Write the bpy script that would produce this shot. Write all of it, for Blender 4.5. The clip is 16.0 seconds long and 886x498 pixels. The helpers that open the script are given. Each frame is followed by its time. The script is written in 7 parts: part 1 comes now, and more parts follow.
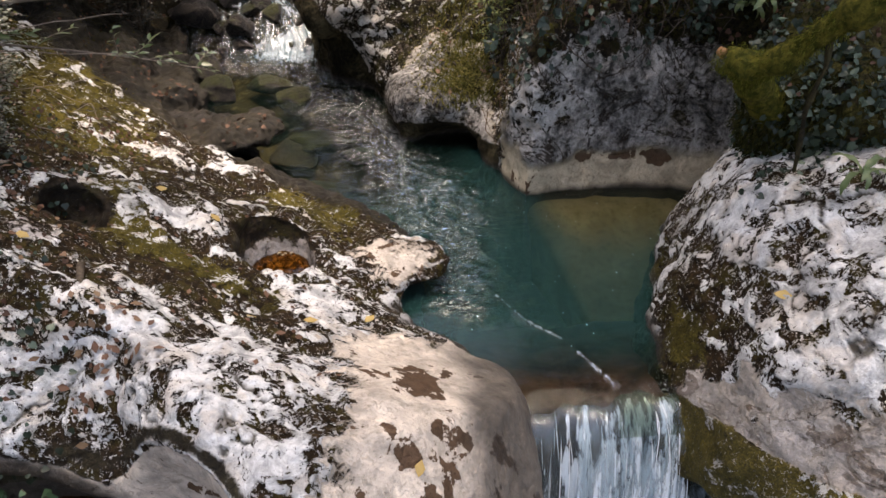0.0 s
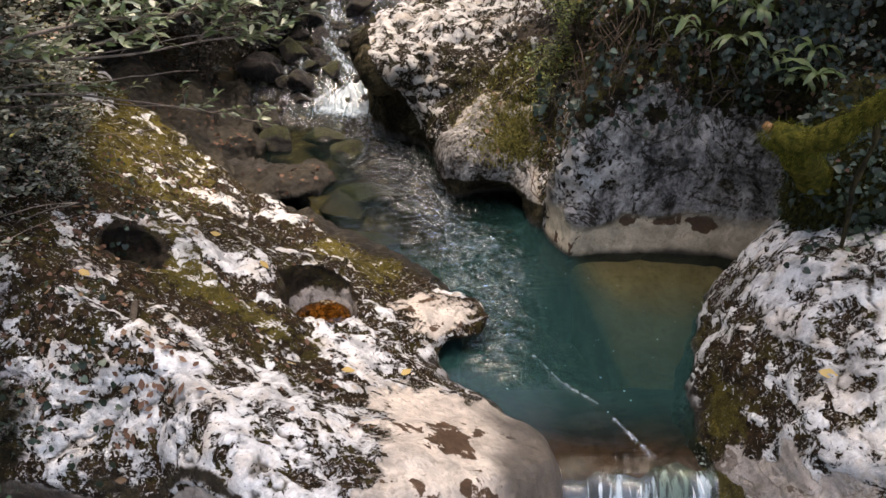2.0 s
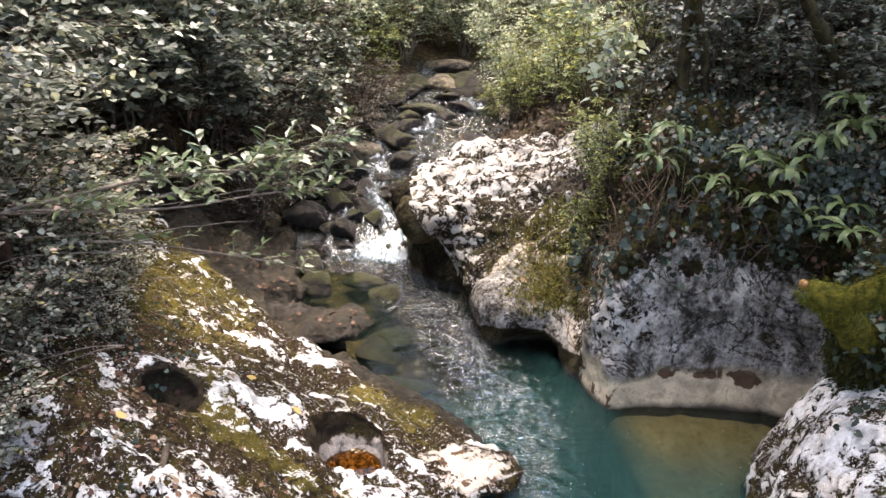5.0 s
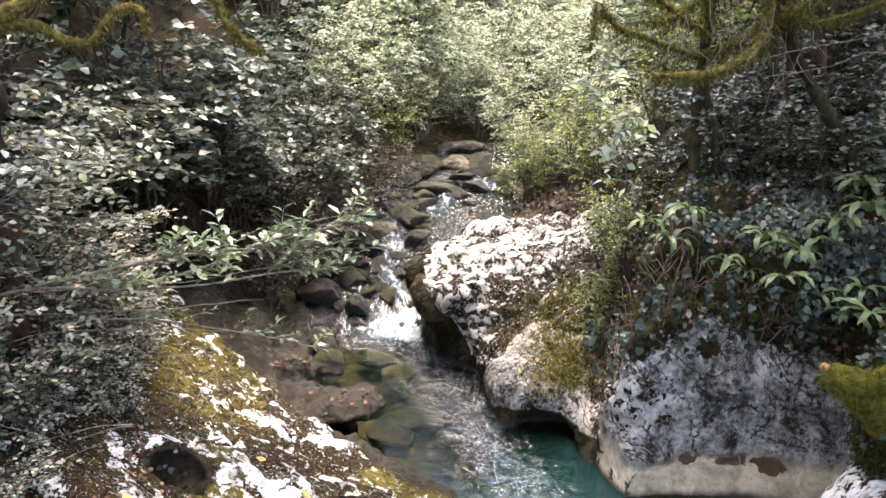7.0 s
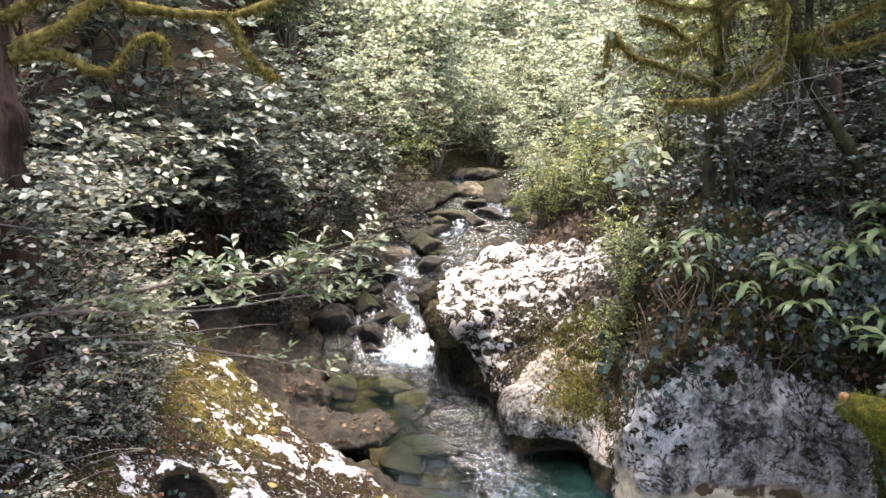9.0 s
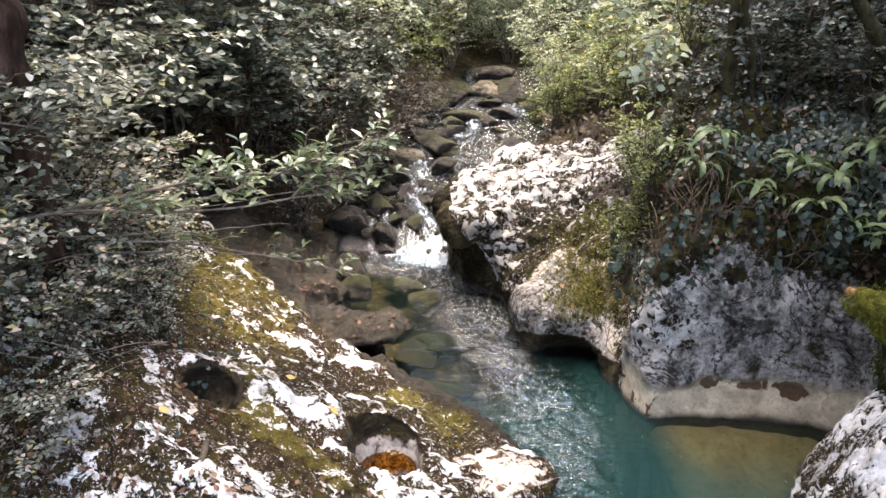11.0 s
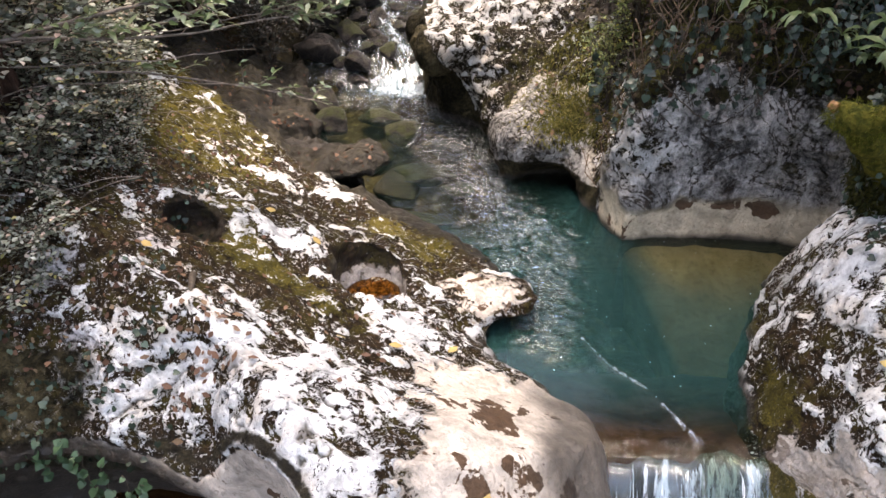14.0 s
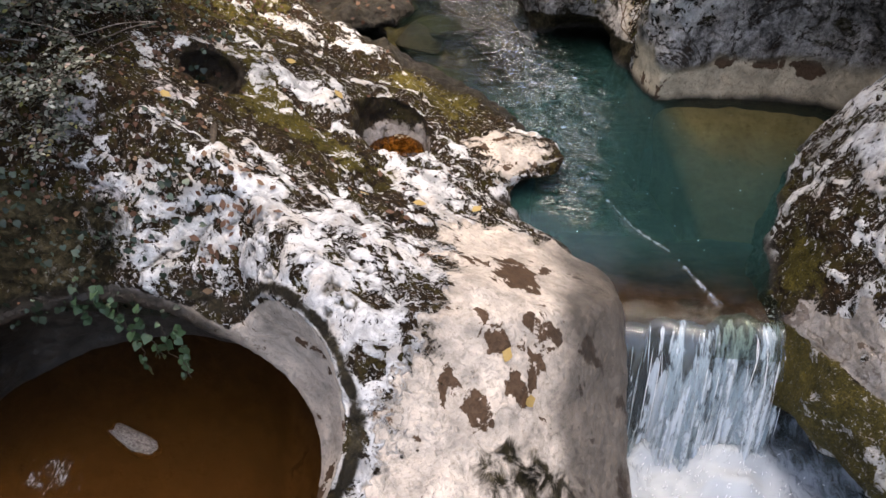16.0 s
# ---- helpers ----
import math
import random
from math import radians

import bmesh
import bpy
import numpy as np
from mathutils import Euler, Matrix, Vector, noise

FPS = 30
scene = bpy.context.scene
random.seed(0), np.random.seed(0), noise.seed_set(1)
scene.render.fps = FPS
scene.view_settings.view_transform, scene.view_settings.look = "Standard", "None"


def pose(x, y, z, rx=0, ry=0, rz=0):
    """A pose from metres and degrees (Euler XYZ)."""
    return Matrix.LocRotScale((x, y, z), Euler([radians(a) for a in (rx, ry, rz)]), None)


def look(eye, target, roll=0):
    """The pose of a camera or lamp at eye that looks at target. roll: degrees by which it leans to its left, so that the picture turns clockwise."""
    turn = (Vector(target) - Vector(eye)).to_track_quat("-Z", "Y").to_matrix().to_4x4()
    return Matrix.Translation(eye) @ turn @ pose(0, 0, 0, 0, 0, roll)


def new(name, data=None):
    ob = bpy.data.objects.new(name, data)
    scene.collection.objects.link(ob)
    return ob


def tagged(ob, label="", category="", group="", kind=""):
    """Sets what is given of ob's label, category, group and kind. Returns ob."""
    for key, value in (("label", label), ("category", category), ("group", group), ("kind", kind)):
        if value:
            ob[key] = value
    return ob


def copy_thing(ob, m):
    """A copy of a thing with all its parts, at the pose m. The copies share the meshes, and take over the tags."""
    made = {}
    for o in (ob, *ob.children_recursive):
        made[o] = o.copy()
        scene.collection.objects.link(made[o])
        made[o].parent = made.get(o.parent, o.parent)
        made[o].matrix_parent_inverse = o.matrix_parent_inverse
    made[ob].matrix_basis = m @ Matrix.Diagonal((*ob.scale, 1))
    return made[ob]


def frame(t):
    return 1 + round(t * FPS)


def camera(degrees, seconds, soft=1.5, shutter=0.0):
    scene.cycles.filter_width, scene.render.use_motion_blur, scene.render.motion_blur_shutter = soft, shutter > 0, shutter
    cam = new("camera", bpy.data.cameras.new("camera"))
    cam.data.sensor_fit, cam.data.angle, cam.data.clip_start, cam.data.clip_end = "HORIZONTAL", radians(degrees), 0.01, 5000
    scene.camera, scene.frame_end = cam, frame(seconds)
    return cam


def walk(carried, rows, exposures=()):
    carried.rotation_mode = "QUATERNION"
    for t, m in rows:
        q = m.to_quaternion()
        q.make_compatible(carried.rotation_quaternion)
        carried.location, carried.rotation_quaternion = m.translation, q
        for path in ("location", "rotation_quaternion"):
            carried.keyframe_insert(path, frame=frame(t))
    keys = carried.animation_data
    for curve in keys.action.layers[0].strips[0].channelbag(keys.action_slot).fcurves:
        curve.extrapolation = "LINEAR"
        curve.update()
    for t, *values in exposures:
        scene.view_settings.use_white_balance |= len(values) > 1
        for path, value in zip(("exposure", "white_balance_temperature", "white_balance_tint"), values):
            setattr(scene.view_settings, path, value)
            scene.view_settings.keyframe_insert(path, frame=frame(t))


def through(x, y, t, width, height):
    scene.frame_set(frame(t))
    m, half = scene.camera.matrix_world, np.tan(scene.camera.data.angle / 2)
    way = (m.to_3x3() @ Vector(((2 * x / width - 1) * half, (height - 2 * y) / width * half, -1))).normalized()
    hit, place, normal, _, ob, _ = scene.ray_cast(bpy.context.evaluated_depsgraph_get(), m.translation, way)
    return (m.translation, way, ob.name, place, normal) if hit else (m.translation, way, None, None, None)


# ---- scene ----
cam = camera(66.2, 16.0)
PATH = [
    (0, (-0.116, 0.34, 2.765), (0.05, 1.976, 1.626), 0.6),
    (0.5, (-0.119, 0.335, 2.778), (0.022, 1.995, 1.673), 0.1),
    (1, (-0.111, 0.315, 2.806), (-0.073, 1.988, 1.711), -0.5),
    (1.5, (-0.095, 0.311, 2.813), (-0.038, 2.009, 1.757), 0.4),
    (2, (-0.099, 0.301, 2.823), (-0.06, 2.026, 1.812), 1.1),
    (2.5, (-0.112, 0.293, 2.84), (-0.102, 2.037, 1.86), 1.0),
    (3, (-0.103, 0.283, 2.85), (-0.138, 2.057, 1.926), 0.4),
    (3.5, (-0.1, 0.284, 2.857), (-0.169, 2.084, 1.988), 0.3),
    (4, (-0.098, 0.273, 2.867), (-0.186, 2.099, 2.056), 0.2),
    (4.2, (-0.087, 0.279, 2.871), (-0.156, 2.124, 2.101), 0.6),
    (6.5, (-0.101, 0.269, 2.89), (-0.2, 2.21, 2.415), 1.2),
    (7, (-0.094, 0.268, 2.896), (-0.216, 2.221, 2.48), 0.8),
    (7.5, (-0.088, 0.26, 2.893), (-0.245, 2.222, 2.536), 0.3),
    (8, (-0.086, 0.257, 2.896), (-0.237, 2.226, 2.581), 0.5),
    (8.2, (-0.087, 0.262, 2.896), (-0.236, 2.234, 2.598), 0.8),
    (10.3, (-0.074, 0.264, 2.877), (-0.257, 2.189, 2.368), 0.2),
    (10.5, (-0.064, 0.265, 2.875), (-0.244, 2.183, 2.337), 0.2),
    (11, (-0.051, 0.259, 2.862), (-0.254, 2.152, 2.247), 0.2),
    (11.5, (-0.052, 0.263, 2.854), (-0.244, 2.134, 2.177), -0.2),
    (12, (-0.048, 0.266, 2.843), (-0.208, 2.118, 2.105), 0.0),
    (12.5, (-0.058, 0.267, 2.831), (-0.219, 2.072, 1.984), 0.3),
    (13, (-0.059, 0.27, 2.824), (-0.242, 2.028, 1.889), -0.2),
    (13.5, (-0.063, 0.272, 2.809), (-0.215, 1.998, 1.81), 0.1),
    (14, (-0.063, 0.274, 2.804), (-0.185, 1.971, 1.752), -0.5),
    (14.5, (-0.065, 0.279, 2.795), (-0.147, 1.935, 1.678), -0.1),
    (15, (-0.066, 0.279, 2.788), (-0.14, 1.885, 1.599), -0.2),
    (15.5, (-0.082, 0.291, 2.766), (-0.223, 1.813, 1.477), -0.6),
    (16, (-0.086, 0.302, 2.758), (-0.25, 1.748, 1.386), -0.8),
]
walk(cam, [(t, look(eye, target, roll)) for t, eye, target, roll in PATH],
     [(0, 1.92, 7750, 16), (2, 2.0, 7680, 16), (4, 2.5, 7600, 16), (7, 3.1, 7250, 16), (9, 3.1, 7250, 16), (11, 2.95, 7350, 16), (13, 2.68, 7500, 16), (14, 2.58, 7550, 16), (16, 2.1, 7600, 16)])

# ---------------------------------------------------------------- light
SUN_EL, SUN_AZ = 86.0, 10.0
world = bpy.data.worlds.new("sky")
scene.world = world
world.use_nodes = True
wn = world.node_tree.nodes
wl = world.node_tree.links
sky = wn.new("ShaderNodeTexSky")
sky.sky_type, sky.sun_disc = "NISHITA", False
sky.sun_elevation, sky.sun_rotation = radians(SUN_EL), radians(SUN_AZ)
sky.dust_density, sky.air_density = 3.0, 1.0
wl.new(sky.outputs[0], wn["Background"].inputs[0])
wn["Background"].inputs[1].default_value = 0.125
sun_data = bpy.data.lights.new("sun", "SUN")
sun_data.energy, sun_data.angle, sun_data.color = 1.3, radians(40), (1.0, 0.96, 0.9)
sun = new("sun", sun_data)
sa, se = radians(SUN_AZ), radians(SUN_EL)
sun.matrix_world = look((math.sin(sa) * math.cos(se) * 20, math.cos(sa) * math.cos(se) * 20, math.sin(se) * 20), (0, 0, 0))


# ---------------------------------------------------------------- numbers and noise
def hash3(i, j, k, seed):
    h = (i * 374761393 + j * 668265263 + k * 2147483647 + seed * 974634777) & 0xFFFFFFFF
    h = ((h ^ (h >> 13)) * 1274126177) & 0xFFFFFFFF
    h = ((h ^ (h >> 16)) * 2246822519) & 0xFFFFFFFF
    return ((h ^ (h >> 15)) & 0xFFFF) / 32767.5 - 1.0


def vnoise(P, freq, seed=0):
    """Smooth value noise, -1 to 1, at the rows of P."""
    q = np.asarray(P, dtype=np.float64) * np.asarray(freq, dtype=np.float64) + 1000.0
    i = np.floor(q).astype(np.int64)
    f = q - i
    u = f * f * (3 - 2 * f)
    out = 0.0
    for a in (0, 1):
        for b in (0, 1):
            for c in (0, 1):
                w = (u[:, 0] if a else 1 - u[:, 0]) * (u[:, 1] if b else 1 - u[:, 1]) * (u[:, 2] if c else 1 - u[:, 2])
                out = out + w * hash3(i[:, 0] + a, i[:, 1] + b, i[:, 2] + c, seed)
    return out


def fbm(P, freq, octaves=3, seed=0):
    f = np.asarray(freq, dtype=np.float64)
    return sum(vnoise(P, f * 2.03 ** o, seed + o) * 0.5 ** o for o in range(octaves))


def smin(a, b, k):
    h = np.clip(0.5 + 0.5 * (b - a) / k, 0, 1)
    return b * (1 - h) + a * h - k * h * (1 - h)


def smax(a, b, k):
    return -smin(-a, -b, k)


def sstep(a, b, x):
    t = np.clip((x - a) / (b - a), 0, 1)
    return t * t * (3 - 2 * t)


def soft(x, k):
    """Zero for x well under 0, x for x well over 0."""
    return 0.5 * (x + np.sqrt(x * x + k * k)) - 0.5 * k * np.exp(-np.abs(x) / k)


def ellipsoid(X, Y, Z, c, r):
    a, b, d = (X - c[0]) / r[0], (Y - c[1]) / r[1], (Z - c[2]) / r[2]
    k0 = np.sqrt(a * a + b * b + d * d) + 1e-6
    k1 = np.sqrt((a / r[0]) ** 2 + (b / r[1]) ** 2 + (d / r[2]) ** 2) + 1e-6
    return k0 * (k0 - 1) / k1


def line_dist(X, Y, pts):
    """Distance in plan from an open line of points."""
    best = np.full(np.broadcast(X, Y).shape, 1e9)
    for (ax, ay), (bx, by) in zip(pts, pts[1:]):
        ux, uy = bx - ax, by - ay
        t = np.clip(((X - ax) * ux + (Y - ay) * uy) / (ux * ux + uy * uy), 0, 1)
        best = np.minimum(best, (X - ax - t * ux) ** 2 + (Y - ay - t * uy) ** 2)
    return np.sqrt(best)


def inside(X, Y, pts):
    c = np.zeros(np.broadcast(X, Y).shape, dtype=bool)
    for (ax, ay), (bx, by) in zip(pts, pts[1:] + pts[:1]):
        if ay != by:
            c ^= ((ay > Y) != (by > Y)) & (X < (bx - ax) * (Y - ay) / (by - ay) + ax)
    return c


def plan_dist(X, Y, pts):
    """Signed distance in plan from a closed outline, negative inside."""
    d = line_dist(X, Y, pts + pts[:1])
    return np.where(inside(X, Y, pts), -d, d)


def surface(field, lo, hi, step):
    """The zero surface of a field of space: vertices and quads."""
    ax = [np.arange(a, b + step * 0.5, step) for a, b in zip(lo, hi)]
    F = field(ax[0][:, None, None], ax[1][None, :, None], ax[2][None, None, :]).astype(np.float32)
    n = np.array(F.shape) - 1
    S = F < 0
    corner = [(a, b, c) for a in (0, 1) for b in (0, 1) for c in (0, 1)]
    cut = lambda A, o: A[o[0]:o[0] + n[0], o[1]:o[1] + n[1], o[2]:o[2] + n[2]]
    count = sum(cut(S, o).astype(np.int8) for o in corner)
    idx = np.argwhere((count > 0) & (count < 8))
    number = np.full(n, -1, dtype=np.int64)
    number[tuple(idx.T)] = np.arange(len(idx))
    acc, w = np.zeros((len(idx), 3)), np.zeros(len(idx))
    for o in corner:
        for d in range(3):
            if o[d] == 0:
                p = list(o)
                p[d] = 1
                fa = F[idx[:, 0] + o[0], idx[:, 1] + o[1], idx[:, 2] + o[2]]
                fb = F[idx[:, 0] + p[0], idx[:, 1] + p[1], idx[:, 2] + p[2]]
                m = (fa < 0) != (fb < 0)
                t = np.where(m, fa / np.where(m, fa - fb, 1), 0)
                q = np.tile(np.array(o, dtype=float), (len(idx), 1))
                q[:, d] = t
                acc += q * m[:, None]
                w += m
    V = np.array(lo) + (idx + acc / w[:, None]) * step
    faces = []
    for d in range(3):
        e, f = (d + 1) % 3, (d + 2) % 3
        s0 = [slice(None)] * 3
        s1 = [slice(None)] * 3
        s0[d], s1[d] = slice(0, -1), slice(1, None)
        at = np.argwhere(S[tuple(s0)] != S[tuple(s1)])
        at = at[(at[:, e] > 0) & (at[:, f] > 0) & (at[:, e] < n[e]) & (at[:, f] < n[f])]
        ring = []
        for de, df in ((-1, -1), (0, -1), (0, 0), (-1, 0)):
            c = at.copy()
            c[:, e] += de
            c[:, f] += df
            ring.append(number[tuple(c.T)])
        q = np.stack(ring, 1)
        flip = ~S[tuple(at.T)]
        q[flip] = q[flip][:, ::-1]
        faces.append(q)
    return V, np.concatenate(faces)


def normals_of(V, Q):
    nrm = np.cross(V[Q[:, 2]] - V[Q[:, 0]], V[Q[:, 3]] - V[Q[:, 1]])
    N = np.zeros_like(V)
    for c in range(4):
        np.add.at(N, Q[:, c], nrm)
    return N / (np.linalg.norm(N, axis=1, keepdims=True) + 1e-9)


def mesh_of(name, V, faces, material, smooth=True, values=()):
    me = bpy.data.meshes.new(name)
    me.from_pydata(np.asarray(V).tolist(), [], [f for F in faces for f in np.asarray(F).tolist()])
    if smooth:
        me.polygons.foreach_set("use_smooth", np.ones(len(me.polygons), dtype=bool))
    for key, v in values:
        me.attributes.new(key, "FLOAT", "POINT").data.foreach_set("value", np.asarray(v, dtype=np.float32))
    me.materials.append(material)
    me.update()
    return me


class Heap:
    """Collects tubes and leaves into one mesh."""

    def __init__(self):
        self.V, self.F3, self.F4, self.n = [], [], [], 0

    def add(self, V, F3=None, F4=None):
        V = np.asarray(V, dtype=float)
        if F3 is not None and len(F3):
            self.F3.append(np.asarray(F3) + self.n)
        if F4 is not None and len(F4):
            self.F4.append(np.asarray(F4) + self.n)
        self.V.append(V)
        self.n += len(V)

    def tube(self, pts, radii, sides=6):
        pts = np.asarray(pts, dtype=float)
        m = len(pts)
        radii = np.broadcast_to(np.asarray(radii, dtype=float), (m,))
        T = np.gradient(pts, axis=0)
        T /= np.linalg.norm(T, axis=1, keepdims=True) + 1e-9
        ref = np.array([0.31, 0.17, 0.93]) if abs(T[0][2]) < 0.9 else np.array([0.95, 0.2, 0.1])
        A = np.cross(T, ref)
        A /= np.linalg.norm(A, axis=1, keepdims=True) + 1e-9
        B = np.cross(T, A)
        a = np.arange(sides) * 2 * np.pi / sides
        V = pts[:, None] + radii[:, None, None] * (A[:, None] * np.cos(a)[None, :, None] + B[:, None] * np.sin(a)[None, :, None])
        i = np.arange(m - 1)[:, None] * sides
        j = np.arange(sides)[None]
        k = (j + 1) % sides
        F = np.stack([i + j, i + k, i + sides + k, i + sides + j], -1).reshape(-1, 4)
        V = np.concatenate([V.reshape(-1, 3), pts[:1], pts[-1:]])
        c0, c1 = m * sides, m * sides + 1
        j = np.arange(sides)
        k = (j + 1) % sides
        caps = np.concatenate([np.stack([k, j, np.full(sides, c0)], 1), np.stack([j + (m - 1) * sides, k + (m - 1) * sides, np.full(sides, c1)], 1)])
        self.add(V, caps, F)

    def leaves(self, P, D, N, L, W, fold=0.12, droop=0.15):
        """Pointed, folded leaves: base P, axis D, upper side N, length L, width W."""
        P, D, N = (np.asarray(v, dtype=float) for v in (P, D, N))
        D = D / (np.linalg.norm(D, axis=1, keepdims=True) + 1e-9)
        S = np.cross(D, N)
        S /= np.linalg.norm(S, axis=1, keepdims=True) + 1e-9
        U = np.cross(S, D)
        L, W = np.broadcast_to(L, len(P))[:, None], np.broadcast_to(W, len(P))[:, None]
        mid = P + D * L * 0.45
        v = [P, mid + S * W * 0.5 + U * W * fold, mid, mid - S * W * 0.5 + U * W * fold, P + D * L - U * L * droop,
             P + D * L * 0.78 + S * W * 0.3 - U * L * droop * 0.35, P + D * L * 0.78 - S * W * 0.3 - U * L * droop * 0.35]
        V = np.stack(v, 1).reshape(-1, 3)
        o = np.arange(len(P))[:, None] * 7
        F3 = np.concatenate([o + np.array([[0, 2, 1]]), o + np.array([[0, 3, 2]]), o + np.array([[2, 4, 5]]), o + np.array([[2, 6, 4]]),
                             o + np.array([[1, 2, 5]]), o + np.array([[3, 6, 2]])])
        self.add(V, F3)

    def hearts(self, P, D, N, L, W, cup=0.10):
        """Broad heart-shaped leaves, slightly cupped."""
        D = D / (np.linalg.norm(D, axis=1, keepdims=True) + 1e-9)
        S = np.cross(D, N)
        S /= np.linalg.norm(S, axis=1, keepdims=True) + 1e-9
        U = np.cross(S, D)
        L, W = np.broadcast_to(L, len(P))[:, None], np.broadcast_to(W, len(P))[:, None]
        half = [(-0.08, 0.22), (0.08, 0.44), (0.36, 0.50), (0.66, 0.30)]
        rim = [(0.08, 0.0)] + half + [(1.0, 0.0)] + [(a, -b) for a, b in half[::-1]]
        v = [P + D * L * 0.38] + [P + D * L * a + S * W * b + U * L * (cup * abs(b) * 2 - 0.25 * max(0, a - 0.4)) for a, b in rim]
        o = np.arange(len(P))[:, None] * 11
        F3 = np.concatenate([o + np.array([[0, 1 + (i + 1) % 10, 1 + i]]) for i in range(10)])
        self.add(np.stack(v, 1).reshape(-1, 3), F3)

    def mesh(self, name, material, smooth=True):
        faces = []
        if self.F4:
            faces.append(np.concatenate(self.F4))
        if self.F3:
            faces.append(np.concatenate(self.F3))
        return mesh_of(name, np.concatenate(self.V), faces, material, smooth)


def part(name, me, parent, label=""):
    ob = new(name, me)
    ob.parent = parent
    if label:
        ob["label"] = label
    return ob


# ---------------------------------------------------------------- materials
class Nodes:
    """A short way to write a node material."""

    def __init__(self, name):
        self.mat = bpy.data.materials.new(name)
        self.mat.use_nodes = True
        self.t = self.mat.node_tree
        self.t.nodes.clear()
        self.out = self.t.nodes.new("ShaderNodeOutputMaterial")

    def n(self, kind, **values):
        node = self.t.nodes.new(kind)
        for k, v in values.items():
            if k.startswith("i_"):
                node.inputs[k[2:].replace("_", " ")].default_value = v
            elif k == "op":
                node.operation = v
            elif k == "blend":
                node.blend_type = v
        return node

    def link(self, a, b):
        self.t.links.new(a, b)

    def math(self, op, a, b=None, c=None, clamp=False):
        node = self.n("ShaderNodeMath", op=op)
        node.use_clamp = clamp
        for i, v in enumerate((a, b, c)):
            if v is None:
                continue
            if isinstance(v, (int, float)):
                node.inputs[i].default_value = v
            else:
                self.link(v, node.inputs[i])
        return node.outputs[0]

    def mix(self, f, a, b, blend="MIX"):
        node = self.n("ShaderNodeMix")
        node.data_type, node.blend_type = "RGBA", blend
        for i, v in ((0, f), (6, a), (7, b)):
            if isinstance(v, (int, float)):
                node.inputs[i].default_value = v
            elif isinstance(v, tuple):
                node.inputs[i].default_value = (*v, 1)
            else:
                self.link(v, node.inputs[i])
        return node.outputs[2]

    def noise(self, vec, scale, detail=4, rough=0.55, warp=0.0):
        node = self.n("ShaderNodeTexNoise", i_Scale=scale, i_Detail=detail, i_Roughness=rough, i_Distortion=warp)
        self.link(vec, node.inputs["Vector"])
        return node.outputs[0]

    def step(self, x, a, b):
        node = self.n("ShaderNodeMapRange", i_From_Min=a, i_From_Max=b)
        node.interpolation_type = "SMOOTHSTEP"
        self.link(x, node.inputs[0])
        return node.outputs[0]

    def ramp(self, x, stops):
        node = self.n("ShaderNodeValToRGB")
        e = node.color_ramp.elements
        while len(e) < len(stops):
            e.new(0.5)
        for el, (p, c) in zip(e, stops):
            el.position, el.color = p, (*c, 1)
        self.link(x, node.inputs[0])
        return node.outputs[0]

    def value(self, key):
        node = self.n("ShaderNodeAttribute")
        node.attribute_name = key
        return node.outputs["Fac"]

    def where(self, scale=(1, 1, 1), turn=(0, 0, 0)):
        c = self.n("ShaderNodeTexCoord")
        m = self.n("ShaderNodeMapping")
        m.inputs["Scale"].default_value = scale
        m.inputs["Rotation"].default_value = turn
        self.link(c.outputs["Object"], m.inputs[0])
        return m.outputs[0]

    def bump(self, h, strength, distance, normal=None):
        b = self.n("ShaderNodeBump", i_Strength=strength, i_Distance=distance)
        self.link(h, b.inputs["Height"])
        if normal is not None:
            self.link(normal, b.inputs["Normal"])
        return b.outputs[0]

    def surface(self, color, rough, normal=None, spec=0.4, metal=0.0):
        p = self.n("ShaderNodeBsdfPrincipled")
        p.inputs["Metallic"].default_value = metal
        for key, v in (("Base Color", color), ("Roughness", rough), ("Normal", normal), ("Specular IOR Level", spec)):
            if v is None:
                continue
            if isinstance(v, tuple):
                p.inputs[key].default_value = (*v, 1)
            elif isinstance(v, (int, float)):
                p.inputs[key].default_value = v
            else:
                self.link(v, p.inputs[key])
        return p.outputs[0]

    def done(self, shader):
        self.link(shader, self.out.inputs[0])
        return self.mat


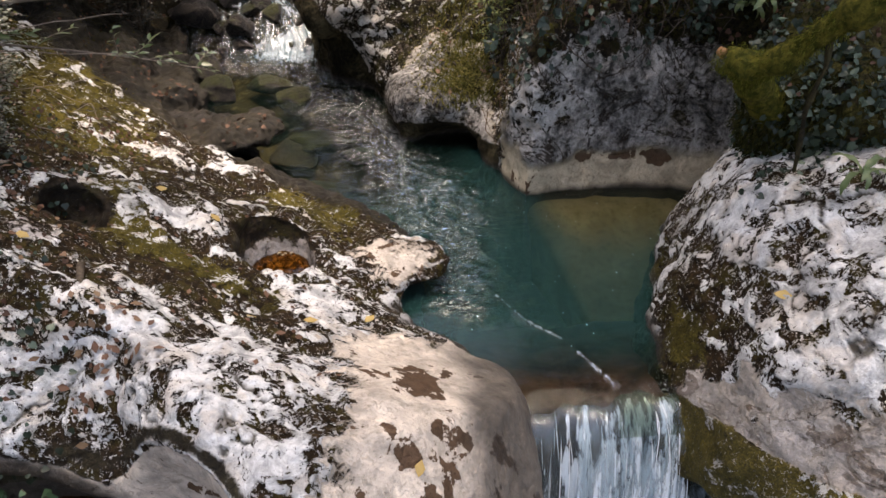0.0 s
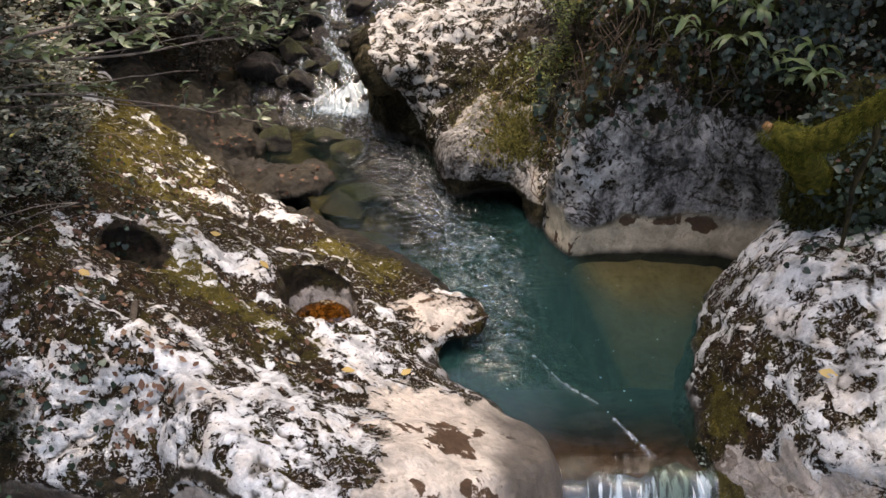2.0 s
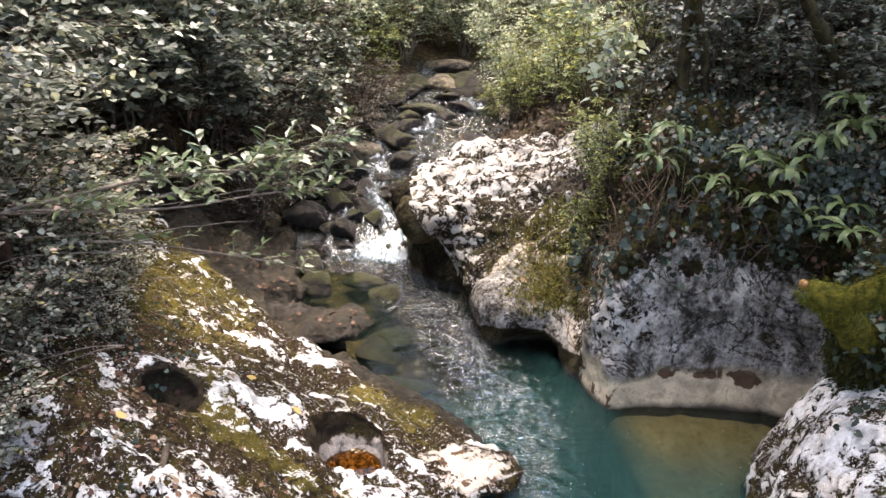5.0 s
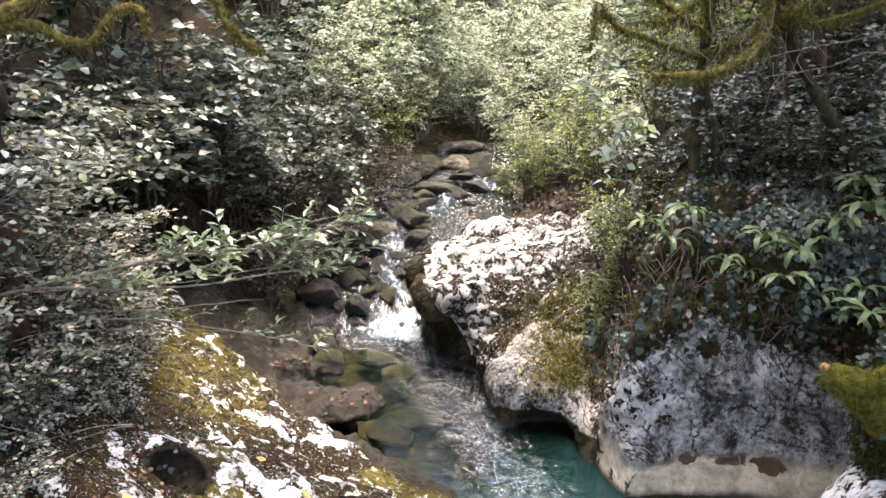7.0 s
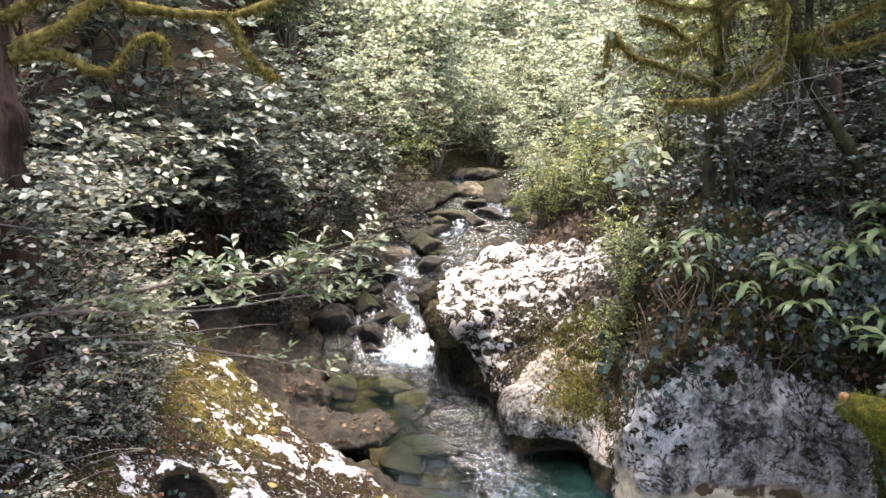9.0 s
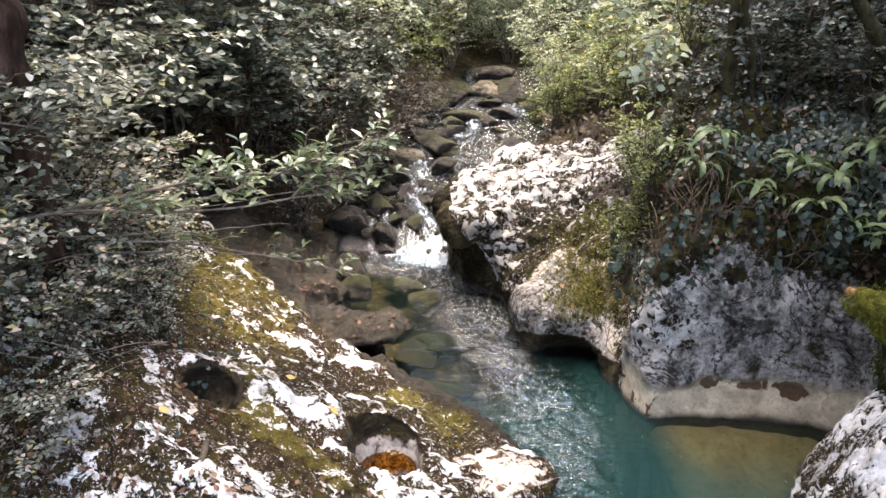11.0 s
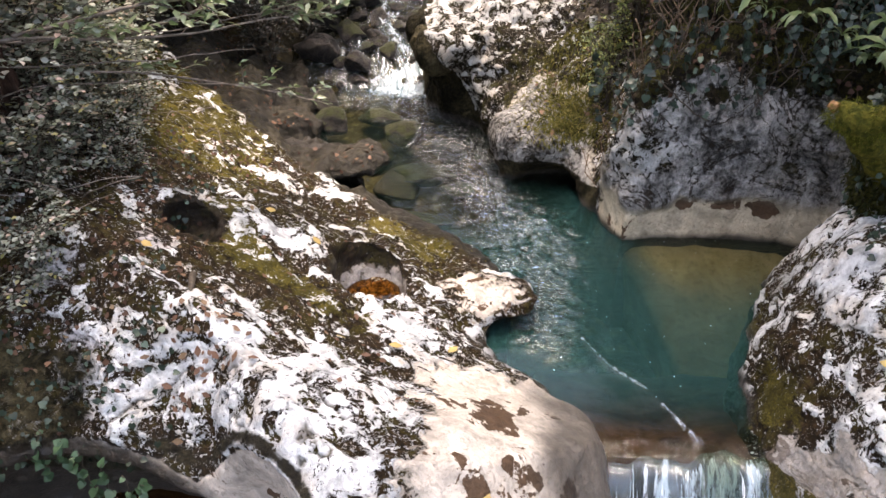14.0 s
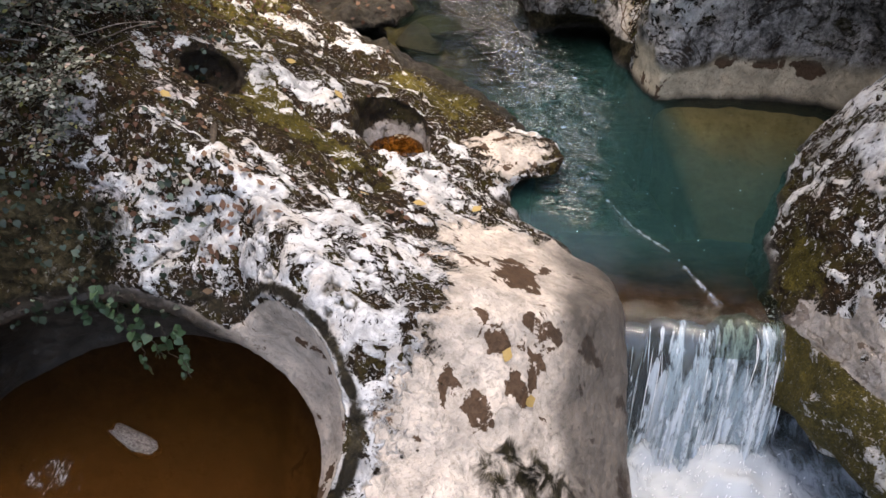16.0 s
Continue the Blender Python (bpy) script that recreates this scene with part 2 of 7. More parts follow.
def limestone(name, pale, dark, bare, grey, moss=(0.13, 0.105, 0.022)):
    """Limestone under a crust of pale lichen, with dark earthy gaps and mossy, polished, wet and darkened stretches by
    the mesh's own values.
    """
    g = Nodes(name)
    v = g.where()
    mid = g.noise(v, 11, 5, 0.62, 0.7)
    fine = g.noise(v, 30, 5, 0.66, 0.5)
    grain = g.noise(v, 130, 3, 0.7)
    broad = g.noise(v, 3.1, 4, 0.6, 0.4)
    off = lambda x, k: g.math("MULTIPLY", g.math("SUBTRACT", x, 0.5), k)
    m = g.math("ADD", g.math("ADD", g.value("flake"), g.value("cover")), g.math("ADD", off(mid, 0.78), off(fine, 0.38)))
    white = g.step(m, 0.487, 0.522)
    fleck = g.step(g.math("ADD", g.noise(v, 44, 4, 0.7, 1.0), g.math("MULTIPLY", g.value("cover"), 0.35)), 0.565, 0.595)
    pit = g.step(g.math("SUBTRACT", g.noise(v, 36, 4, 0.7, 1.2), g.math("MULTIPLY", g.value("cover"), 0.3)), 0.60, 0.64)
    white = g.math("MULTIPLY", g.math("MAXIMUM", white, g.math("MULTIPLY", fleck, 0.9)), g.math("SUBTRACT", 1.0, pit))
    white = g.math("MULTIPLY", white, g.math("SUBTRACT", 1.0, g.math("MULTIPLY", g.value("crack"), 0.9)))
    tone = g.math("ADD", g.math("MULTIPLY", mid, 0.5), g.math("MULTIPLY", broad, 0.5))
    palec = g.ramp(tone, [(0.38, tuple(c * 0.34 for c in pale)), (0.455, tuple(c * 0.55 for c in pale)), (0.52, tuple(c * 0.86 for c in pale)), (0.59, pale)])
    palec = g.mix(g.math("MULTIPLY", g.step(g.noise(v, 5.3, 4, 0.6), 0.5, 0.62), 0.42), palec, (pale[0] * 0.74, pale[1] * 0.62, pale[2] * 0.50))
    palec = g.mix(g.math("MULTIPLY", g.step(fine, 0.50, 0.66), 0.35), palec, tuple(c * 0.38 for c in pale))
    palec = g.mix(g.math("MULTIPLY", g.step(grain, 0.54, 0.68), 0.35), palec, tuple(c * 0.35 for c in pale))
    darkc = g.ramp(fine, [(0.34, tuple(c * 0.22 for c in dark)), (0.5, tuple(c * 0.75 for c in dark)), (0.66, tuple(c * 2.0 for c in dark))])
    olive = g.step(g.math("ADD", g.noise(v, 8.5, 5, 0.65, 0.4), off(fine, 0.3)), 0.50, 0.58)
    darkc = g.mix(g.math("MULTIPLY", olive, 0.55), darkc, g.ramp(grain, [(0.35, tuple(c * 0.18 for c in moss)), (0.65, tuple(c * 0.7 for c in moss))]))
    col = g.mix(white, darkc, palec)
    # polished bare stone with brown islands
    isle = g.math("ADD", g.noise(v, 4.4, 6, 0.6, 0.4), off(fine, 0.16))
    isle = g.step(isle, 0.60, 0.62)
    isle = g.math("MAXIMUM", isle, g.step(g.math("ADD", g.value("stain"), off(g.noise(v, 15, 5, 0.62), 1.7)), 0.46, 0.54))
    barec = g.ramp(g.noise(v, 5.6, 6, 0.66, 0.5), [(0.32, tuple(c * 0.62 for c in bare)), (0.5, bare), (0.66, tuple(min(1, c * 1.4) for c in bare))])
    barec = g.mix(g.math("MULTIPLY", g.step(mid, 0.5, 0.62), 0.35), barec, (bare[0] * 1.28, bare[1] * 1.24, bare[2] * 1.22))
    barec = g.mix(g.math("MULTIPLY", g.step(fine, 0.52, 0.66), 0.55), barec, tuple(c * 0.5 for c in bare))
    barec = g.mix(g.math("MULTIPLY", g.step(grain, 0.56, 0.70), 0.45), barec, tuple(c * 0.4 for c in bare))
    gn = g.noise(v, 2.2, 7, 0.66, 0.8)
    drip = g.noise(g.where((5.5, 5.5, 1.1)), 1.0, 5, 0.65, 0.4)
    gt = g.math("ADD", g.math("MULTIPLY", g.math("ADD", gn, drip), 0.5), g.math("ADD", off(mid, 0.35), off(fine, 0.45)))
    greyc = g.ramp(gt, [(0.36, tuple(c * 0.10 for c in grey)), (0.44, tuple(c * 0.42 for c in grey)), (0.52, tuple(c * 0.85 for c in grey)), (0.60, tuple(min(0.8, c * 1.25) for c in grey)), (0.68, tuple(min(0.85, c * 1.6) for c in grey))])
    greyc = g.mix(g.math("MULTIPLY", g.step(grain, 0.52, 0.68), 0.5), greyc, tuple(c * 0.18 for c in grey))
    seam = g.math("ABSOLUTE", g.math("SUBTRACT", g.noise(v, 2.5, 5, 0.6, 0.8), 0.5))
    seam = g.math("SUBTRACT", 1.0, g.step(g.math("ADD", seam, off(fine, 0.05)), 0.004, 0.018))
    isle = g.math("MULTIPLY", isle, g.math("SUBTRACT", 1.0, g.math("MULTIPLY", g.value("grey"), 0.85)))
    greyc = g.mix(g.math("MULTIPLY", seam, 0.85), greyc, (0.030, 0.020, 0.013))
    barec = g.mix(g.value("grey"), barec, greyc)
    barec = g.mix(isle, barec, g.mix(fine, (0.035, 0.020, 0.012), (0.15, 0.095, 0.060)))
    edge = g.math("ADD", g.math("ADD", g.value("bare"), off(broad, 1.3)), g.math("ADD", off(mid, 1.1), off(fine, 0.8)))
    barem = g.step(edge, 0.40, 0.58)
    col = g.mix(barem, col, barec)
    mz = g.value("moss")
    mossy = g.step(g.math("ADD", g.math("ADD", g.noise(v, 12, 7, 0.72, 0.3), off(fine, 0.35)), g.math("MULTIPLY", g.math("SUBTRACT", mz, 1.0), 0.5)), 0.27, 0.38)
    mossc = g.ramp(g.math("ADD", g.math("MULTIPLY", g.noise(v, 85, 5, 0.75), 0.6), g.math("MULTIPLY", broad, 0.4)), [(0.34, tuple(c * 0.12 for c in moss)), (0.5, tuple(c * 0.75 for c in moss)), (0.64, (moss[0] * 1.9, moss[1] * 1.8, moss[2] * 1.5))])
    mossy = g.math("MULTIPLY", mossy, g.math("SUBTRACT", 1.0, g.math("MULTIPLY", white, 0.82)), clamp=True)
    col = g.mix(mossy, col, mossc)
    # smooth dark olive-brown layer wherever the mesh's own value asks for it
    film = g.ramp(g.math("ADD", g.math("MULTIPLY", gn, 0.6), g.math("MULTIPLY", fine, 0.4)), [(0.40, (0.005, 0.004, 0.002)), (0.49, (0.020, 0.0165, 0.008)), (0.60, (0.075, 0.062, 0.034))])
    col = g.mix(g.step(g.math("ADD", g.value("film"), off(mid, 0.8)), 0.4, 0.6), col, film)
    # Wet stone and the painted shade of hollows share this dark brown.
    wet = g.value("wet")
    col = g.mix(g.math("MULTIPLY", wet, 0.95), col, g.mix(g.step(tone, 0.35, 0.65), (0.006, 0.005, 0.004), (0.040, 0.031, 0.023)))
    rough = g.math("SUBTRACT", g.math("ADD", 0.8, off(fine, 0.3)), g.math("MULTIPLY", wet, 0.42))
    h = g.math("ADD", g.math("MULTIPLY", white, 0.45), g.math("ADD", g.math("MULTIPLY", fine, 0.9), g.math("MULTIPLY", grain, 0.35)))
    h = g.math("ADD", h, g.math("MULTIPLY", mid, 0.9))
    h = g.math("ADD", h, g.math("MULTIPLY", mossy, g.noise(v, 110, 3, 0.7)))
    h = g.math("MULTIPLY", h, g.math("SUBTRACT", 1.0, g.math("MULTIPLY", g.math("MULTIPLY", barem, g.math("SUBTRACT", 1.0, g.value("grey"))), 0.6)))
    h = g.math("SUBTRACT", h, g.math("MULTIPLY", g.math("MULTIPLY", seam, g.value("grey")), 0.8))
    h = g.math("ADD", h, g.math("MULTIPLY", g.math("MULTIPLY", gn, g.value("grey")), 2.0))
    return g.done(g.surface(col, rough, g.bump(h, 0.9, 0.026), g.math("ADD", 0.10, g.math("MULTIPLY", wet, 0.3))))


def leaf_material(name, stops, rough=0.38, through=0.3, spec=0.5):
    g = Nodes(name)
    geo = g.n("ShaderNodeNewGeometry")
    info = g.n("ShaderNodeObjectInfo")
    r = g.math("FRACT", g.math("ADD", geo.outputs["Random Per Island"], g.math("MULTIPLY", info.outputs["Random"], 0.37)))
    col = g.ramp(r, stops)
    v = g.where()
    col = g.mix(g.math("MULTIPLY", g.noise(v, 60, 3, 0.6), 0.35), col, (0.02, 0.025, 0.008))
    a = g.surface(col, rough, g.bump(g.noise(v, 45, 3), 0.25, 0.01), spec)
    tr = g.n("ShaderNodeBsdfTranslucent")
    g.link(col, tr.inputs[0])
    mx = g.n("ShaderNodeMixShader")
    mx.inputs[0].default_value = through
    g.link(a, mx.inputs[1])
    g.link(tr.outputs[0], mx.inputs[2])
    return g.done(mx.outputs[0])


def plain(name, a, b, scale, rough=0.8, bump=0.6, distance=0.02, spec=0.3, stretch=(1, 1, 1)):
    """Two-tone natural surface with grain at two scales."""
    g = Nodes(name)
    v = g.where(stretch)
    f = g.noise(v, scale, 6, 0.62, 0.4)
    k = g.noise(v, scale * 7, 4, 0.65)
    col = g.mix(g.step(f, 0.35, 0.65), a, b)
    col = g.mix(g.math("MULTIPLY", g.step(k, 0.45, 0.75), 0.55), col, tuple(c * 0.4 for c in a))
    h = g.math("ADD", f, g.math("MULTIPLY", k, 0.5))
    return g.done(g.surface(col, g.math("ADD", rough - 0.12, g.math("MULTIPLY", k, 0.24)), g.bump(h, bump, distance), spec))


def water_material(name, tint, cloud, ripple, rip_scale):
    """Clear water with suspended lime: gloss by the angle, the rest part clear, part milky; white where churned and
    where reflected sky is painted in.
    """
    g = Nodes(name)
    v = g.where((0.55, 1.3, 1.0), (0, 0, 0.3))
    w = g.where()
    r1 = g.noise(v, rip_scale, 3, 0.5, 1.2)
    r2 = g.noise(w, rip_scale * 3.2, 2, 0.5, 0.8)
    h = g.math("ADD", r1, g.math("MULTIPLY", r2, 0.22))
    h = g.math("MULTIPLY", h, g.math("ADD", 0.03, g.value("rough_water")))
    nrm = g.bump(h, ripple, 0.30)
    clear = g.n("ShaderNodeBsdfTransparent")
    clear.inputs[0].default_value = (*tint, 1)
    milk = g.n("ShaderNodeBsdfDiffuse")
    g.link(g.ramp(g.noise(w, 0.8, 3, 0.5), [(0.3, tuple(c * 0.8 for c in cloud)), (0.7, tuple(c * 1.25 for c in cloud))]), milk.inputs[0])
    body = g.n("ShaderNodeMixShader")
    g.link(g.value("deep"), body.inputs[0])
    g.link(clear.outputs[0], body.inputs[1])
    g.link(milk.outputs[0], body.inputs[2])
    gloss = g.n("ShaderNodeBsdfGlossy", i_Roughness=0.06)
    g.link(nrm, gloss.inputs["Normal"])
    fr = g.n("ShaderNodeFresnel")
    g.link(g.math("ADD", 1.36, g.math("MULTIPLY", g.value("rough_water"), 0.8)), fr.inputs["IOR"])
    g.link(nrm, fr.inputs["Normal"])
    m1 = g.n("ShaderNodeMixShader")
    g.link(fr.outputs[0], m1.inputs[0])
    g.link(body.outputs[0], m1.inputs[1])
    g.link(gloss.outputs[0], m1.inputs[2])
    white = g.n("ShaderNodeBsdfPrincipled", i_Base_Color=(0.44, 0.49, 0.54, 1), i_Roughness=0.5)
    f = g.math("ADD", g.noise(g.where((1, 0.45, 0.6)), 16, 7, 0.75, 0.8), g.value("foam"))
    m2 = g.n("ShaderNodeMixShader")
    g.link(g.math("MULTIPLY", g.step(f, 0.76, 1.10), 0.85), m2.inputs[0])
    g.link(m1.outputs[0], m2.inputs[1])
    g.link(white.outputs[0], m2.inputs[2])
    return g.done(m2.outputs[0])


M_BANK = limestone("weathered_limestone", (0.83, 0.83, 0.82), (0.030, 0.0185, 0.009), (0.53, 0.465, 0.395), (0.42, 0.40, 0.40), (0.112, 0.092, 0.021))
M_WALL = limestone("grey_limestone", (0.55, 0.535, 0.51), (0.022, 0.016, 0.010), (0.46, 0.39, 0.285), (0.40, 0.38, 0.36), (0.060, 0.055, 0.014))
M_BARK = plain("dark_bark", (0.03, 0.023, 0.017), (0.10, 0.078, 0.058), 14, 0.85, 0.9, 0.01, 0.2, (1, 1, 0.3))
M_TWIG = plain("grey_twig_bark", (0.10, 0.08, 0.065), (0.24, 0.20, 0.17), 18, 0.8, 0.5, 0.004)
M_STEM = plain("brown_stem_bark", (0.05, 0.03, 0.018), (0.15, 0.10, 0.06), 20, 0.85, 0.5, 0.004)
M_MOSS = plain("green_moss", (0.045, 0.05, 0.008), (0.17, 0.145, 0.025), 22, 0.95, 1.0, 0.03, 0.1)
M_HAZEL = leaf_material("broad_leaf", [(0.0, (0.012, 0.020, 0.014)), (0.4, (0.050, 0.070, 0.050)), (0.65, (0.14, 0.17, 0.13)), (0.88, (0.27, 0.30, 0.25)), (1.0, (0.36, 0.34, 0.20))], 0.38, 0.3, 0.7)
M_GREYLEAF = leaf_material("grey_green_leaf", [(0.0, (0.030, 0.038, 0.026)), (0.25, (0.14, 0.16, 0.11)), (0.5, (0.33, 0.35, 0.27)), (0.78, (0.56, 0.58, 0.51)), (0.92, (0.62, 0.43, 0.37)), (1.0, (0.38, 0.40, 0.10))], 0.40, 0.4, 0.6)
M_LAUREL = leaf_material("laurel_leaf", [(0.0, (0.04, 0.075, 0.03)), (0.5, (0.10, 0.15, 0.06)), (0.85, (0.18, 0.22, 0.11)), (1.0, (0.24, 0.26, 0.16))], 0.30, 0.25, 0.8)
M_FAR = leaf_material("sunlit_leaf", [(0.0, (0.04, 0.06, 0.035)), (0.3, (0.25, 0.32, 0.18)), (0.55, (0.50, 0.57, 0.38)), (0.85, (0.78, 0.82, 0.68)), (1.0, (0.70, 0.68, 0.28))], 0.4, 0.5, 0.7)
M_IVY = leaf_material("ivy_leaf", [(0.0, (0.010, 0.022, 0.014)), (0.5, (0.014, 0.028, 0.018)), (0.82, (0.038, 0.064, 0.044)), (0.95, (0.10, 0.14, 0.10)), (1.0, (0.17, 0.22, 0.16))], 0.40, 0.10, 0.4)
M_FERN = leaf_material("fern_frond", [(0.0, (0.06, 0.11, 0.035)), (0.6, (0.12, 0.18, 0.065)), (1.0, (0.20, 0.25, 0.10))], 0.34, 0.3, 0.6)
M_DRY = leaf_material("fallen_leaf", [(0.0, (0.05, 0.020, 0.014)), (0.5, (0.10, 0.045, 0.028)), (0.85, (0.19, 0.10, 0.065)), (1.0, (0.28, 0.19, 0.11))], 0.6, 0.15, 0.3)
M_YELLOW = leaf_material("yellow_leaf", [(0.0, (0.50, 0.32, 0.10)), (1.0, (0.58, 0.42, 0.16))], 0.5, 0.2, 0.3)

# ---------------------------------------------------------------- the plan: shore lines, heights
LEFT_SHORE = [(0.30, -1.25), (0.58, -0.3), (0.64, 1.2), (0.60, 2.6), (0.55, 3.04), (0.27, 3.26), (0.13, 3.5), (0.08, 3.8), (0.1, 4.3), (-0.08, 4.75), (-0.36, 5.0),
              (-0.7, 5.17), (-1.15, 5.32), (-1.3, 5.48), (-1.02, 5.77), (-1.35, 6.1), (-1.72, 6.42), (-1.84, 7.06), (-2.1, 7.9), (-2.3, 8.7), (-2.2, 9.6), (-2.0, 11)]
LEFT_PLAN = LEFT_SHORE + [(-5.0, 11), (-4.75, 2.2), (-4.5, 0.9), (-3.9, -0.3), (-3.0, -1.0), (-1.9, -1.3), (-1.0, -1.7), (-0.3, -1.6)]
RIGHT_SHORE = [(3.0, 0.8), (2.9, 2.5), (2.6, 3.6), (2.5, 4.4), (2.42, 4.9), (2.25, 5.03), (1.57, 5.05), (1.02, 4.98), (0.93, 5.15), (0.72, 5.74),
               (0.5, 6.05), (0.1, 6.12), (0.0, 6.9), (-0.3, 7.5), (-0.62, 7.7), (-0.82, 8.4), (-0.85, 9.2), (-0.4, 10.3), (0.4, 11.0)]
RIGHT_PLAN = RIGHT_SHORE + [(5.5, 11), (5.5, 0.8)]
BED_Y = [-30, 2.4, 2.8, 3.3, 4.0, 5.6, 6.4, 8.2, 8.5, 8.7, 8.9, 9.4, 10.0, 10.5, 11.5, 13, 20, 40, 90]
BED_Z = [-2.5, -1.35, -1.2, -0.45, -1.0, -0.9, -0.38, -0.2, -0.03, 0.1, 0.26, 0.42, 0.48, 0.66, 1.02, 1.27, 2.9, 9.0, 26.0]
MID_Y = [-30, 2, 3, 4.3, 6.4, 8, 10, 12, 16, 90]
MID_X = [0.9, 0.9, 1.0, 1.2, -0.6, -1.2, -1.3, -0.7, 0.2, 3.0]


def bed(x, y):
    return np.interp(y, BED_Y, BED_Z)


def ground(x, y):
    """Height of the valley floor and its sides."""
    x, y = np.broadcast_arrays(np.asarray(x, float), np.asarray(y, float))
    P = np.stack([x.ravel(), y.ravel(), np.zeros(x.size)], 1)
    off = np.abs(x - np.interp(y, MID_Y, MID_X))
    half = np.interp(y, [1.5, 3, 5, 7, 10, 13, 20], [1.3, 1.6, 2.2, 1.6, 1.0, 1.2, 1.6])
    rise = soft(off - half, 0.3)
    side = 0.75 * rise / (1 + 0.03 * rise) + 1.4 * sstep(-4.0, -4.6, x)
    n = (fbm(P, 0.45, 3, 5) * 0.25).reshape(x.shape)
    under = inside(x, y, LEFT_PLAN) & (x > -4.4) & (line_dist(x, y, LEFT_SHORE) > 0.25) & (y > -1.9) & (y < 3.6)
    side = np.where(under, -0.9, side)
    return bed(x, y) + side + n * np.clip(0.25 + rise, 0, 1.5) + (fbm(P, 3.0, 2, 9) * 0.05).reshape(x.shape)


CREST_SHORE = LEFT_SHORE[4:11] + [(-0.55, 5.6), (-0.7, 6.8), (-0.8, 9.0), (-0.8, 11.0)]


def crest_side(x, y):
    """Distance behind the bank's crest, upstream."""
    return (x + 1.15) * 0.49 + (y - 4.98) * 0.87


def left_top(x, y):
    """Height of the left bank's upper surface."""
    inn = inside(x, y, LEFT_PLAN)
    d = np.where(inn, line_dist(x, y, CREST_SHORE), 0)
    h = 0.07 + 0.36 * d + 0.06 * d * d
    h = 1.75 - soft(1.75 - h, 0.3) + 0.25 * soft(d - 3.2, 0.3)
    # behind the crest it drops to a dark ledge by the water
    w = np.where(inn, line_dist(x, y, LEFT_SHORE[4:]), 0)
    ledge = np.minimum(h, 0.16 + 0.55 * w + 0.075 * np.sin(w * 12))
    k = sstep(0.0, 0.28, crest_side(x, y))
    h = h * (1 - k) + ledge * k
    # domed front that falls away to the lower pool
    h = h + 0.14 * np.exp(-((x + 0.15) ** 2 + (y - 2.45) ** 2) / 0.2)
    front = np.interp(x, [-3, -1.9, -1.28, -0.95, -0.6, 0, 0.35, 0.62], [3.05, 2.95, 2.7, 2.3, 2.0, 2.2, 2.5, 2.85])
    h = h - np.interp(x, [-1.3, -0.7], [1.5, 0.95]) * soft(front - y, 0.32)
    return smax(h, -0.38 + 0.06 * np.sin(x * 3 + y), 0.15)


def right_top(x, y):
    """Height of the right bank's upper surface."""
    d = line_dist(x, y, RIGHT_SHORE)
    d = np.where(inside(x, y, RIGHT_PLAN), d, 0)
    near = 1.15 + 1.45 * np.minimum(d, 0.6) + 0.32 * soft(d - 0.6, 0.2)
    slab = np.interp(y, [6, 6.7, 7.2, 7.6], [0.22, 0.28, 0.45, 0.7]) + 0.95 * d - 0.14 * d * d
    far = np.interp(y, [7.2, 7.5, 7.8], [0.5, 0.82, 0.98]) + 0.36 * d
    a = sstep(5.35, 5.75, y + 0.25 * np.minimum(x, 1.0))
    a = a * (1 - sstep(0.85, 1.35, x - 0.22 * (y - 5.5)))
    b = sstep(7.0, 7.7, y - 0.1 * x)
    h = slab * (1 - b) + far * b
    h = near * (1 - a) + h * a
    return np.minimum(h, 4.5) - 0.5 * soft(y - 10.2, 0.3)

# ---------------------------------------------------------------- ground, to the horizon
def grid_axis(dense_lo, dense_hi, step, far, growth=1.25):
    a = list(np.arange(dense_lo, dense_hi + 1e-6, step))
    s = step
    while a[-1] < far:
        s *= growth
        a.append(a[-1] + s)
    s = step
    while a[0] > -far:
        s *= growth
        a.insert(0, a[0] - s)
    return np.array(a)


def sheet(ax, ay, z):
    X, Y = np.meshgrid(ax, ay, indexing="ij")
    V = np.stack([X, Y, z(X, Y)], -1).reshape(-1, 3)
    n = len(ay)
    i, j = np.meshgrid(np.arange(len(ax) - 1), np.arange(n - 1), indexing="ij")
    o = (i * n + j).ravel()
    return V, np.stack([o, o + n, o + n + 1, o + 1], 1)


def ground_material():
    g = Nodes("valley_ground")
    v = g.where()
    f = g.noise(v, 2.2, 6, 0.65, 0.4)
    k = g.noise(v, 24, 5, 0.7)
    soil = g.ramp(k, [(0.3, (0.012, 0.009, 0.006)), (0.5, (0.045, 0.03, 0.018)), (0.72, (0.12, 0.07, 0.035))])
    soil = g.mix(g.step(f, 0.5, 0.65), soil, (0.03, 0.032, 0.012))
    stone = g.mix(g.step(k, 0.35, 0.65), (0.055, 0.040, 0.020), (0.18, 0.14, 0.075))
    cells = g.n("ShaderNodeTexVoronoi", i_Scale=7.0)
    g.link(v, cells.inputs["Vector"])
    stone = g.mix(g.step(cells.outputs[0], 0.1, 0.6), stone, (0.05, 0.04, 0.025))
    col = g.mix(g.value("stony"), soil, stone)
    return g.done(g.surface(col, 0.85, g.bump(g.math("ADD", f, k), 0.8, 0.05), 0.1))


V, Q = sheet(grid_axis(-6, 6, 0.12, 160), grid_axis(0, 16, 0.12, 160), ground)
off = np.abs(V[:, 0] - np.interp(V[:, 1], MID_Y, MID_X))
GN = normals_of(V, Q)
GROUND = (V, GN, {})
tagged(new("ground", mesh_of("ground", V, [Q], ground_material(), values=[("stony", 1 - sstep(1.3, 2.3, off))])),
       "dark leaf-strewn valley floor with a stony stream bed", "ground", kind="structure")


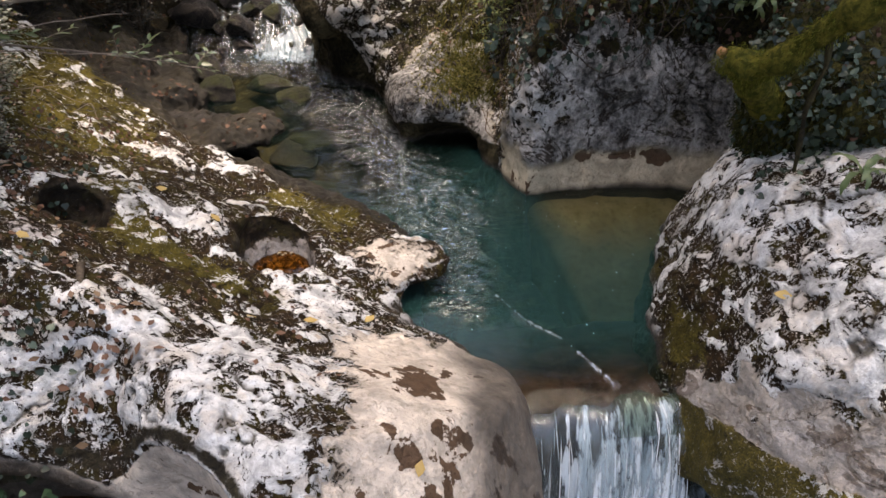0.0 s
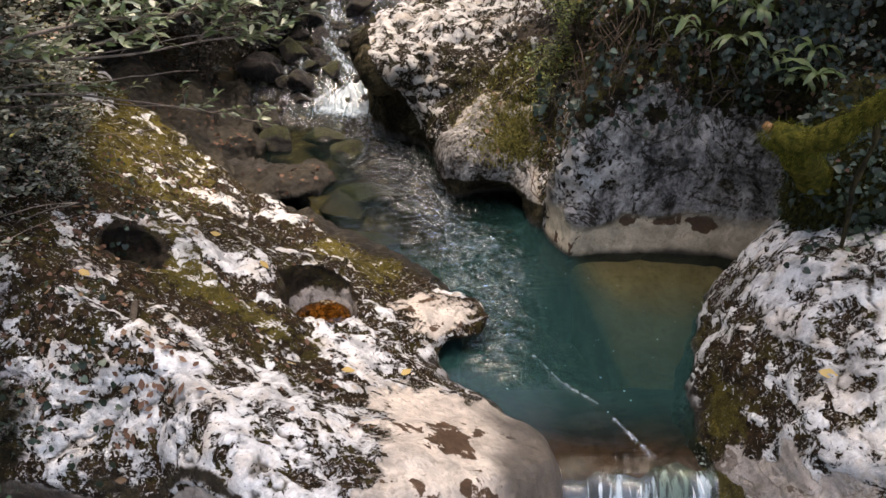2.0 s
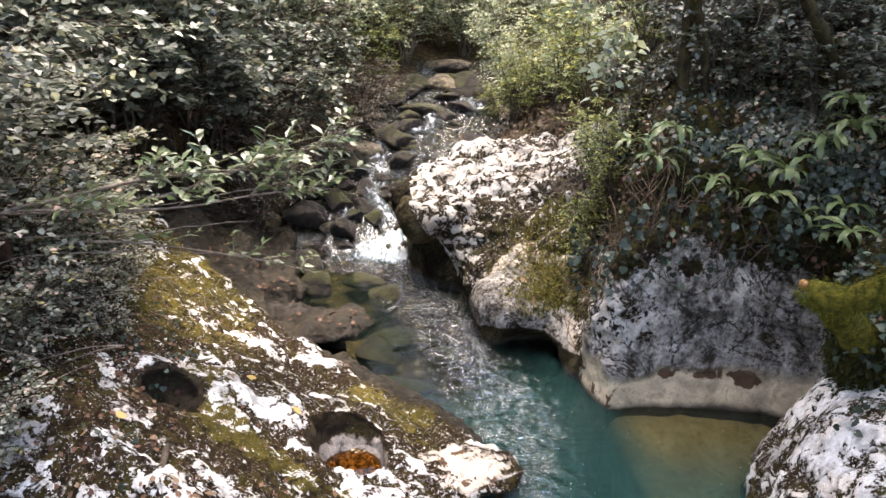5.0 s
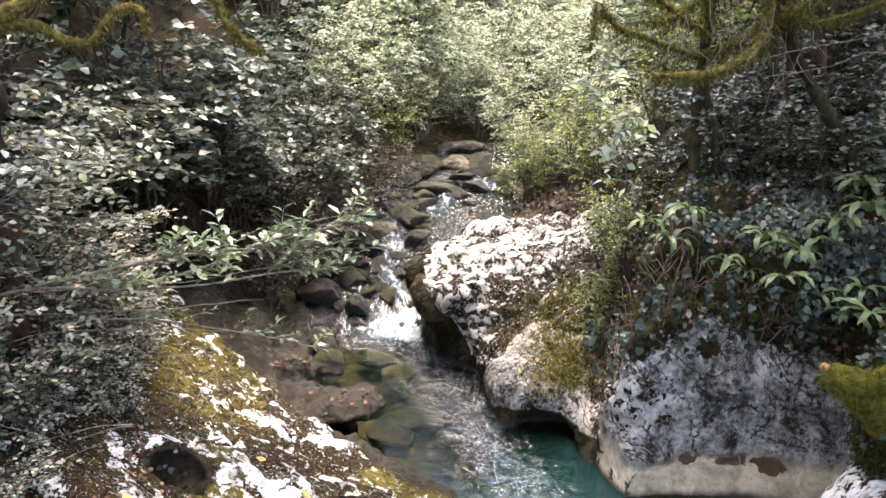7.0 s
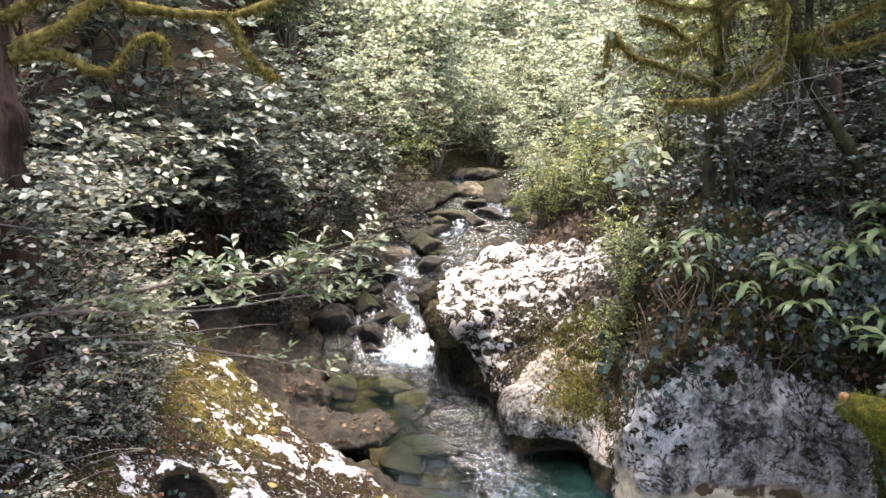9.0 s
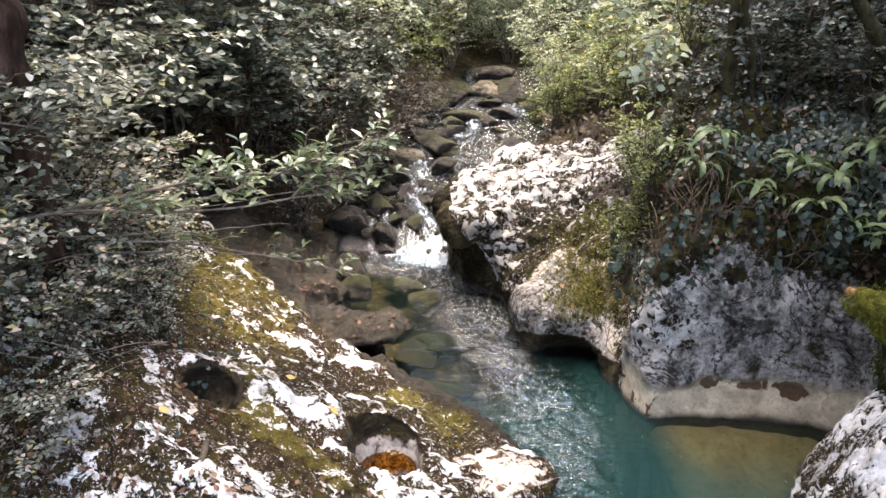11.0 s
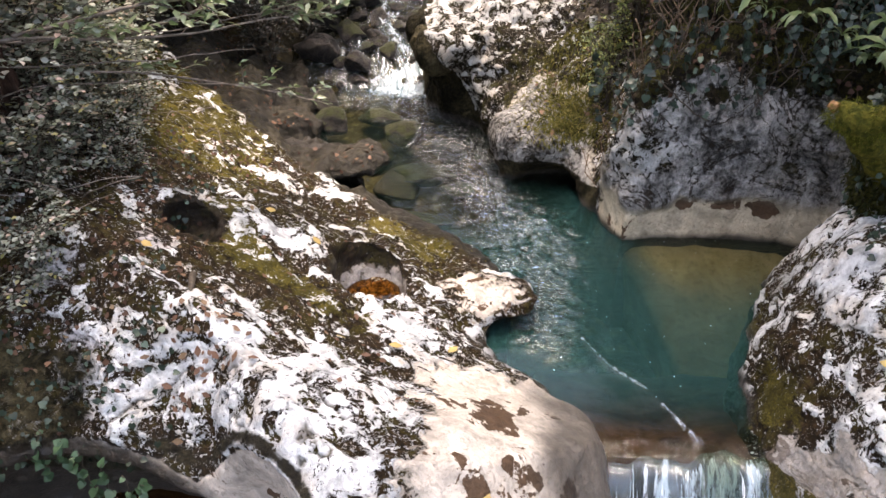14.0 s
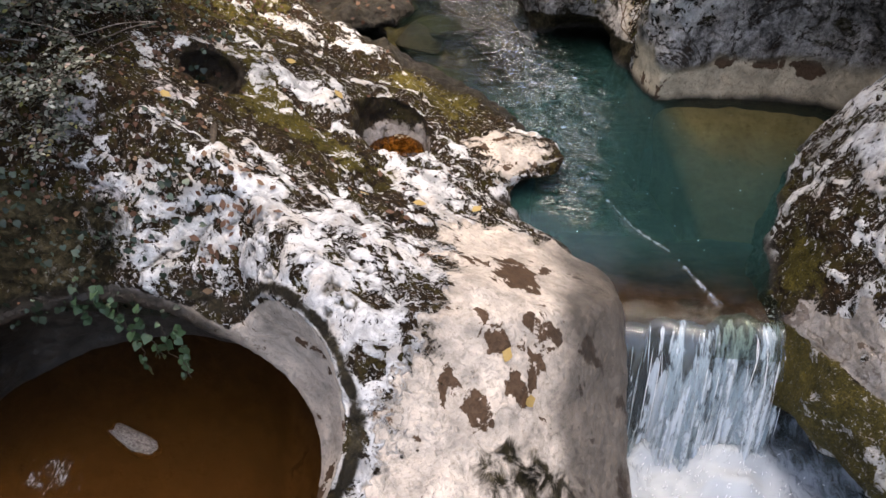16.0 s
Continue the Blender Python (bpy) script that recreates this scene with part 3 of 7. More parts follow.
# ---------------------------------------------------------------- the large rocks
def refine(V, Q, near):
    """Splits the quads of the stretches that are seen from close by into four."""
    pick = near(V[Q].mean(1))
    R, rest = Q[pick], Q[~pick]
    E = np.sort(np.concatenate([R[:, [k, (k + 1) % 4]] for k in range(4)]), 1)
    key, back = np.unique(E[:, 0].astype(np.int64) * len(V) + E[:, 1], return_inverse=True)
    e = len(V) + back.reshape(4, -1).T
    mids = (V[key // len(V)] + V[key % len(V)]) / 2
    c = len(V) + len(mids) + np.arange(len(R))
    out = [np.stack([R[:, k], e[:, k], c, e[:, k - 1]], 1) for k in range(4)]
    return np.concatenate([V, mids, V[R].mean(1)]), np.concatenate([rest] + out)


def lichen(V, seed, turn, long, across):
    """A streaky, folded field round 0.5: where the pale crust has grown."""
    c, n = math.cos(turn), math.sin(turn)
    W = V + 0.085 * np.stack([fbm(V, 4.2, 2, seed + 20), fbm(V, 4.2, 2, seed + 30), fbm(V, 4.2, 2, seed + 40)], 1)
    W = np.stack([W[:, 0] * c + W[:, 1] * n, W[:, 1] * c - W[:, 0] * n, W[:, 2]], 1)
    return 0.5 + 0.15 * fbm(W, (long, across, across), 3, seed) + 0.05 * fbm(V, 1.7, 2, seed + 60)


def rock(name, field, lo, hi, step, material, bumps, values, label, near=None, turn=-0.5, streak=(4.4, 10.5), category="rock", kind=""):
    V, Q = surface(field, lo, hi, step)
    N = normals_of(V, Q)
    first = values(V, N)
    smooth = (1 - 0.6 * first.get("bare", 0)) * (1 + 1.6 * first.get("rugged", 0))
    V = V + N * (sum(fbm(V, f, o, k) * a for f, o, k, a in bumps) * smooth)[:, None]
    vals = {}
    if near is not None:
        V, Q = refine(V, Q, near)
        N = normals_of(V, Q)
        vals = values(V, N)
        rug = vals.pop("rugged", 0) + 0 * V[:, 0]
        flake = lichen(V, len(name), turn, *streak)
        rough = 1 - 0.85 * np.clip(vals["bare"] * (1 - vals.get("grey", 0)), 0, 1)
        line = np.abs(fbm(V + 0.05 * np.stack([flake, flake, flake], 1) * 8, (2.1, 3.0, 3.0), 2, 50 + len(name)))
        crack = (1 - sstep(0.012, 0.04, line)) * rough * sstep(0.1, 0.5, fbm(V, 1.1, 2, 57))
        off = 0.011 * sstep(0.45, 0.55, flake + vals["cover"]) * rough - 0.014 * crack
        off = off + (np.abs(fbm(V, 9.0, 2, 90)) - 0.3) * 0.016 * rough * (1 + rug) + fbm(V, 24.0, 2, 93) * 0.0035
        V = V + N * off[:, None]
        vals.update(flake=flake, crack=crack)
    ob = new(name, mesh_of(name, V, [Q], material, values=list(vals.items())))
    tagged(ob, label, category, kind=kind)
    return V, N, vals


def blob(x, y, cx, cy, rx, ry, turn=0.0):
    """1 at the middle of an oval stretch, fading to 0 round it."""
    c, n = math.cos(turn), math.sin(turn)
    a, b = (x - cx) * c + (y - cy) * n, (y - cy) * c - (x - cx) * n
    return np.exp(-((a / rx) ** 2 + (b / ry) ** 2))


POT = (-0.80, 3.88)


def left_field(X, Y, Z):
    sd = plan_dist(X[:, :, 0], Y[:, :, 0], LEFT_PLAN)[:, :, None]
    top = left_top(X[:, :, 0], Y[:, :, 0])[:, :, None]
    f = smax(sd + 0.05 * np.sin(Z * 5), (Z - top) * 0.85, 0.12)
    f = smin(f, ellipsoid(X, Y, Z, (-0.05, 3.98, 0.13), (0.37, 0.27, 0.13)), 0.10)         # the beak over the pool
    f = smax(f, -ellipsoid(X, Y, Z, (0.16, 3.72, -0.08), (0.22, 0.3, 0.16)), 0.05)         # hollow under the beak
    f = smax(f, -ellipsoid(X, Y, Z, (POT[0], POT[1], 0.42), (0.24, 0.30, 0.44)), 0.03)   # the pothole
    f = smax(f, -ellipsoid(X, Y, Z, (-1.78, 3.60, 0.84), (0.175, 0.19, 0.17)), 0.015)         # dark hole in the crest
    f = smin(f, ellipsoid(X, Y, Z, (-1.52, 5.88, 0.25), (0.56, 0.40, 0.12)), 0.05)         # stepped blocks behind the crest
    f = smin(f, ellipsoid(X, Y, Z, (-2.1, 6.60, 0.22), (0.46, 0.34, 0.24)), 0.06)
    f = smax(f, -ellipsoid(X, Y, Z, (-1.18, 5.56, 0.0), (0.50, 0.34, 0.26)), 0.02)         # undercut mouths by the water
    f = smax(f, -ellipsoid(X, Y, Z, (-1.92, 6.22, 0.10), (0.42, 0.17, 0.16)), 0.025)
    f = smax(f, -ellipsoid(X, Y, Z, (-2.0, 1.95, -0.62), (1.14, 1.03, 1.0)), 0.07)         # round basin
    f = smax(f, -ellipsoid(X, Y, Z, (-1.20, 1.72, 0.22), (0.60, 0.55, 0.66)), 0.09)         # its flared lip
    return f


def left_values(V, N):
    x, y, z = V.T
    d = line_dist(x, y, LEFT_SHORE[4:])
    n = fbm(V, 1.3, 3, 21)
    k = fbm(V, 4.0, 2, 27)
    up = sstep(0.1, 0.45, N[:, 2])
    # moss: a golden sheet on the crest, cushions round the holes and along the brown band
    moss = sstep(3.5, 4.4, y + 0.5 * n) * sstep(0.25, 0.7, d + 0.3 * n) * up * (0.52 + 0.22 * sstep(-1.4, -1.9, x))
    moss = np.maximum(moss, 0.85 * blob(x, y, -1.45, 3.55, 0.28, 0.22) + 0.75 * blob(x, y, -1.0, 3.36, 0.42, 0.22, -0.3) + 0.5 * blob(x, y, -2.3, 3.2, 0.4, 0.5))
    moss = np.clip(moss + 0.25 * sstep(0.2, 0.7, n) * sstep(2.7, 3.2, y) - 0.6 * blob(x, y, -1.28, 3.85, 0.22, 0.2), 0, 1)
    bare = sstep(-0.75, -0.15, x + 0.25 * n - 0.2 * (y - 2.4) + 0.06 * k) * (1 - sstep(3.0, 3.45, y + 0.2 * n))
    ball = np.sqrt(((x + 2.0) / 1.14) ** 2 + ((y - 1.95) / 1.03) ** 2 + (z + 0.62) ** 2)
    lip = np.sqrt(((x + 1.20) / 0.60) ** 2 + ((y - 1.72) / 0.55) ** 2 + ((z - 0.22) / 0.66) ** 2)
    basin = 1 - sstep(1.06, 1.13, ball)
    flare = (1 - sstep(1.04, 1.11, lip)) * sstep(-1.5, -1.25, x)
    rim = np.exp(-((np.minimum(lip - 1.15, ball - 1.16) - 0.03 * n) / 0.075) ** 2) * sstep(0.05, 0.4, z) * (1 - flare) * (1 - basin) * sstep(-1.75, -1.5, x)
    bare = np.clip(np.maximum(np.maximum(bare, basin), flare), 0, 1) * (1 - rim)
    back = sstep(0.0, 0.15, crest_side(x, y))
    # Broken grey rock at the left; part of its grey stands for shade.
    broken = sstep(-1.45, -1.8, x + 0.4 * n) * (1 - sstep(3.2, 3.7, y)) * (1 - basin)
    beak = blob(x, y, -0.05, 3.95, 0.34, 0.24)
    bare = np.maximum(bare, np.maximum(0.30 * broken * (1 - rim), 0.7 * beak))
    cover = -0.018 - 0.050 * moss + 0.12 * blob(x, y, -0.75, 2.40, 0.36, 0.42) + 0.07 * blob(x, y, -1.5, 2.55, 0.4, 0.2)
    cover += 0.10 * blob(x, y, -1.28, 3.85, 0.30, 0.2, -0.4) + 0.06 * blob(x, y, -0.35, 3.3, 0.3, 0.2, -0.5) + 0.05 * blob(x, y, -1.75, 3.85, 0.2, 0.15)
    cover -= 0.09 * blob(x, y, -1.0, 3.30, 0.48, 0.24, -0.3) + 0.05 * blob(x, y, -1.75, 3.15, 0.35, 0.35) + 0.06 * blob(x, y, -0.68, 2.98, 0.22, 0.12, -0.4)
    cover -= 0.08 * sstep(-1.9, -2.4, x + 0.4 * n) * sstep(0.35, 0.6, z) * (1 - sstep(4.2, 4.8, y)) + 0.05 * back
    cover -= 0.035 * sstep(4.0, 4.5, y) + 0.05 * beak
    cover = np.where(N[:, 2] < 0.15, cover - 0.2, cover)
    wet = (1 - sstep(0.02, 0.12, z + 0.04 * n)) * sstep(2.9, 3.1, y)
    wet = np.maximum(wet, 0.85 * sstep(0.10, 0.34, x + 0.12 * n + 0.04 * k) * (1 - sstep(3.0, 3.3, y)))
    wet = np.maximum(wet, (1 - sstep(-0.66, -0.55, z)) * 0.7)
    # Ledge darkened overall; its steep and undercut faces carry painted shade.
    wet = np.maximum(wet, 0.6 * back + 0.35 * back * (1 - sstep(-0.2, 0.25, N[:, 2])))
    wet = np.maximum(wet * (1 - flare), 0.3 * rim)
    # Basin's back wall: wet stone, with the rim's shade put into its colour.
    wet = np.maximum(wet, 1.0 * basin * (1 - sstep(-1.45, -1.15, x + 0.05 * n)))
    hole = np.exp(-(((x - POT[0]) / 0.24) ** 2 + ((y - POT[1]) / 0.31) ** 2) ** 4) * (1 - sstep(0.24, 0.32, z))
    # Inside of the crest hole blackened: its shade is put into the colour.
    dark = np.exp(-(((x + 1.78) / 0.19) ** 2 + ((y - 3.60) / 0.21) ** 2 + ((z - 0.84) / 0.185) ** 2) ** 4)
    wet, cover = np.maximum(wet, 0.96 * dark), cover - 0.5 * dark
    tip = np.exp(-(((x - 0.24) / 0.14) ** 2 + ((y - 3.92) / 0.22) ** 2))
    moss, cover = np.maximum(moss, 0.5 * tip), cover - 0.09 * tip
    stain = sum(np.exp(-(((x - a) / r) ** 2 + ((y - b) / r) ** 2) ** 2) for a, b, r in ((0.0, 2.72, 0.13), (0.02, 2.55, 0.12), (0.07, 2.25, 0.055), (0.19, 2.27, 0.05), (-0.07, 2.11, 0.06), (-0.13, 1.86, 0.08), (0.03, 1.98, 0.07), (-0.5, 2.6, 0.12)))
    moss, bare, wet = moss * (1 - hole), np.maximum(bare, hole), wet * (1 - hole) + 0.5 * hole
    # Pothole's steep upper wall loses its pale crust and turns dark brown.
    cover = cover - 0.4 * (1 - sstep(0.5, 0.8, N[:, 2])) * np.exp(-(((x - POT[0]) / 0.26) ** 2 + ((y - POT[1]) / 0.34) ** 2) ** 4)
    wet = np.maximum(wet, 0.9 * sstep(0.22, 0.27, z + 0.04 * k) * np.exp(-(((x - POT[0]) / 0.25) ** 2 + ((y - POT[1]) / 0.32) ** 2) ** 4) * (1 - sstep(0.3, 0.7, N[:, 2])))
    # The olive-dark stretch at far left, over the basin, is painted shadow.
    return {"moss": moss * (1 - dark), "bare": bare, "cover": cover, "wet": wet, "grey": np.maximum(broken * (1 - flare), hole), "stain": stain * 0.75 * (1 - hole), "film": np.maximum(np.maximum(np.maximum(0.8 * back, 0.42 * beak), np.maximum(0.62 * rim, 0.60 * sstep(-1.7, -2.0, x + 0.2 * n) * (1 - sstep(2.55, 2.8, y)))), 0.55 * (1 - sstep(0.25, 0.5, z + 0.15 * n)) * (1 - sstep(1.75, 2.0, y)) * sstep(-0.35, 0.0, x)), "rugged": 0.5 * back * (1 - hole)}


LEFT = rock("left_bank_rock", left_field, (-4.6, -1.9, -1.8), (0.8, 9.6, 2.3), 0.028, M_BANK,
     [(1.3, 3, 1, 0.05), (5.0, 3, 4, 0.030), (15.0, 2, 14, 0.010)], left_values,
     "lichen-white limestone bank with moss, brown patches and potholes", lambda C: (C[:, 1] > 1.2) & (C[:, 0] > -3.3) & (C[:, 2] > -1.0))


def right_field(X, Y, Z):
    sd = plan_dist(X[:, :, 0], Y[:, :, 0], RIGHT_PLAN)[:, :, None]
    top = right_top(X[:, :, 0], Y[:, :, 0])[:, :, None]
    lean = 0.10 * np.clip(Z, 0, 2) - 0.02 * np.exp(-((Z - 0.28) / 0.2) ** 2)
    f = smax(sd + lean, (Z - top) * 0.8, 0.16)
    f = smin(f, ellipsoid(X, Y, Z, (0.38, 6.35, 0.35), (0.42, 0.42, 0.26)), 0.18)          # nose of the grey slab
    f = smax(f, -ellipsoid(X, Y, Z, (0.55, 5.95, -0.04), (0.42, 0.3, 0.22)), 0.05)         # shadowed slot under it
    f = smin(f, ellipsoid(X, Y, Z, (-0.48, 8.0, 0.84), (0.38, 0.7, 0.2)), 0.25)           # lip over the cascade
    f = smin(f, ellipsoid(X, Y, Z, (2.66, 3.95, 0.95), (0.5, 0.55, 0.66)), 0.2)             # mossy shoulder behind the boulder
    f = smax(f, -ellipsoid(X, Y, Z, (1.75, 4.85, 0.55), (0.75, 0.28, 0.65)), 0.12)         # scooped back of the alcove
    return f


def right_values(V, N):
    x, y, z = V.T
    n = fbm(V, 1.5, 3, 33)
    k = fbm(V, 4.5, 2, 37)
    far = sstep(6.5, 7.1, y + 0.3 * n) * (1 - sstep(0.9, 1.3, x - 0.22 * (y - 5.5)))
    wall = 1 - sstep(5.45, 5.8, y + 0.25 * np.minimum(x, 1.0))
    # the brow of the wall and the slope behind it: dark earth and moss
    brow = sstep(0.98, 1.22, z + 0.22 * n + 0.10 * k + 0.22 * sstep(1.15, 0.75, x) + 0.06 * sstep(1.9, 2.4, x)) * np.maximum(wall, sstep(0.8, 1.1, x - 0.22 * (y - 5.5)))
    moss = 0.62 * brow + 0.6 * far * sstep(0.0, 0.45, n + 0.5 * (x - 0.25)) + 0.9 * blob(x, y, 0.72, 6.1, 0.16, 0.5) * sstep(0.3, 0.5, z)
    moss = np.maximum(moss, 0.7 * blob(x, y, 0.75, 7.1, 0.3, 0.5) * far)
    moss = np.maximum(moss, 0.9 * sstep(1.9, 2.1, x) * (1 - sstep(4.5, 4.8, y)) * sstep(0.3, 0.6, z))
    band = 1 - sstep(0.27, 0.36, z + 0.12 * n + 0.05 * k)
    flaky = np.exp(-(((x - 1.12) / 0.30) ** 2 + ((z - 0.78 - 0.3 * n) / 0.30) ** 2)) * wall
    bare = wall * (1 - brow) * (1 - 0.9 * flaky)
    nose = sstep(5.35, 5.6, y) * (1 - sstep(6.7, 7.1, y + 0.2 * n)) * (1 - sstep(0.62, 0.9, z + 0.15 * n)) * (1 - sstep(0.75, 0.95, x))
    bare = np.maximum(bare, nose)
    # dark olive-brown: the pale slab's underside, the nose, the wall's right and foot
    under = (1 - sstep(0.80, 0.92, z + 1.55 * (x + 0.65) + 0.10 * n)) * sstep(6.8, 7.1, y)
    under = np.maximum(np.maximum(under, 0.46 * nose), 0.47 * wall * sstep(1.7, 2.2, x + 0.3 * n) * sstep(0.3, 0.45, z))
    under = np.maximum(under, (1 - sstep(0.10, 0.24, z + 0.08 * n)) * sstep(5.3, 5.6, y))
    cover = -0.03 + 0.005 * far + 0.06 * flaky - 0.22 * brow - 0.16 * nose - 0.10 * moss * (1 - far) + 0.05 * far * sstep(0.9, 1.2, z) - 0.09 * far * moss
    wet = 1 - sstep(0.0, 0.07, z + 0.03 * n)
    stain = sum(np.exp(-(((x - a) / r) ** 2 + ((z - b) / (0.6 * r)) ** 2) ** 2) for a, b, r in ((1.50, 0.28, 0.10), (1.80, 0.31, 0.16), (2.1, 0.26, 0.14))) * wall
    grey = np.clip((1 - band) * wall + nose, 0, 1)
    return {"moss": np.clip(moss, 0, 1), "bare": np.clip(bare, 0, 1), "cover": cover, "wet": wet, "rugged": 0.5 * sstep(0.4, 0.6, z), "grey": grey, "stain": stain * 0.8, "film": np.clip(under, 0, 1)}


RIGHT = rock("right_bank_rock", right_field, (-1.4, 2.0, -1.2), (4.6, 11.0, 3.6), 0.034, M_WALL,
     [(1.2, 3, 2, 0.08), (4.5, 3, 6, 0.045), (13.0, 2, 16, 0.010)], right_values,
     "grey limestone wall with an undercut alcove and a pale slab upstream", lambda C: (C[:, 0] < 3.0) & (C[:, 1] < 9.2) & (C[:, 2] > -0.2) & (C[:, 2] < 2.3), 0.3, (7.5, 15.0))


def boulder_field(X, Y, Z):
    f = ellipsoid(X, Y, Z, (3.02, 3.05, -0.25), (1.5, 1.95, 1.62))
    f = smin(f, ellipsoid(X, Y, Z, (2.1, 3.0, -0.35), (0.66, 0.95, 0.62)), 0.3)
    f = smax(f, -ellipsoid(X, Y, Z, (1.6, 2.5, -0.66), (0.34, 0.5, 0.3)), 0.06)
    f = smax(f, -ellipsoid(X, Y, Z, (1.90, 2.0, -0.85), (0.62, 0.72, 0.58)), 0.08)
    return f


def boulder_values(V, N):
    x, y, z = V.T
    n = fbm(V, 1.6, 3, 44)
    k = fbm(V, 5.0, 2, 47)
    u = z + 0.35 * (y - 2.7) + 0.12 * n
    weed = 1 - sstep(0.0, 0.07, u)
    olive = np.exp(-(((x - 1.52) / 0.22) ** 2 + ((y - 3.0) / 0.26) ** 2 + ((z - 0.22) / 0.17) ** 2))
    moss = 0.8 * sstep(0.95, 1.3, z + 0.3 * n) * sstep(3.2, 3.7, y + 0.2 * n) + weed + 0.75 * olive + 0.35 * sstep(0.25, 0.7, n) + 0.45 * sstep(3.3, 3.8, y)
    bare = sstep(0.0, 0.05, u) * (1 - sstep(0.22, 0.38, u + 0.15 * k)) * (1 - sstep(2.75, 3.0, y)) * 0.85
    wet = (1 - sstep(0.02, 0.14, z + 0.04 * n)) * sstep(2.95, 3.15, y) + 0.5 * (1 - sstep(-0.7, -0.5, z)) + 0.2 * weed + 0.25 * bare
    shore = 1 - sstep(1.55, 1.85, x + 0.12 * n + 0.1 * (3.4 - y))
    cover = 0.045 - 0.12 * shore - 0.14 * olive - 0.1 * weed - 0.05 * sstep(3.3, 3.9, y) + 0.05 * np.exp(-((z - 0.8) / 0.25) ** 2)
    return {"moss": np.clip(moss, 0, 1), "bare": np.clip(bare, 0, 1), "cover": cover, "wet": np.clip(wet, 0, 1), "grey": 0.6 * bare, "film": 0.36 * weed}


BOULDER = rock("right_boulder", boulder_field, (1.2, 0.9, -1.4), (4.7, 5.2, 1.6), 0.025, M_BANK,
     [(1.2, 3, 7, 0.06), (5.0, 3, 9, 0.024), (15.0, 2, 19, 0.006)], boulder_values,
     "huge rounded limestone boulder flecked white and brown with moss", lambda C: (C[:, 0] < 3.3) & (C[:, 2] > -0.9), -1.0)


def weir_field(X, Y, Z):
    lip = 2.77 + 0.03 * np.sin(X * 17) + 0.04 * np.sin(X * 5.1 + 1) + 0.012 * np.sin(X * 41)
    f = smax(lip - Y + 0.25 * (-Z), Z + 0.05 + 0.12 * np.clip((3.1 - Y) / 0.35, 0, 1) + 0.42 * soft(Y - 2.98 - 0.06 * np.sin(X * 5), 0.25), 0.06)
    return smax(f, smax(np.abs(X - 1.05) - 0.75, Y - 3.75 + 0.5 * Z, 0.05), 0.08)


rock("weir_ledge", weir_field, (0.2, 2.4, -1.4), (1.9, 4.3, 0.1), 0.03, plain("brown_weir_rock", (0.024, 0.012, 0.008), (0.080, 0.042, 0.029), 5, 0.8, 0.6, 0.02, 0.1),
     [(3.0, 3, 3, 0.02)], lambda V, N: {"wet": np.ones(len(V))}, "smooth brown rock ledge that dams the pool")


def shelf_field(X, Y, Z):
    f = smax(1.04 + 0.30 * (4.98 - Y) - X - 0.15 * Z, Z + 0.14 + 0.55 * (4.95 - Y), 0.08)
    return smax(f, smax(smax(X - 2.6, Y - 5.4, 0.05), -1.0 - Z, 0.05), 0.05)


rock("drowned_shelf", shelf_field, (0.7, 3.9, -1.1), (2.7, 5.5, 0.1), 0.05, plain("drowned_limestone", (0.32, 0.235, 0.12), (0.44, 0.34, 0.19), 3, 0.7, 0.4, 0.02),
     [(2.0, 2, 3, 0.03)], lambda V, N: {"wet": np.ones(len(V))}, "pale limestone shelf under the water")


# ---------------------------------------------------------------- water
def pool_surface(X, Y):
    return -0.10 * sstep(3.12, 2.78, Y) * 1.0 + 0.0 * X


def level(y):
    """Height of the stream's surface along its way."""
    return np.interp(y, [2.68, 2.74, 2.82, 2.92, 8.35, 8.5, 8.7, 8.85, 9.1, 9.5, 9.9, 10.4, 10.8, 11.5, 12.2, 12.8, 14, 20], [-0.17, -0.085, -0.03, 0, 0, 0.05, 0.19, 0.32, 0.42, 0.49, 0.53, 0.7, 0.9, 1.1, 1.25, 1.35, 1.55, 3.0])


FLOW = [(0.58, 3.76), (0.72, 3.5), (0.93, 3.28), (1.03, 3.08), (1.12, 2.92)]


def current(x, y):
    """How lively the surface is: strong along the current, still in the pool's corners."""
    mid = np.interp(y, [3, 4, 5, 6, 7, 8.4], [0.5, 0.33, 0.3, -0.12, -0.5, -1.0])
    wide = np.interp(y, [3, 4.0, 5, 6, 8], [0.08, 0.22, 0.38, 0.34, 0.45])
    c = np.exp(-(np.abs(x - mid) / wide) ** 2.5) * sstep(3.4, 4.1, y)
    return np.maximum(c, 0.5 * sstep(7.6, 8.4, y))


def stream_z(X, Y):
    P = np.stack([X.ravel(), Y.ravel(), 0 * X.ravel()], 1)
    rough = sstep(8.3, 8.8, Y)
    rip = fbm(P @ np.array([[0.94, 0.34, 0], [-0.34, 0.94, 0], [0, 0, 1.0]]), (6, 15, 1), 2, 18).reshape(X.shape)
    line = np.exp(-(line_dist(X, Y, FLOW) / 0.028) ** 2)
    return level(Y) + (fbm(P, (7, 5, 1), 3, 8).reshape(X.shape)) * (0.001 + 0.045 * rough) + 0.046 * rip * current(X, Y) * (1 - 0.6 * rough) + 0.004 * line


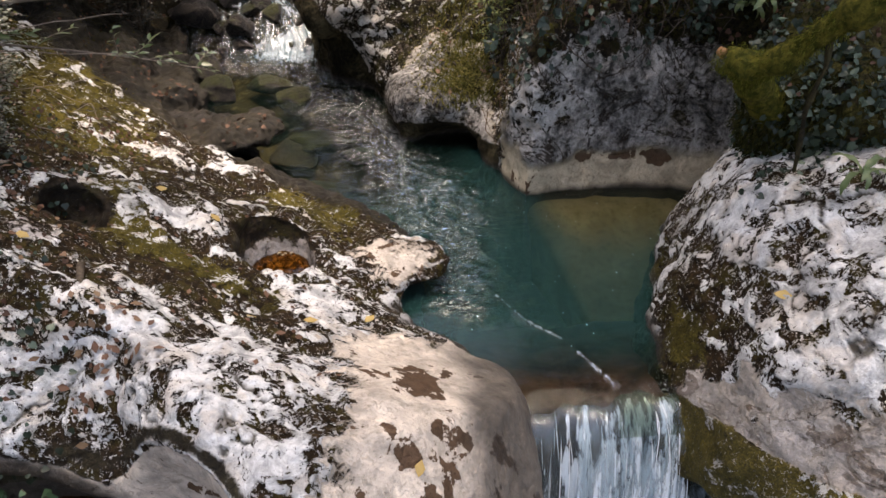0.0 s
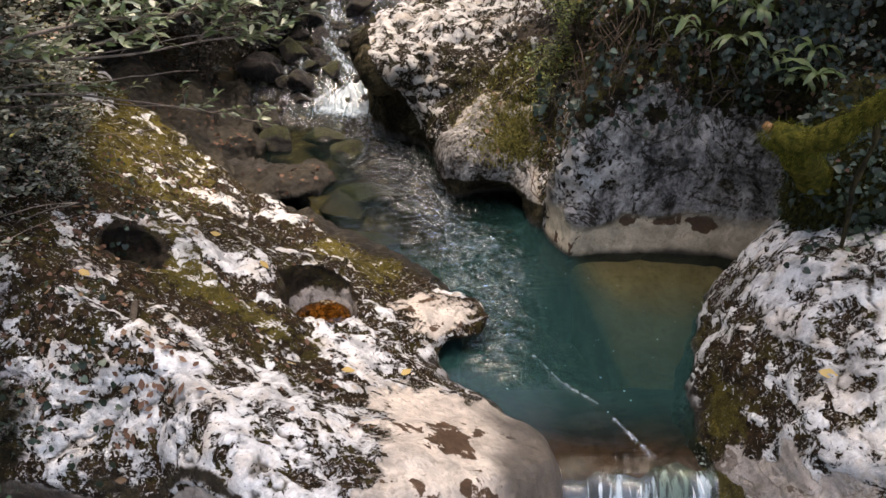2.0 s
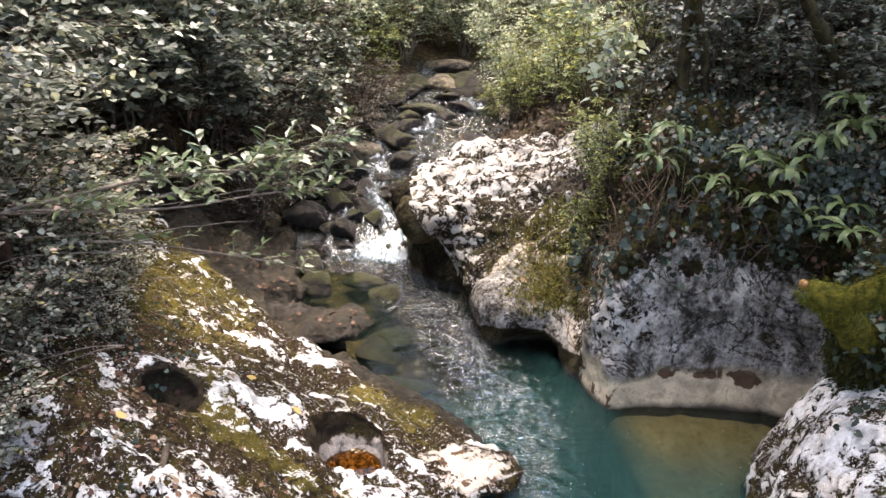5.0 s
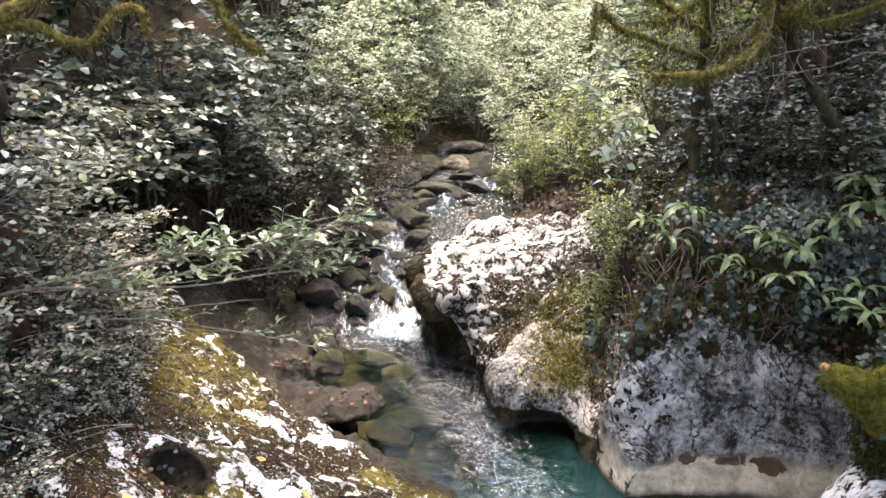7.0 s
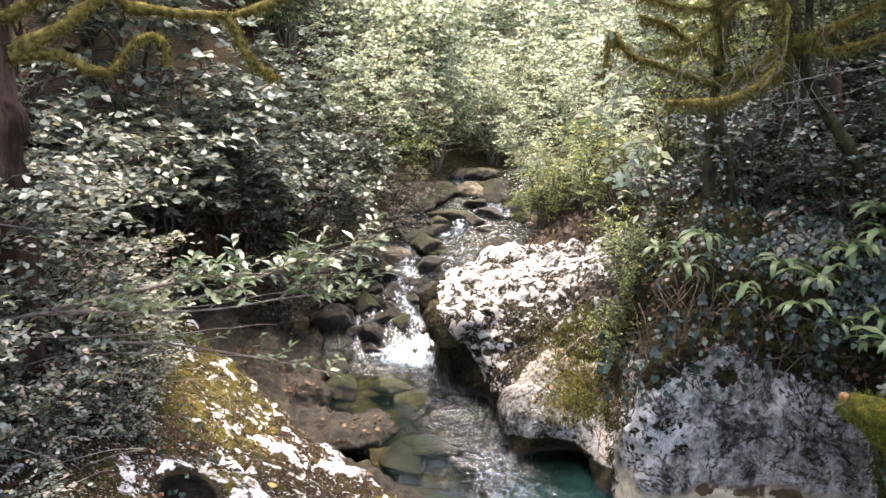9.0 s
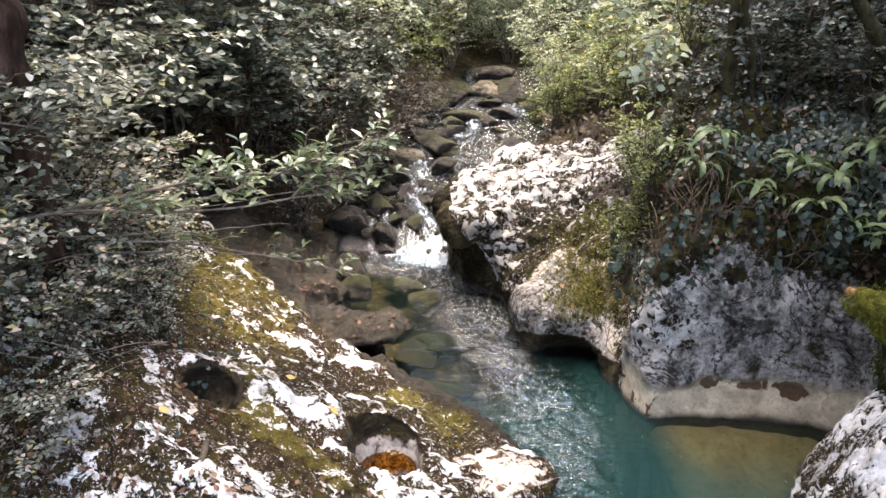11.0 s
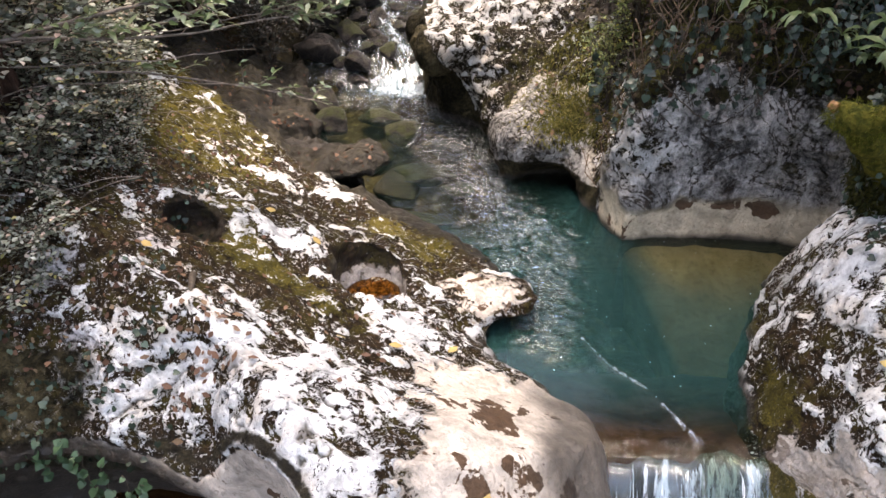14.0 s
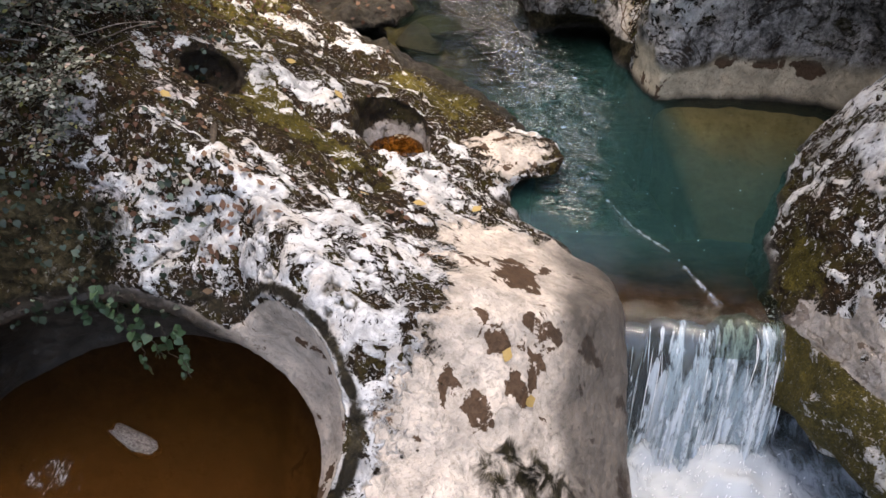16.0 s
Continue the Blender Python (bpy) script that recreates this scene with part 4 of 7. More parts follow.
M_POOL = water_material("pool_water", (0.70, 0.74, 0.63), (0.012, 0.042, 0.040), 0.7, 7.0)
V, Q = sheet(np.concatenate([np.arange(-3.2, 0.5, 0.025), np.arange(0.5, 1.3, 0.009), np.arange(1.3, 2.9, 0.025)]), np.concatenate([np.arange(2.68, 8, 0.014), np.arange(8, 9, 0.025), np.arange(9, 16, 0.05)]), stream_z)
x, y, z = V.T
n = fbm(V * (1, 1, 0), 1.1, 3, 12)
rush = current(x, y)
shelf = sstep(-0.10, 0.22, x - 1.04 - 0.30 * (4.98 - y)) * sstep(4.0, 4.85, y) * (y < 5.4)
deep = (0.03 + 0.69 * sstep(2.95, 3.45, y + 0.10 * n)) * (1 - 0.93 * sstep(4.7, 5.9, y + 0.4 * n - 0.35 * x)) * (1 - 0.85 * shelf) * (1 - 0.8 * sstep(0.25, -0.35, x + 0.2 * n) * sstep(4.6, 5.3, y)) + 0.05 * sstep(5.2, 6.0, y) * (1 - sstep(8.0, 8.4, y))
slope = np.gradient(level(np.arange(2.68, 16, 0.05)), 0.05)
steep = sstep(0.10, 0.45, np.interp(y, np.arange(2.68, 16, 0.05), slope))
chute = np.interp(y, [8.3, 9.0, 9.5, 10.0, 10.6, 12, 16], [-1.05, -0.95, -1.15, -1.4, -1.3, -0.6, 0.1])
near = np.exp(-((x - chute) / np.interp(y, [8.3, 9, 10, 13], [0.5, 0.22, 0.2, 0.5])) ** 2)
rill = np.exp(-((x + 1.55) / 0.22) ** 2) * (1 - sstep(8.9, 9.2, y))
foam = (0.62 * steep * np.maximum(near, 0.55 * rill) + 0.5 * near * sstep(8.05, 8.45, y + 0.12 * n) * (1 - sstep(8.8, 9.2, y)) + 0.12 * near) * sstep(8.0, 8.4, y)
# Last term: thin aeration along the current that stands in for reflected sky.
foam = 0.40 * foam + 0.25 * np.exp(-((x + 1.15) / 0.5) ** 4) * sstep(7.85, 8.45, y + 0.25 * n) * (1 - sstep(8.6, 8.85, y)) + 0.37 * np.exp(-(line_dist(x, y, FLOW) / np.interp(y, [2.7, 3.2, 3.8], [0.05, 0.028, 0.016])) ** 2) * sstep(-0.9, 0.3, vnoise(V, 9.0, 3) + 0.3) + 0.08 * rush * (y < 8)
tagged(new("pool_water", mesh_of("pool_water", V, [Q], M_POOL, values=[("deep", deep), ("rough_water", rush), ("foam", foam)])),
       "clear turquoise stream pool rippled by its current", "water", kind="structure")

rs = np.random.RandomState(61)
bub = Heap()
for i in range(130):
    yb = rs.uniform(3.1, 5.2) if i % 3 else rs.uniform(3.8, 6.5)
    xb = rs.uniform(0.15, 2.3) if i % 3 else rs.normal(np.interp(yb, [3, 4, 5, 6, 7], [0.5, 0.4, 0.3, -0.1, -0.5]), 0.3)
    if line_dist(np.array([xb]), np.array([yb]), LEFT_SHORE)[0] < 0.1 or inside(np.array([xb]), np.array([yb]), LEFT_PLAN)[0]:
        continue
    r = rs.uniform(0.001, 0.0032)
    a = rs.uniform(0, 6.28)
    d = np.array([math.cos(a), math.sin(a), 0]) * r * rs.uniform(0.8, 2.0)
    c = np.array([xb, yb, 0.003])
    bub.tube([c - d, c, c + d], [r * 0.4, r, r * 0.4], 6)
tagged(new("foam_flecks", bub.mesh("foam_flecks", plain("foam_fleck", (0.6, 0.66, 0.68), (0.75, 0.8, 0.8), 30, 0.4, 0.2, 0.005))), "white foam flecks drifting on the pool", "foam", kind="stuff")

M_LOW = water_material("plunge_water", (0.55, 0.72, 0.68), (0.035, 0.07, 0.07), 0.8, 12.0)
LOW = -0.80
V, Q = sheet(np.concatenate([np.arange(-5.0, 0.2, 0.25), np.arange(0.2, 2.9, 0.04), np.arange(2.9, 5.0, 0.2)]), np.concatenate([np.arange(-26, -4, 1.0), np.arange(-4.0, 3.2, 0.04)]),
             lambda X, Y: LOW + fbm(np.stack([X.ravel(), Y.ravel(), 0 * X.ravel()], 1), 6, 3, 5).reshape(X.shape) * (0.012 + 0.11 * np.exp(-((X - 1.05) / 0.7) ** 2 - ((Y - 2.2) / 0.5) ** 2)))
Q = Q[~((V[Q[:, 0], 1] > -1.0) & (V[Q[:, 0], 0] < 0.2))]
x, y, z = V.T
foam = 0.52 * np.exp(-(((x - 1.2) / 0.75) ** 2 + ((y - 2.2) / 0.55) ** 2) ** 1.5) + 0.14 + 0.16 * sstep(0.1, 0.6, fbm(V, 2.4, 3, 15))
tagged(new("plunge_pool", mesh_of("plunge_pool", V, [Q], M_LOW, values=[("deep", 0 * x + 0.55), ("rough_water", 0 * x + 0.8), ("foam", foam)])),
       "foaming plunge pool under the small waterfall", "water", kind="structure")

M_AMBER = water_material("amber_water", (0.62, 0.41, 0.18), (0.080, 0.034, 0.009), 0.12, 3.0)
V, Q = sheet(np.arange(-3.2, -0.7, 0.06), np.arange(0.85, 3.1, 0.06), lambda X, Y: -0.70 + 0 * X)
# Pale patch at the left: sky reflection painted in with the foam value.
tagged(new("basin_water", mesh_of("basin_water", V, [Q], M_AMBER, values=[("deep", 0 * V[:, 0] + 0.5), ("rough_water", 0 * V[:, 0]), ("foam", 0.36 * np.exp(-((V[:, 0] + 2.45) / 0.25) ** 2 - ((V[:, 1] - 1.93) / 0.16) ** 2))])),
       "still amber-brown water in the round basin", "water", kind="structure")
V, Q = sheet(np.arange(POT[0] - 0.26, POT[0] + 0.27, 0.05), np.arange(POT[1] - 0.33, POT[1] + 0.34, 0.05), lambda X, Y: 0.165 + 0 * X)
tagged(new("pothole_water", mesh_of("pothole_water", V, [Q], M_AMBER, values=[("deep", 0 * V[:, 0] + 0.08), ("rough_water", 0 * V[:, 0]), ("foam", 0 * V[:, 0])])),
       "shallow amber water in the pothole", "water", kind="structure")


def fall_material(name="falling_water", most=0.88, stretch=(30, 7, 4.5), tone=(0.55, 0.62, 0.67)):
    g = Nodes(name)
    v = g.where(stretch)
    s = g.math("ADD", g.noise(v, 1.0, 5, 0.6, 0.3), g.math("MULTIPLY", g.math("SUBTRACT", g.noise(g.where((9, 3, 2.2)), 1.0, 4, 0.65, 0.6), 0.5), 0.9))
    k = g.noise(g.where((60, 20, 22)), 1.0, 3, 0.6)
    m = g.math("ADD", g.math("ADD", s, g.math("MULTIPLY", g.math("SUBTRACT", k, 0.5), 0.35)), g.value("foam"))
    white = g.n("ShaderNodeBsdfPrincipled", i_Base_Color=(*tone, 1), i_Roughness=0.35)
    clear = g.n("ShaderNodeBsdfTransparent")
    clear.inputs[0].default_value = (0.80, 0.85, 0.86, 1)
    gloss = g.n("ShaderNodeBsdfGlossy", i_Roughness=0.12)
    a = g.n("ShaderNodeMixShader")
    a.inputs[0].default_value = 0.05
    g.link(clear.outputs[0], a.inputs[1])
    g.link(gloss.outputs[0], a.inputs[2])
    b = g.n("ShaderNodeMixShader")
    g.link(g.math("ADD", 0.05, g.math("MULTIPLY", g.step(m, 0.47, 0.68), most)), b.inputs[0])
    g.link(a.outputs[0], b.inputs[1])
    g.link(white.outputs[0], b.inputs[2])
    return g.done(b.outputs[0])


M_FALL = fall_material()
# Darker tone than the fall: the cascade's shade is put into the colour.
M_RILL_SHADED = fall_material("shaded_rill_water", 0.42, (15, 11, 10), (0.36, 0.41, 0.46))
waterfall = tagged(new("waterfall"), "thin white curtain of water falling over the ledge", "waterfall")


def curtain(name, x0, x1, push, seed, foam0):
    u, w = np.meshgrid(np.linspace(0, 1, 140), np.linspace(0, 1, 50), indexing="ij")
    P = np.stack([u.ravel() * 60, w.ravel() * 2.2, np.full(u.size, seed * 3.1)], 1)
    r = fbm(P, 1.0, 3, seed).reshape(u.shape)
    xx = x0 + (x1 - x0) * u + 0.05 * (u - 0.5) * w
    drop = w ** 1.6
    zz = -0.035 - 0.805 * drop
    lip = 2.77 + 0.03 * np.sin(xx * 17) + 0.04 * np.sin(xx * 5.1 + 1) + 0.012 * np.sin(xx * 41)
    yy = lip + 0.06 - (push + 0.06) * drop ** 0.42 * 0.95 - 0.03 * r * w
    V = np.stack([xx, yy, zz], -1).reshape(-1, 3)
    i, j = np.meshgrid(np.arange(139), np.arange(49), indexing="ij")
    o = (i * 50 + j).ravel()
    Q = np.stack([o, o + 50, o + 51, o + 1], 1)
    return part(name, mesh_of(name, V, [Q], M_FALL, values=[("foam", (foam0 + 0.26 * w - 0.16 * sstep(0.12, 0.0, w) + 0.12 * r + 0.22 * fbm(P * (0.12, 0.15, 1), 1.0, 2, seed + 31).reshape(u.shape) - 0.16 * (1 - sstep(0.68, 0.9, xx))).ravel())]), waterfall)


curtain("curtain", 0.62, 1.46, 0.30, 3, 0.02)
curtain("curtain", 0.60, 1.48, 0.22, 6, -0.10)
curtain("curtain", 0.86, 1.46, 0.36, 9, -0.14)
strands = Heap()
rs = np.random.RandomState(5)
for _ in range(46):
    x0 = rs.uniform(0.62, 1.47)
    a, b = sorted(rs.uniform(0, 1, 2))
    w = np.linspace(a, max(b, a + 0.25), 9)
    drop = w ** 1.6
    pts = np.stack([x0 + 0.05 * (x0 - 1.05) * w, 2.80 - rs.uniform(0.26, 0.40) * drop ** 0.42, -0.06 - 0.78 * drop], 1)
    pts[:, 0] += rs.uniform(-0.01, 0.01) * np.sin(w * 9)
    strands.tube(pts, np.sin(np.linspace(0.15, np.pi - 0.15, 9)) * rs.uniform(0.001, 0.0035), 5)
for _ in range(220):
    c = np.array([rs.normal(1.08, 0.26), 2.3 + rs.normal(0, 0.13), -0.80 + abs(rs.normal(0, 0.09))])
    d = np.array([rs.normal(0, 0.004), rs.normal(0, 0.004), rs.uniform(0.004, 0.016)])
    strands.tube([c - d, c, c + d], [0.0008, rs.uniform(0.0012, 0.0035), 0.0008], 5)
M_SPRAY = plain("white_spray", (0.8, 0.84, 0.87), (0.88, 0.9, 0.92), 20, 0.3, 0.2, 0.01, 0.5)
tagged(part("spray", strands.mesh("spray", M_SPRAY), waterfall), kind="stuff")


cascade = tagged(new("cascade"), "white rills tumbling between dark rocks into the pool", "cascade")


def ribbon(name, pts, width, seed, foam0):
    P = np.array(pts, float)
    k = np.linspace(0, len(P) - 1, 40)
    mid = np.stack([np.interp(k, np.arange(len(P)), P[:, i]) for i in range(3)], 1)
    for _ in range(3):
        mid[1:-1] = (mid[:-2] + 2 * mid[1:-1] + mid[2:]) / 4
    u, w = np.meshgrid(np.linspace(-1, 1, 26), np.linspace(0, 1, 40), indexing="ij")
    r = fbm(np.stack([u.ravel() * 9, w.ravel() * 5, np.full(u.size, seed * 1.7)], 1), 1.0, 3, seed).reshape(u.shape)
    half = np.interp(w, np.linspace(0, 1, len(width)), width) * 0.8 * (1 + 0.25 * r)
    X = np.interp(w, np.linspace(0, 1, 40), mid[:, 0]) + u * half
    Y = np.interp(w, np.linspace(0, 1, 40), mid[:, 1]) + 0.04 * r
    Z = np.interp(w, np.linspace(0, 1, 40), mid[:, 2]) + 0.035 * (1 - u * u) + 0.045 * r
    V = np.stack([X, Y, Z], -1).reshape(-1, 3)
    i, j = np.meshgrid(np.arange(25), np.arange(39), indexing="ij")
    o = (i * 40 + j).ravel()
    part(name, mesh_of(name, V, [np.stack([o, o + 40, o + 41, o + 1], 1)], M_RILL_SHADED, values=[("foam", (foam0 + 0.08 - 0.35 * np.abs(u) ** 3 + 0.15 * r).ravel())]), cascade)


ribbon("rill", [(-1.55, 9.7, 0.56), (-1.35, 9.25, 0.50), (-1.15, 8.85, 0.36), (-1.03, 8.64, 0.18), (-0.98, 8.45, 0.04), (-1.0, 8.2, 0.0)], [0.12, 0.14, 0.18, 0.22, 0.30, 0.30], 3, -0.06)
ribbon("rill", [(-1.45, 9.3, 0.50), (-1.42, 8.9, 0.37), (-1.4, 8.7, 0.2), (-1.38, 8.5, 0.05), (-1.36, 8.25, 0.0)], [0.08, 0.12, 0.16, 0.22, 0.25], 5, -0.16)
ribbon("rill", [(-1.75, 9.1, 0.44), (-1.74, 8.8, 0.32), (-1.72, 8.6, 0.14), (-1.68, 8.42, 0.02), (-1.62, 8.2, 0.0)], [0.05, 0.08, 0.12, 0.2, 0.2], 7, -0.18)
ribbon("rill", [(-1.95, 8.95, 0.40), (-1.92, 8.7, 0.24), (-1.9, 8.5, 0.06), (-1.85, 8.35, 0.0)], [0.04, 0.05, 0.07, 0.1], 8, -0.18)
ribbon("rill", [(-1.62, 11.2, 1.03), (-1.6, 10.9, 0.96), (-1.55, 10.5, 0.78), (-1.5, 10.2, 0.64), (-1.5, 9.9, 0.55)], [0.14, 0.18, 0.22, 0.24, 0.2], 9, -0.04)
ribbon("rill", [(-0.75, 12.4, 1.32), (-0.85, 12.1, 1.25), (-0.9, 11.8, 1.18), (-1.0, 11.5, 1.12)], [0.15, 0.25, 0.25, 0.4], 11, -0.05)
ribbon("rill", [(-0.25, 13.3, 1.48), (-0.2, 13.0, 1.42), (-0.3, 12.7, 1.36)], [0.3, 0.4, 0.5], 13, -0.03)

# ---------------------------------------------------------------- loose stones
def stone_mesh(name, seed, material, squash=(1, 0.85, 0.65), rough=0.36):
    bm = bmesh.new()
    bmesh.ops.create_icosphere(bm, subdivisions=4, radius=1)
    P = np.array([v.co[:] for v in bm.verts])
    r = np.clip(1 + fbm(P, 0.9, 2, seed) * rough + fbm(P, 3.0, 3, seed + 5) * 0.06, 0.5, 1.6)
    P = P * r[:, None]
    cuts = np.random.RandomState(seed)
    for _ in range(9):
        nrm = cuts.normal(0, 1, 3)
        nrm /= np.linalg.norm(nrm)
        over = np.clip(P @ nrm - cuts.uniform(0.55, 0.9), 0, None)
        P = P - 0.88 * over[:, None] * nrm
    P = P * np.array(squash)
    for v, p in zip(bm.verts, P):
        v.co = p
    for f in bm.faces:
        f.smooth = True
    me = bpy.data.meshes.new(name)
    bm.to_mesh(me)
    bm.free()
    me.materials.append(material)
    return me


def mossy_stone():
    g = Nodes("mossy_boulder")
    v = g.where()
    geo = g.n("ShaderNodeNewGeometry")
    sep = g.n("ShaderNodeSeparateXYZ")
    g.link(geo.outputs["Normal"], sep.inputs[0])
    info = g.n("ShaderNodeObjectInfo")
    f = g.noise(v, 2.2, 6, 0.65, 0.4)
    k = g.noise(v, 14, 5, 0.65)
    stone = g.mix(g.step(f, 0.4, 0.6), (0.009, 0.008, 0.008), (0.042, 0.034, 0.028))
    stone = g.mix(g.math("MULTIPLY", g.step(k, 0.52, 0.7), 0.4), stone, (0.10, 0.085, 0.07))
    up = g.math("ADD", sep.outputs[2], g.math("MULTIPLY", g.math("SUBTRACT", f, 0.5), 2.2))
    up = g.math("ADD", up, g.math("SUBTRACT", info.outputs["Random"], 0.5))
    col = g.mix(g.step(up, 0.75, 1.2), stone, g.mix(k, (0.010, 0.013, 0.004), (0.05, 0.052, 0.014)))
    return g.done(g.surface(col, 0.55, g.bump(g.math("ADD", f, k), 0.7, 0.08), 0.3))


M_MOSSY = mossy_stone()
STONES = [stone_mesh("boulder", s, M_MOSSY) for s in (1, 12, 23, 34)]
M_PALE = plain("pale_boulder", (0.045, 0.036, 0.022), (0.21, 0.18, 0.13), 3.2, 0.7, 0.7, 0.06)
FARSTONES = [stone_mesh("boulder", s, M_PALE) for s in (41, 52, 63)]


def place_stone(name, me, at, size, turn, label, group, category="boulder"):
    ob = new(name, me)
    ob.matrix_world = pose(*at, *turn) @ Matrix.Diagonal((*size, 1))
    return tagged(ob, label, category, group)


rs = np.random.RandomState(11)
# boulders of the cascade: x, y, z, size
for x, y, z, s in [(-1.72, 8.75, 0.16, 0.24), (-0.98, 9.15, 0.36, 0.2), (-1.35, 8.95, 0.25, 0.17), (-1.9, 9.3, 0.42, 0.26), (-1.28, 9.55, 0.5, 0.15), (-1.62, 9.8, 0.58, 0.2),
                   (-2.25, 8.9, 0.3, 0.32), (-2.4, 9.7, 0.6, 0.3), (-1.05, 9.9, 0.62, 0.22), (-1.85, 10.4, 0.8, 0.25), (-1.15, 10.6, 0.9, 0.24), (-2.05, 7.95, 0.1, 0.28), (-1.8, 7.35, 0.06, 0.26),
                   (-1.5, 9.15, 0.34, 0.12), (-1.12, 9.35, 0.44, 0.09)]:
    place_stone("boulder", STONES[rs.randint(4)], (x, y, level(y) + 0.25 * s), (s, s * rs.uniform(0.8, 1.1), s * rs.uniform(0.8, 1.0)), (rs.uniform(-15, 15), rs.uniform(-15, 15), rs.uniform(0, 360)),
                "dark wet boulder with moss standing in the cascade", "boulders of the cascade")
for i in range(60):
    y = rs.uniform(8.5, 10.9)
    x = rs.uniform(-2.5, np.interp(y, [8.5, 9.0, 10.9], [-1.35, -1.2, -1.35])) if i % 4 else rs.uniform(-1.3, -0.85)
    s = rs.uniform(0.05, 0.15)
    place_stone("boulder", STONES[rs.randint(4)], (x, y, level(y) + 0.2 * s), (s, s * rs.uniform(0.8, 1.2), s * rs.uniform(0.7, 1.0)), (rs.uniform(-25, 25), rs.uniform(-25, 25), rs.uniform(0, 360)),
                "small dark wet rock in the cascade", "small rocks of the cascade")
# stones lying in the shallow reach
for x, y, z, s in [(-0.98, 7.3, -0.04, 0.27), (-1.3, 7.7, -0.03, 0.24), (-0.7, 6.7, -0.26, 0.3), (-0.98, 6.6, -0.34, 0.32), (-0.5, 7.3, -0.25, 0.25), (-0.75, 6.05, -0.5, 0.3), (-1.3, 6.95, -0.24, 0.25), (-0.35, 6.5, -0.35, 0.22)]:
    place_stone("stream_stone", STONES[rs.randint(4)], (x, y, z), (s * 1.2, s, s * 0.5), (rs.uniform(-8, 8), rs.uniform(-8, 8), rs.uniform(0, 360)),
                "flat brown stone lying in the shallow stream", "stones in the shallows", "stone")
# boulders farther up the stream
for i in range(46):
    y = rs.uniform(10.8, 16)
    x = np.interp(y, MID_Y, MID_X) + rs.uniform(-1.5, 1.6)
    s = rs.uniform(0.10, 0.42)
    place_stone("boulder", FARSTONES[i // 3 % 3] if i % 5 == 1 else STONES[i % 4], (x, y, level(y) + 0.03 * s), (s * rs.uniform(1.0, 1.5), s, s * rs.uniform(0.45, 0.75)), (rs.uniform(-15, 15), rs.uniform(-15, 15), rs.uniform(0, 360)),
                "weathered boulder with moss beside the upper stream", "boulders of the upper stream")
place_stone("basin_stone", stone_mesh("basin_stone", 77, plain("grey_basin_stone", (0.10, 0.085, 0.075), (0.32, 0.29, 0.27), 9, 0.6, 0.7, 0.02)), (-2.13, 2.2, -0.715), (0.20, 0.085, 0.065), (0, 0, -22),
            "small grey stone that stands out of the basin's water", "", "stone")


# ---------------------------------------------------------------- plants
def unit(v):
    return v / (np.linalg.norm(v, axis=-1, keepdims=True) + 1e-9)


def bezier(a, b, c, n=8):
    t = np.linspace(0, 1, n)[:, None]
    return (1 - t) ** 2 * np.array(a) + 2 * t * (1 - t) * np.array(b) + t * t * np.array(c)


def smooth_line(pts, n=40):
    """A rounded line through a few points."""
    P = np.array(pts, float)
    k = np.linspace(0, len(P) - 1, n)
    out = np.stack([np.interp(k, np.arange(len(P)), P[:, i]) for i in range(3)], 1)
    for _ in range(max(1, n // 14)):
        out[1:-1] = (out[:-2] + 2 * out[1:-1] + out[2:]) / 4
    return out


def spray(rs, leaves, start, way, length, count, L, W, flat=0.5, bend=0.12):
    """Leaves set alternately along a twig; returns the twig's line."""
    way = unit(np.asarray(way, float))
    end = start + way * length + np.array([0, 0, -bend * length])
    line = bezier(start, start + way * length * 0.5 + np.array([0, 0, bend * length * 0.6]), end, 6)
    t = np.linspace(0.15, 1.0, count)
    P = np.stack([np.interp(t, np.linspace(0, 1, 6), line[:, i]) for i in range(3)], 1)
    side = unit(np.cross(way, np.array([0, 0, 1.0])))
    sign = np.where(np.arange(count) % 2 == 0, 1.0, -1.0)[:, None]
    D = unit(way * 0.55 + side * sign * 0.9 + rs.normal(0, 0.25, (count, 3)))
    N = unit(np.array([0, 0, 1.0]) + rs.normal(0, flat, (count, 3)))
    leaves.append((P, D, N, L * rs.uniform(0.6, 1.15, count), W * rs.uniform(0.65, 1.15, count)))
    return line


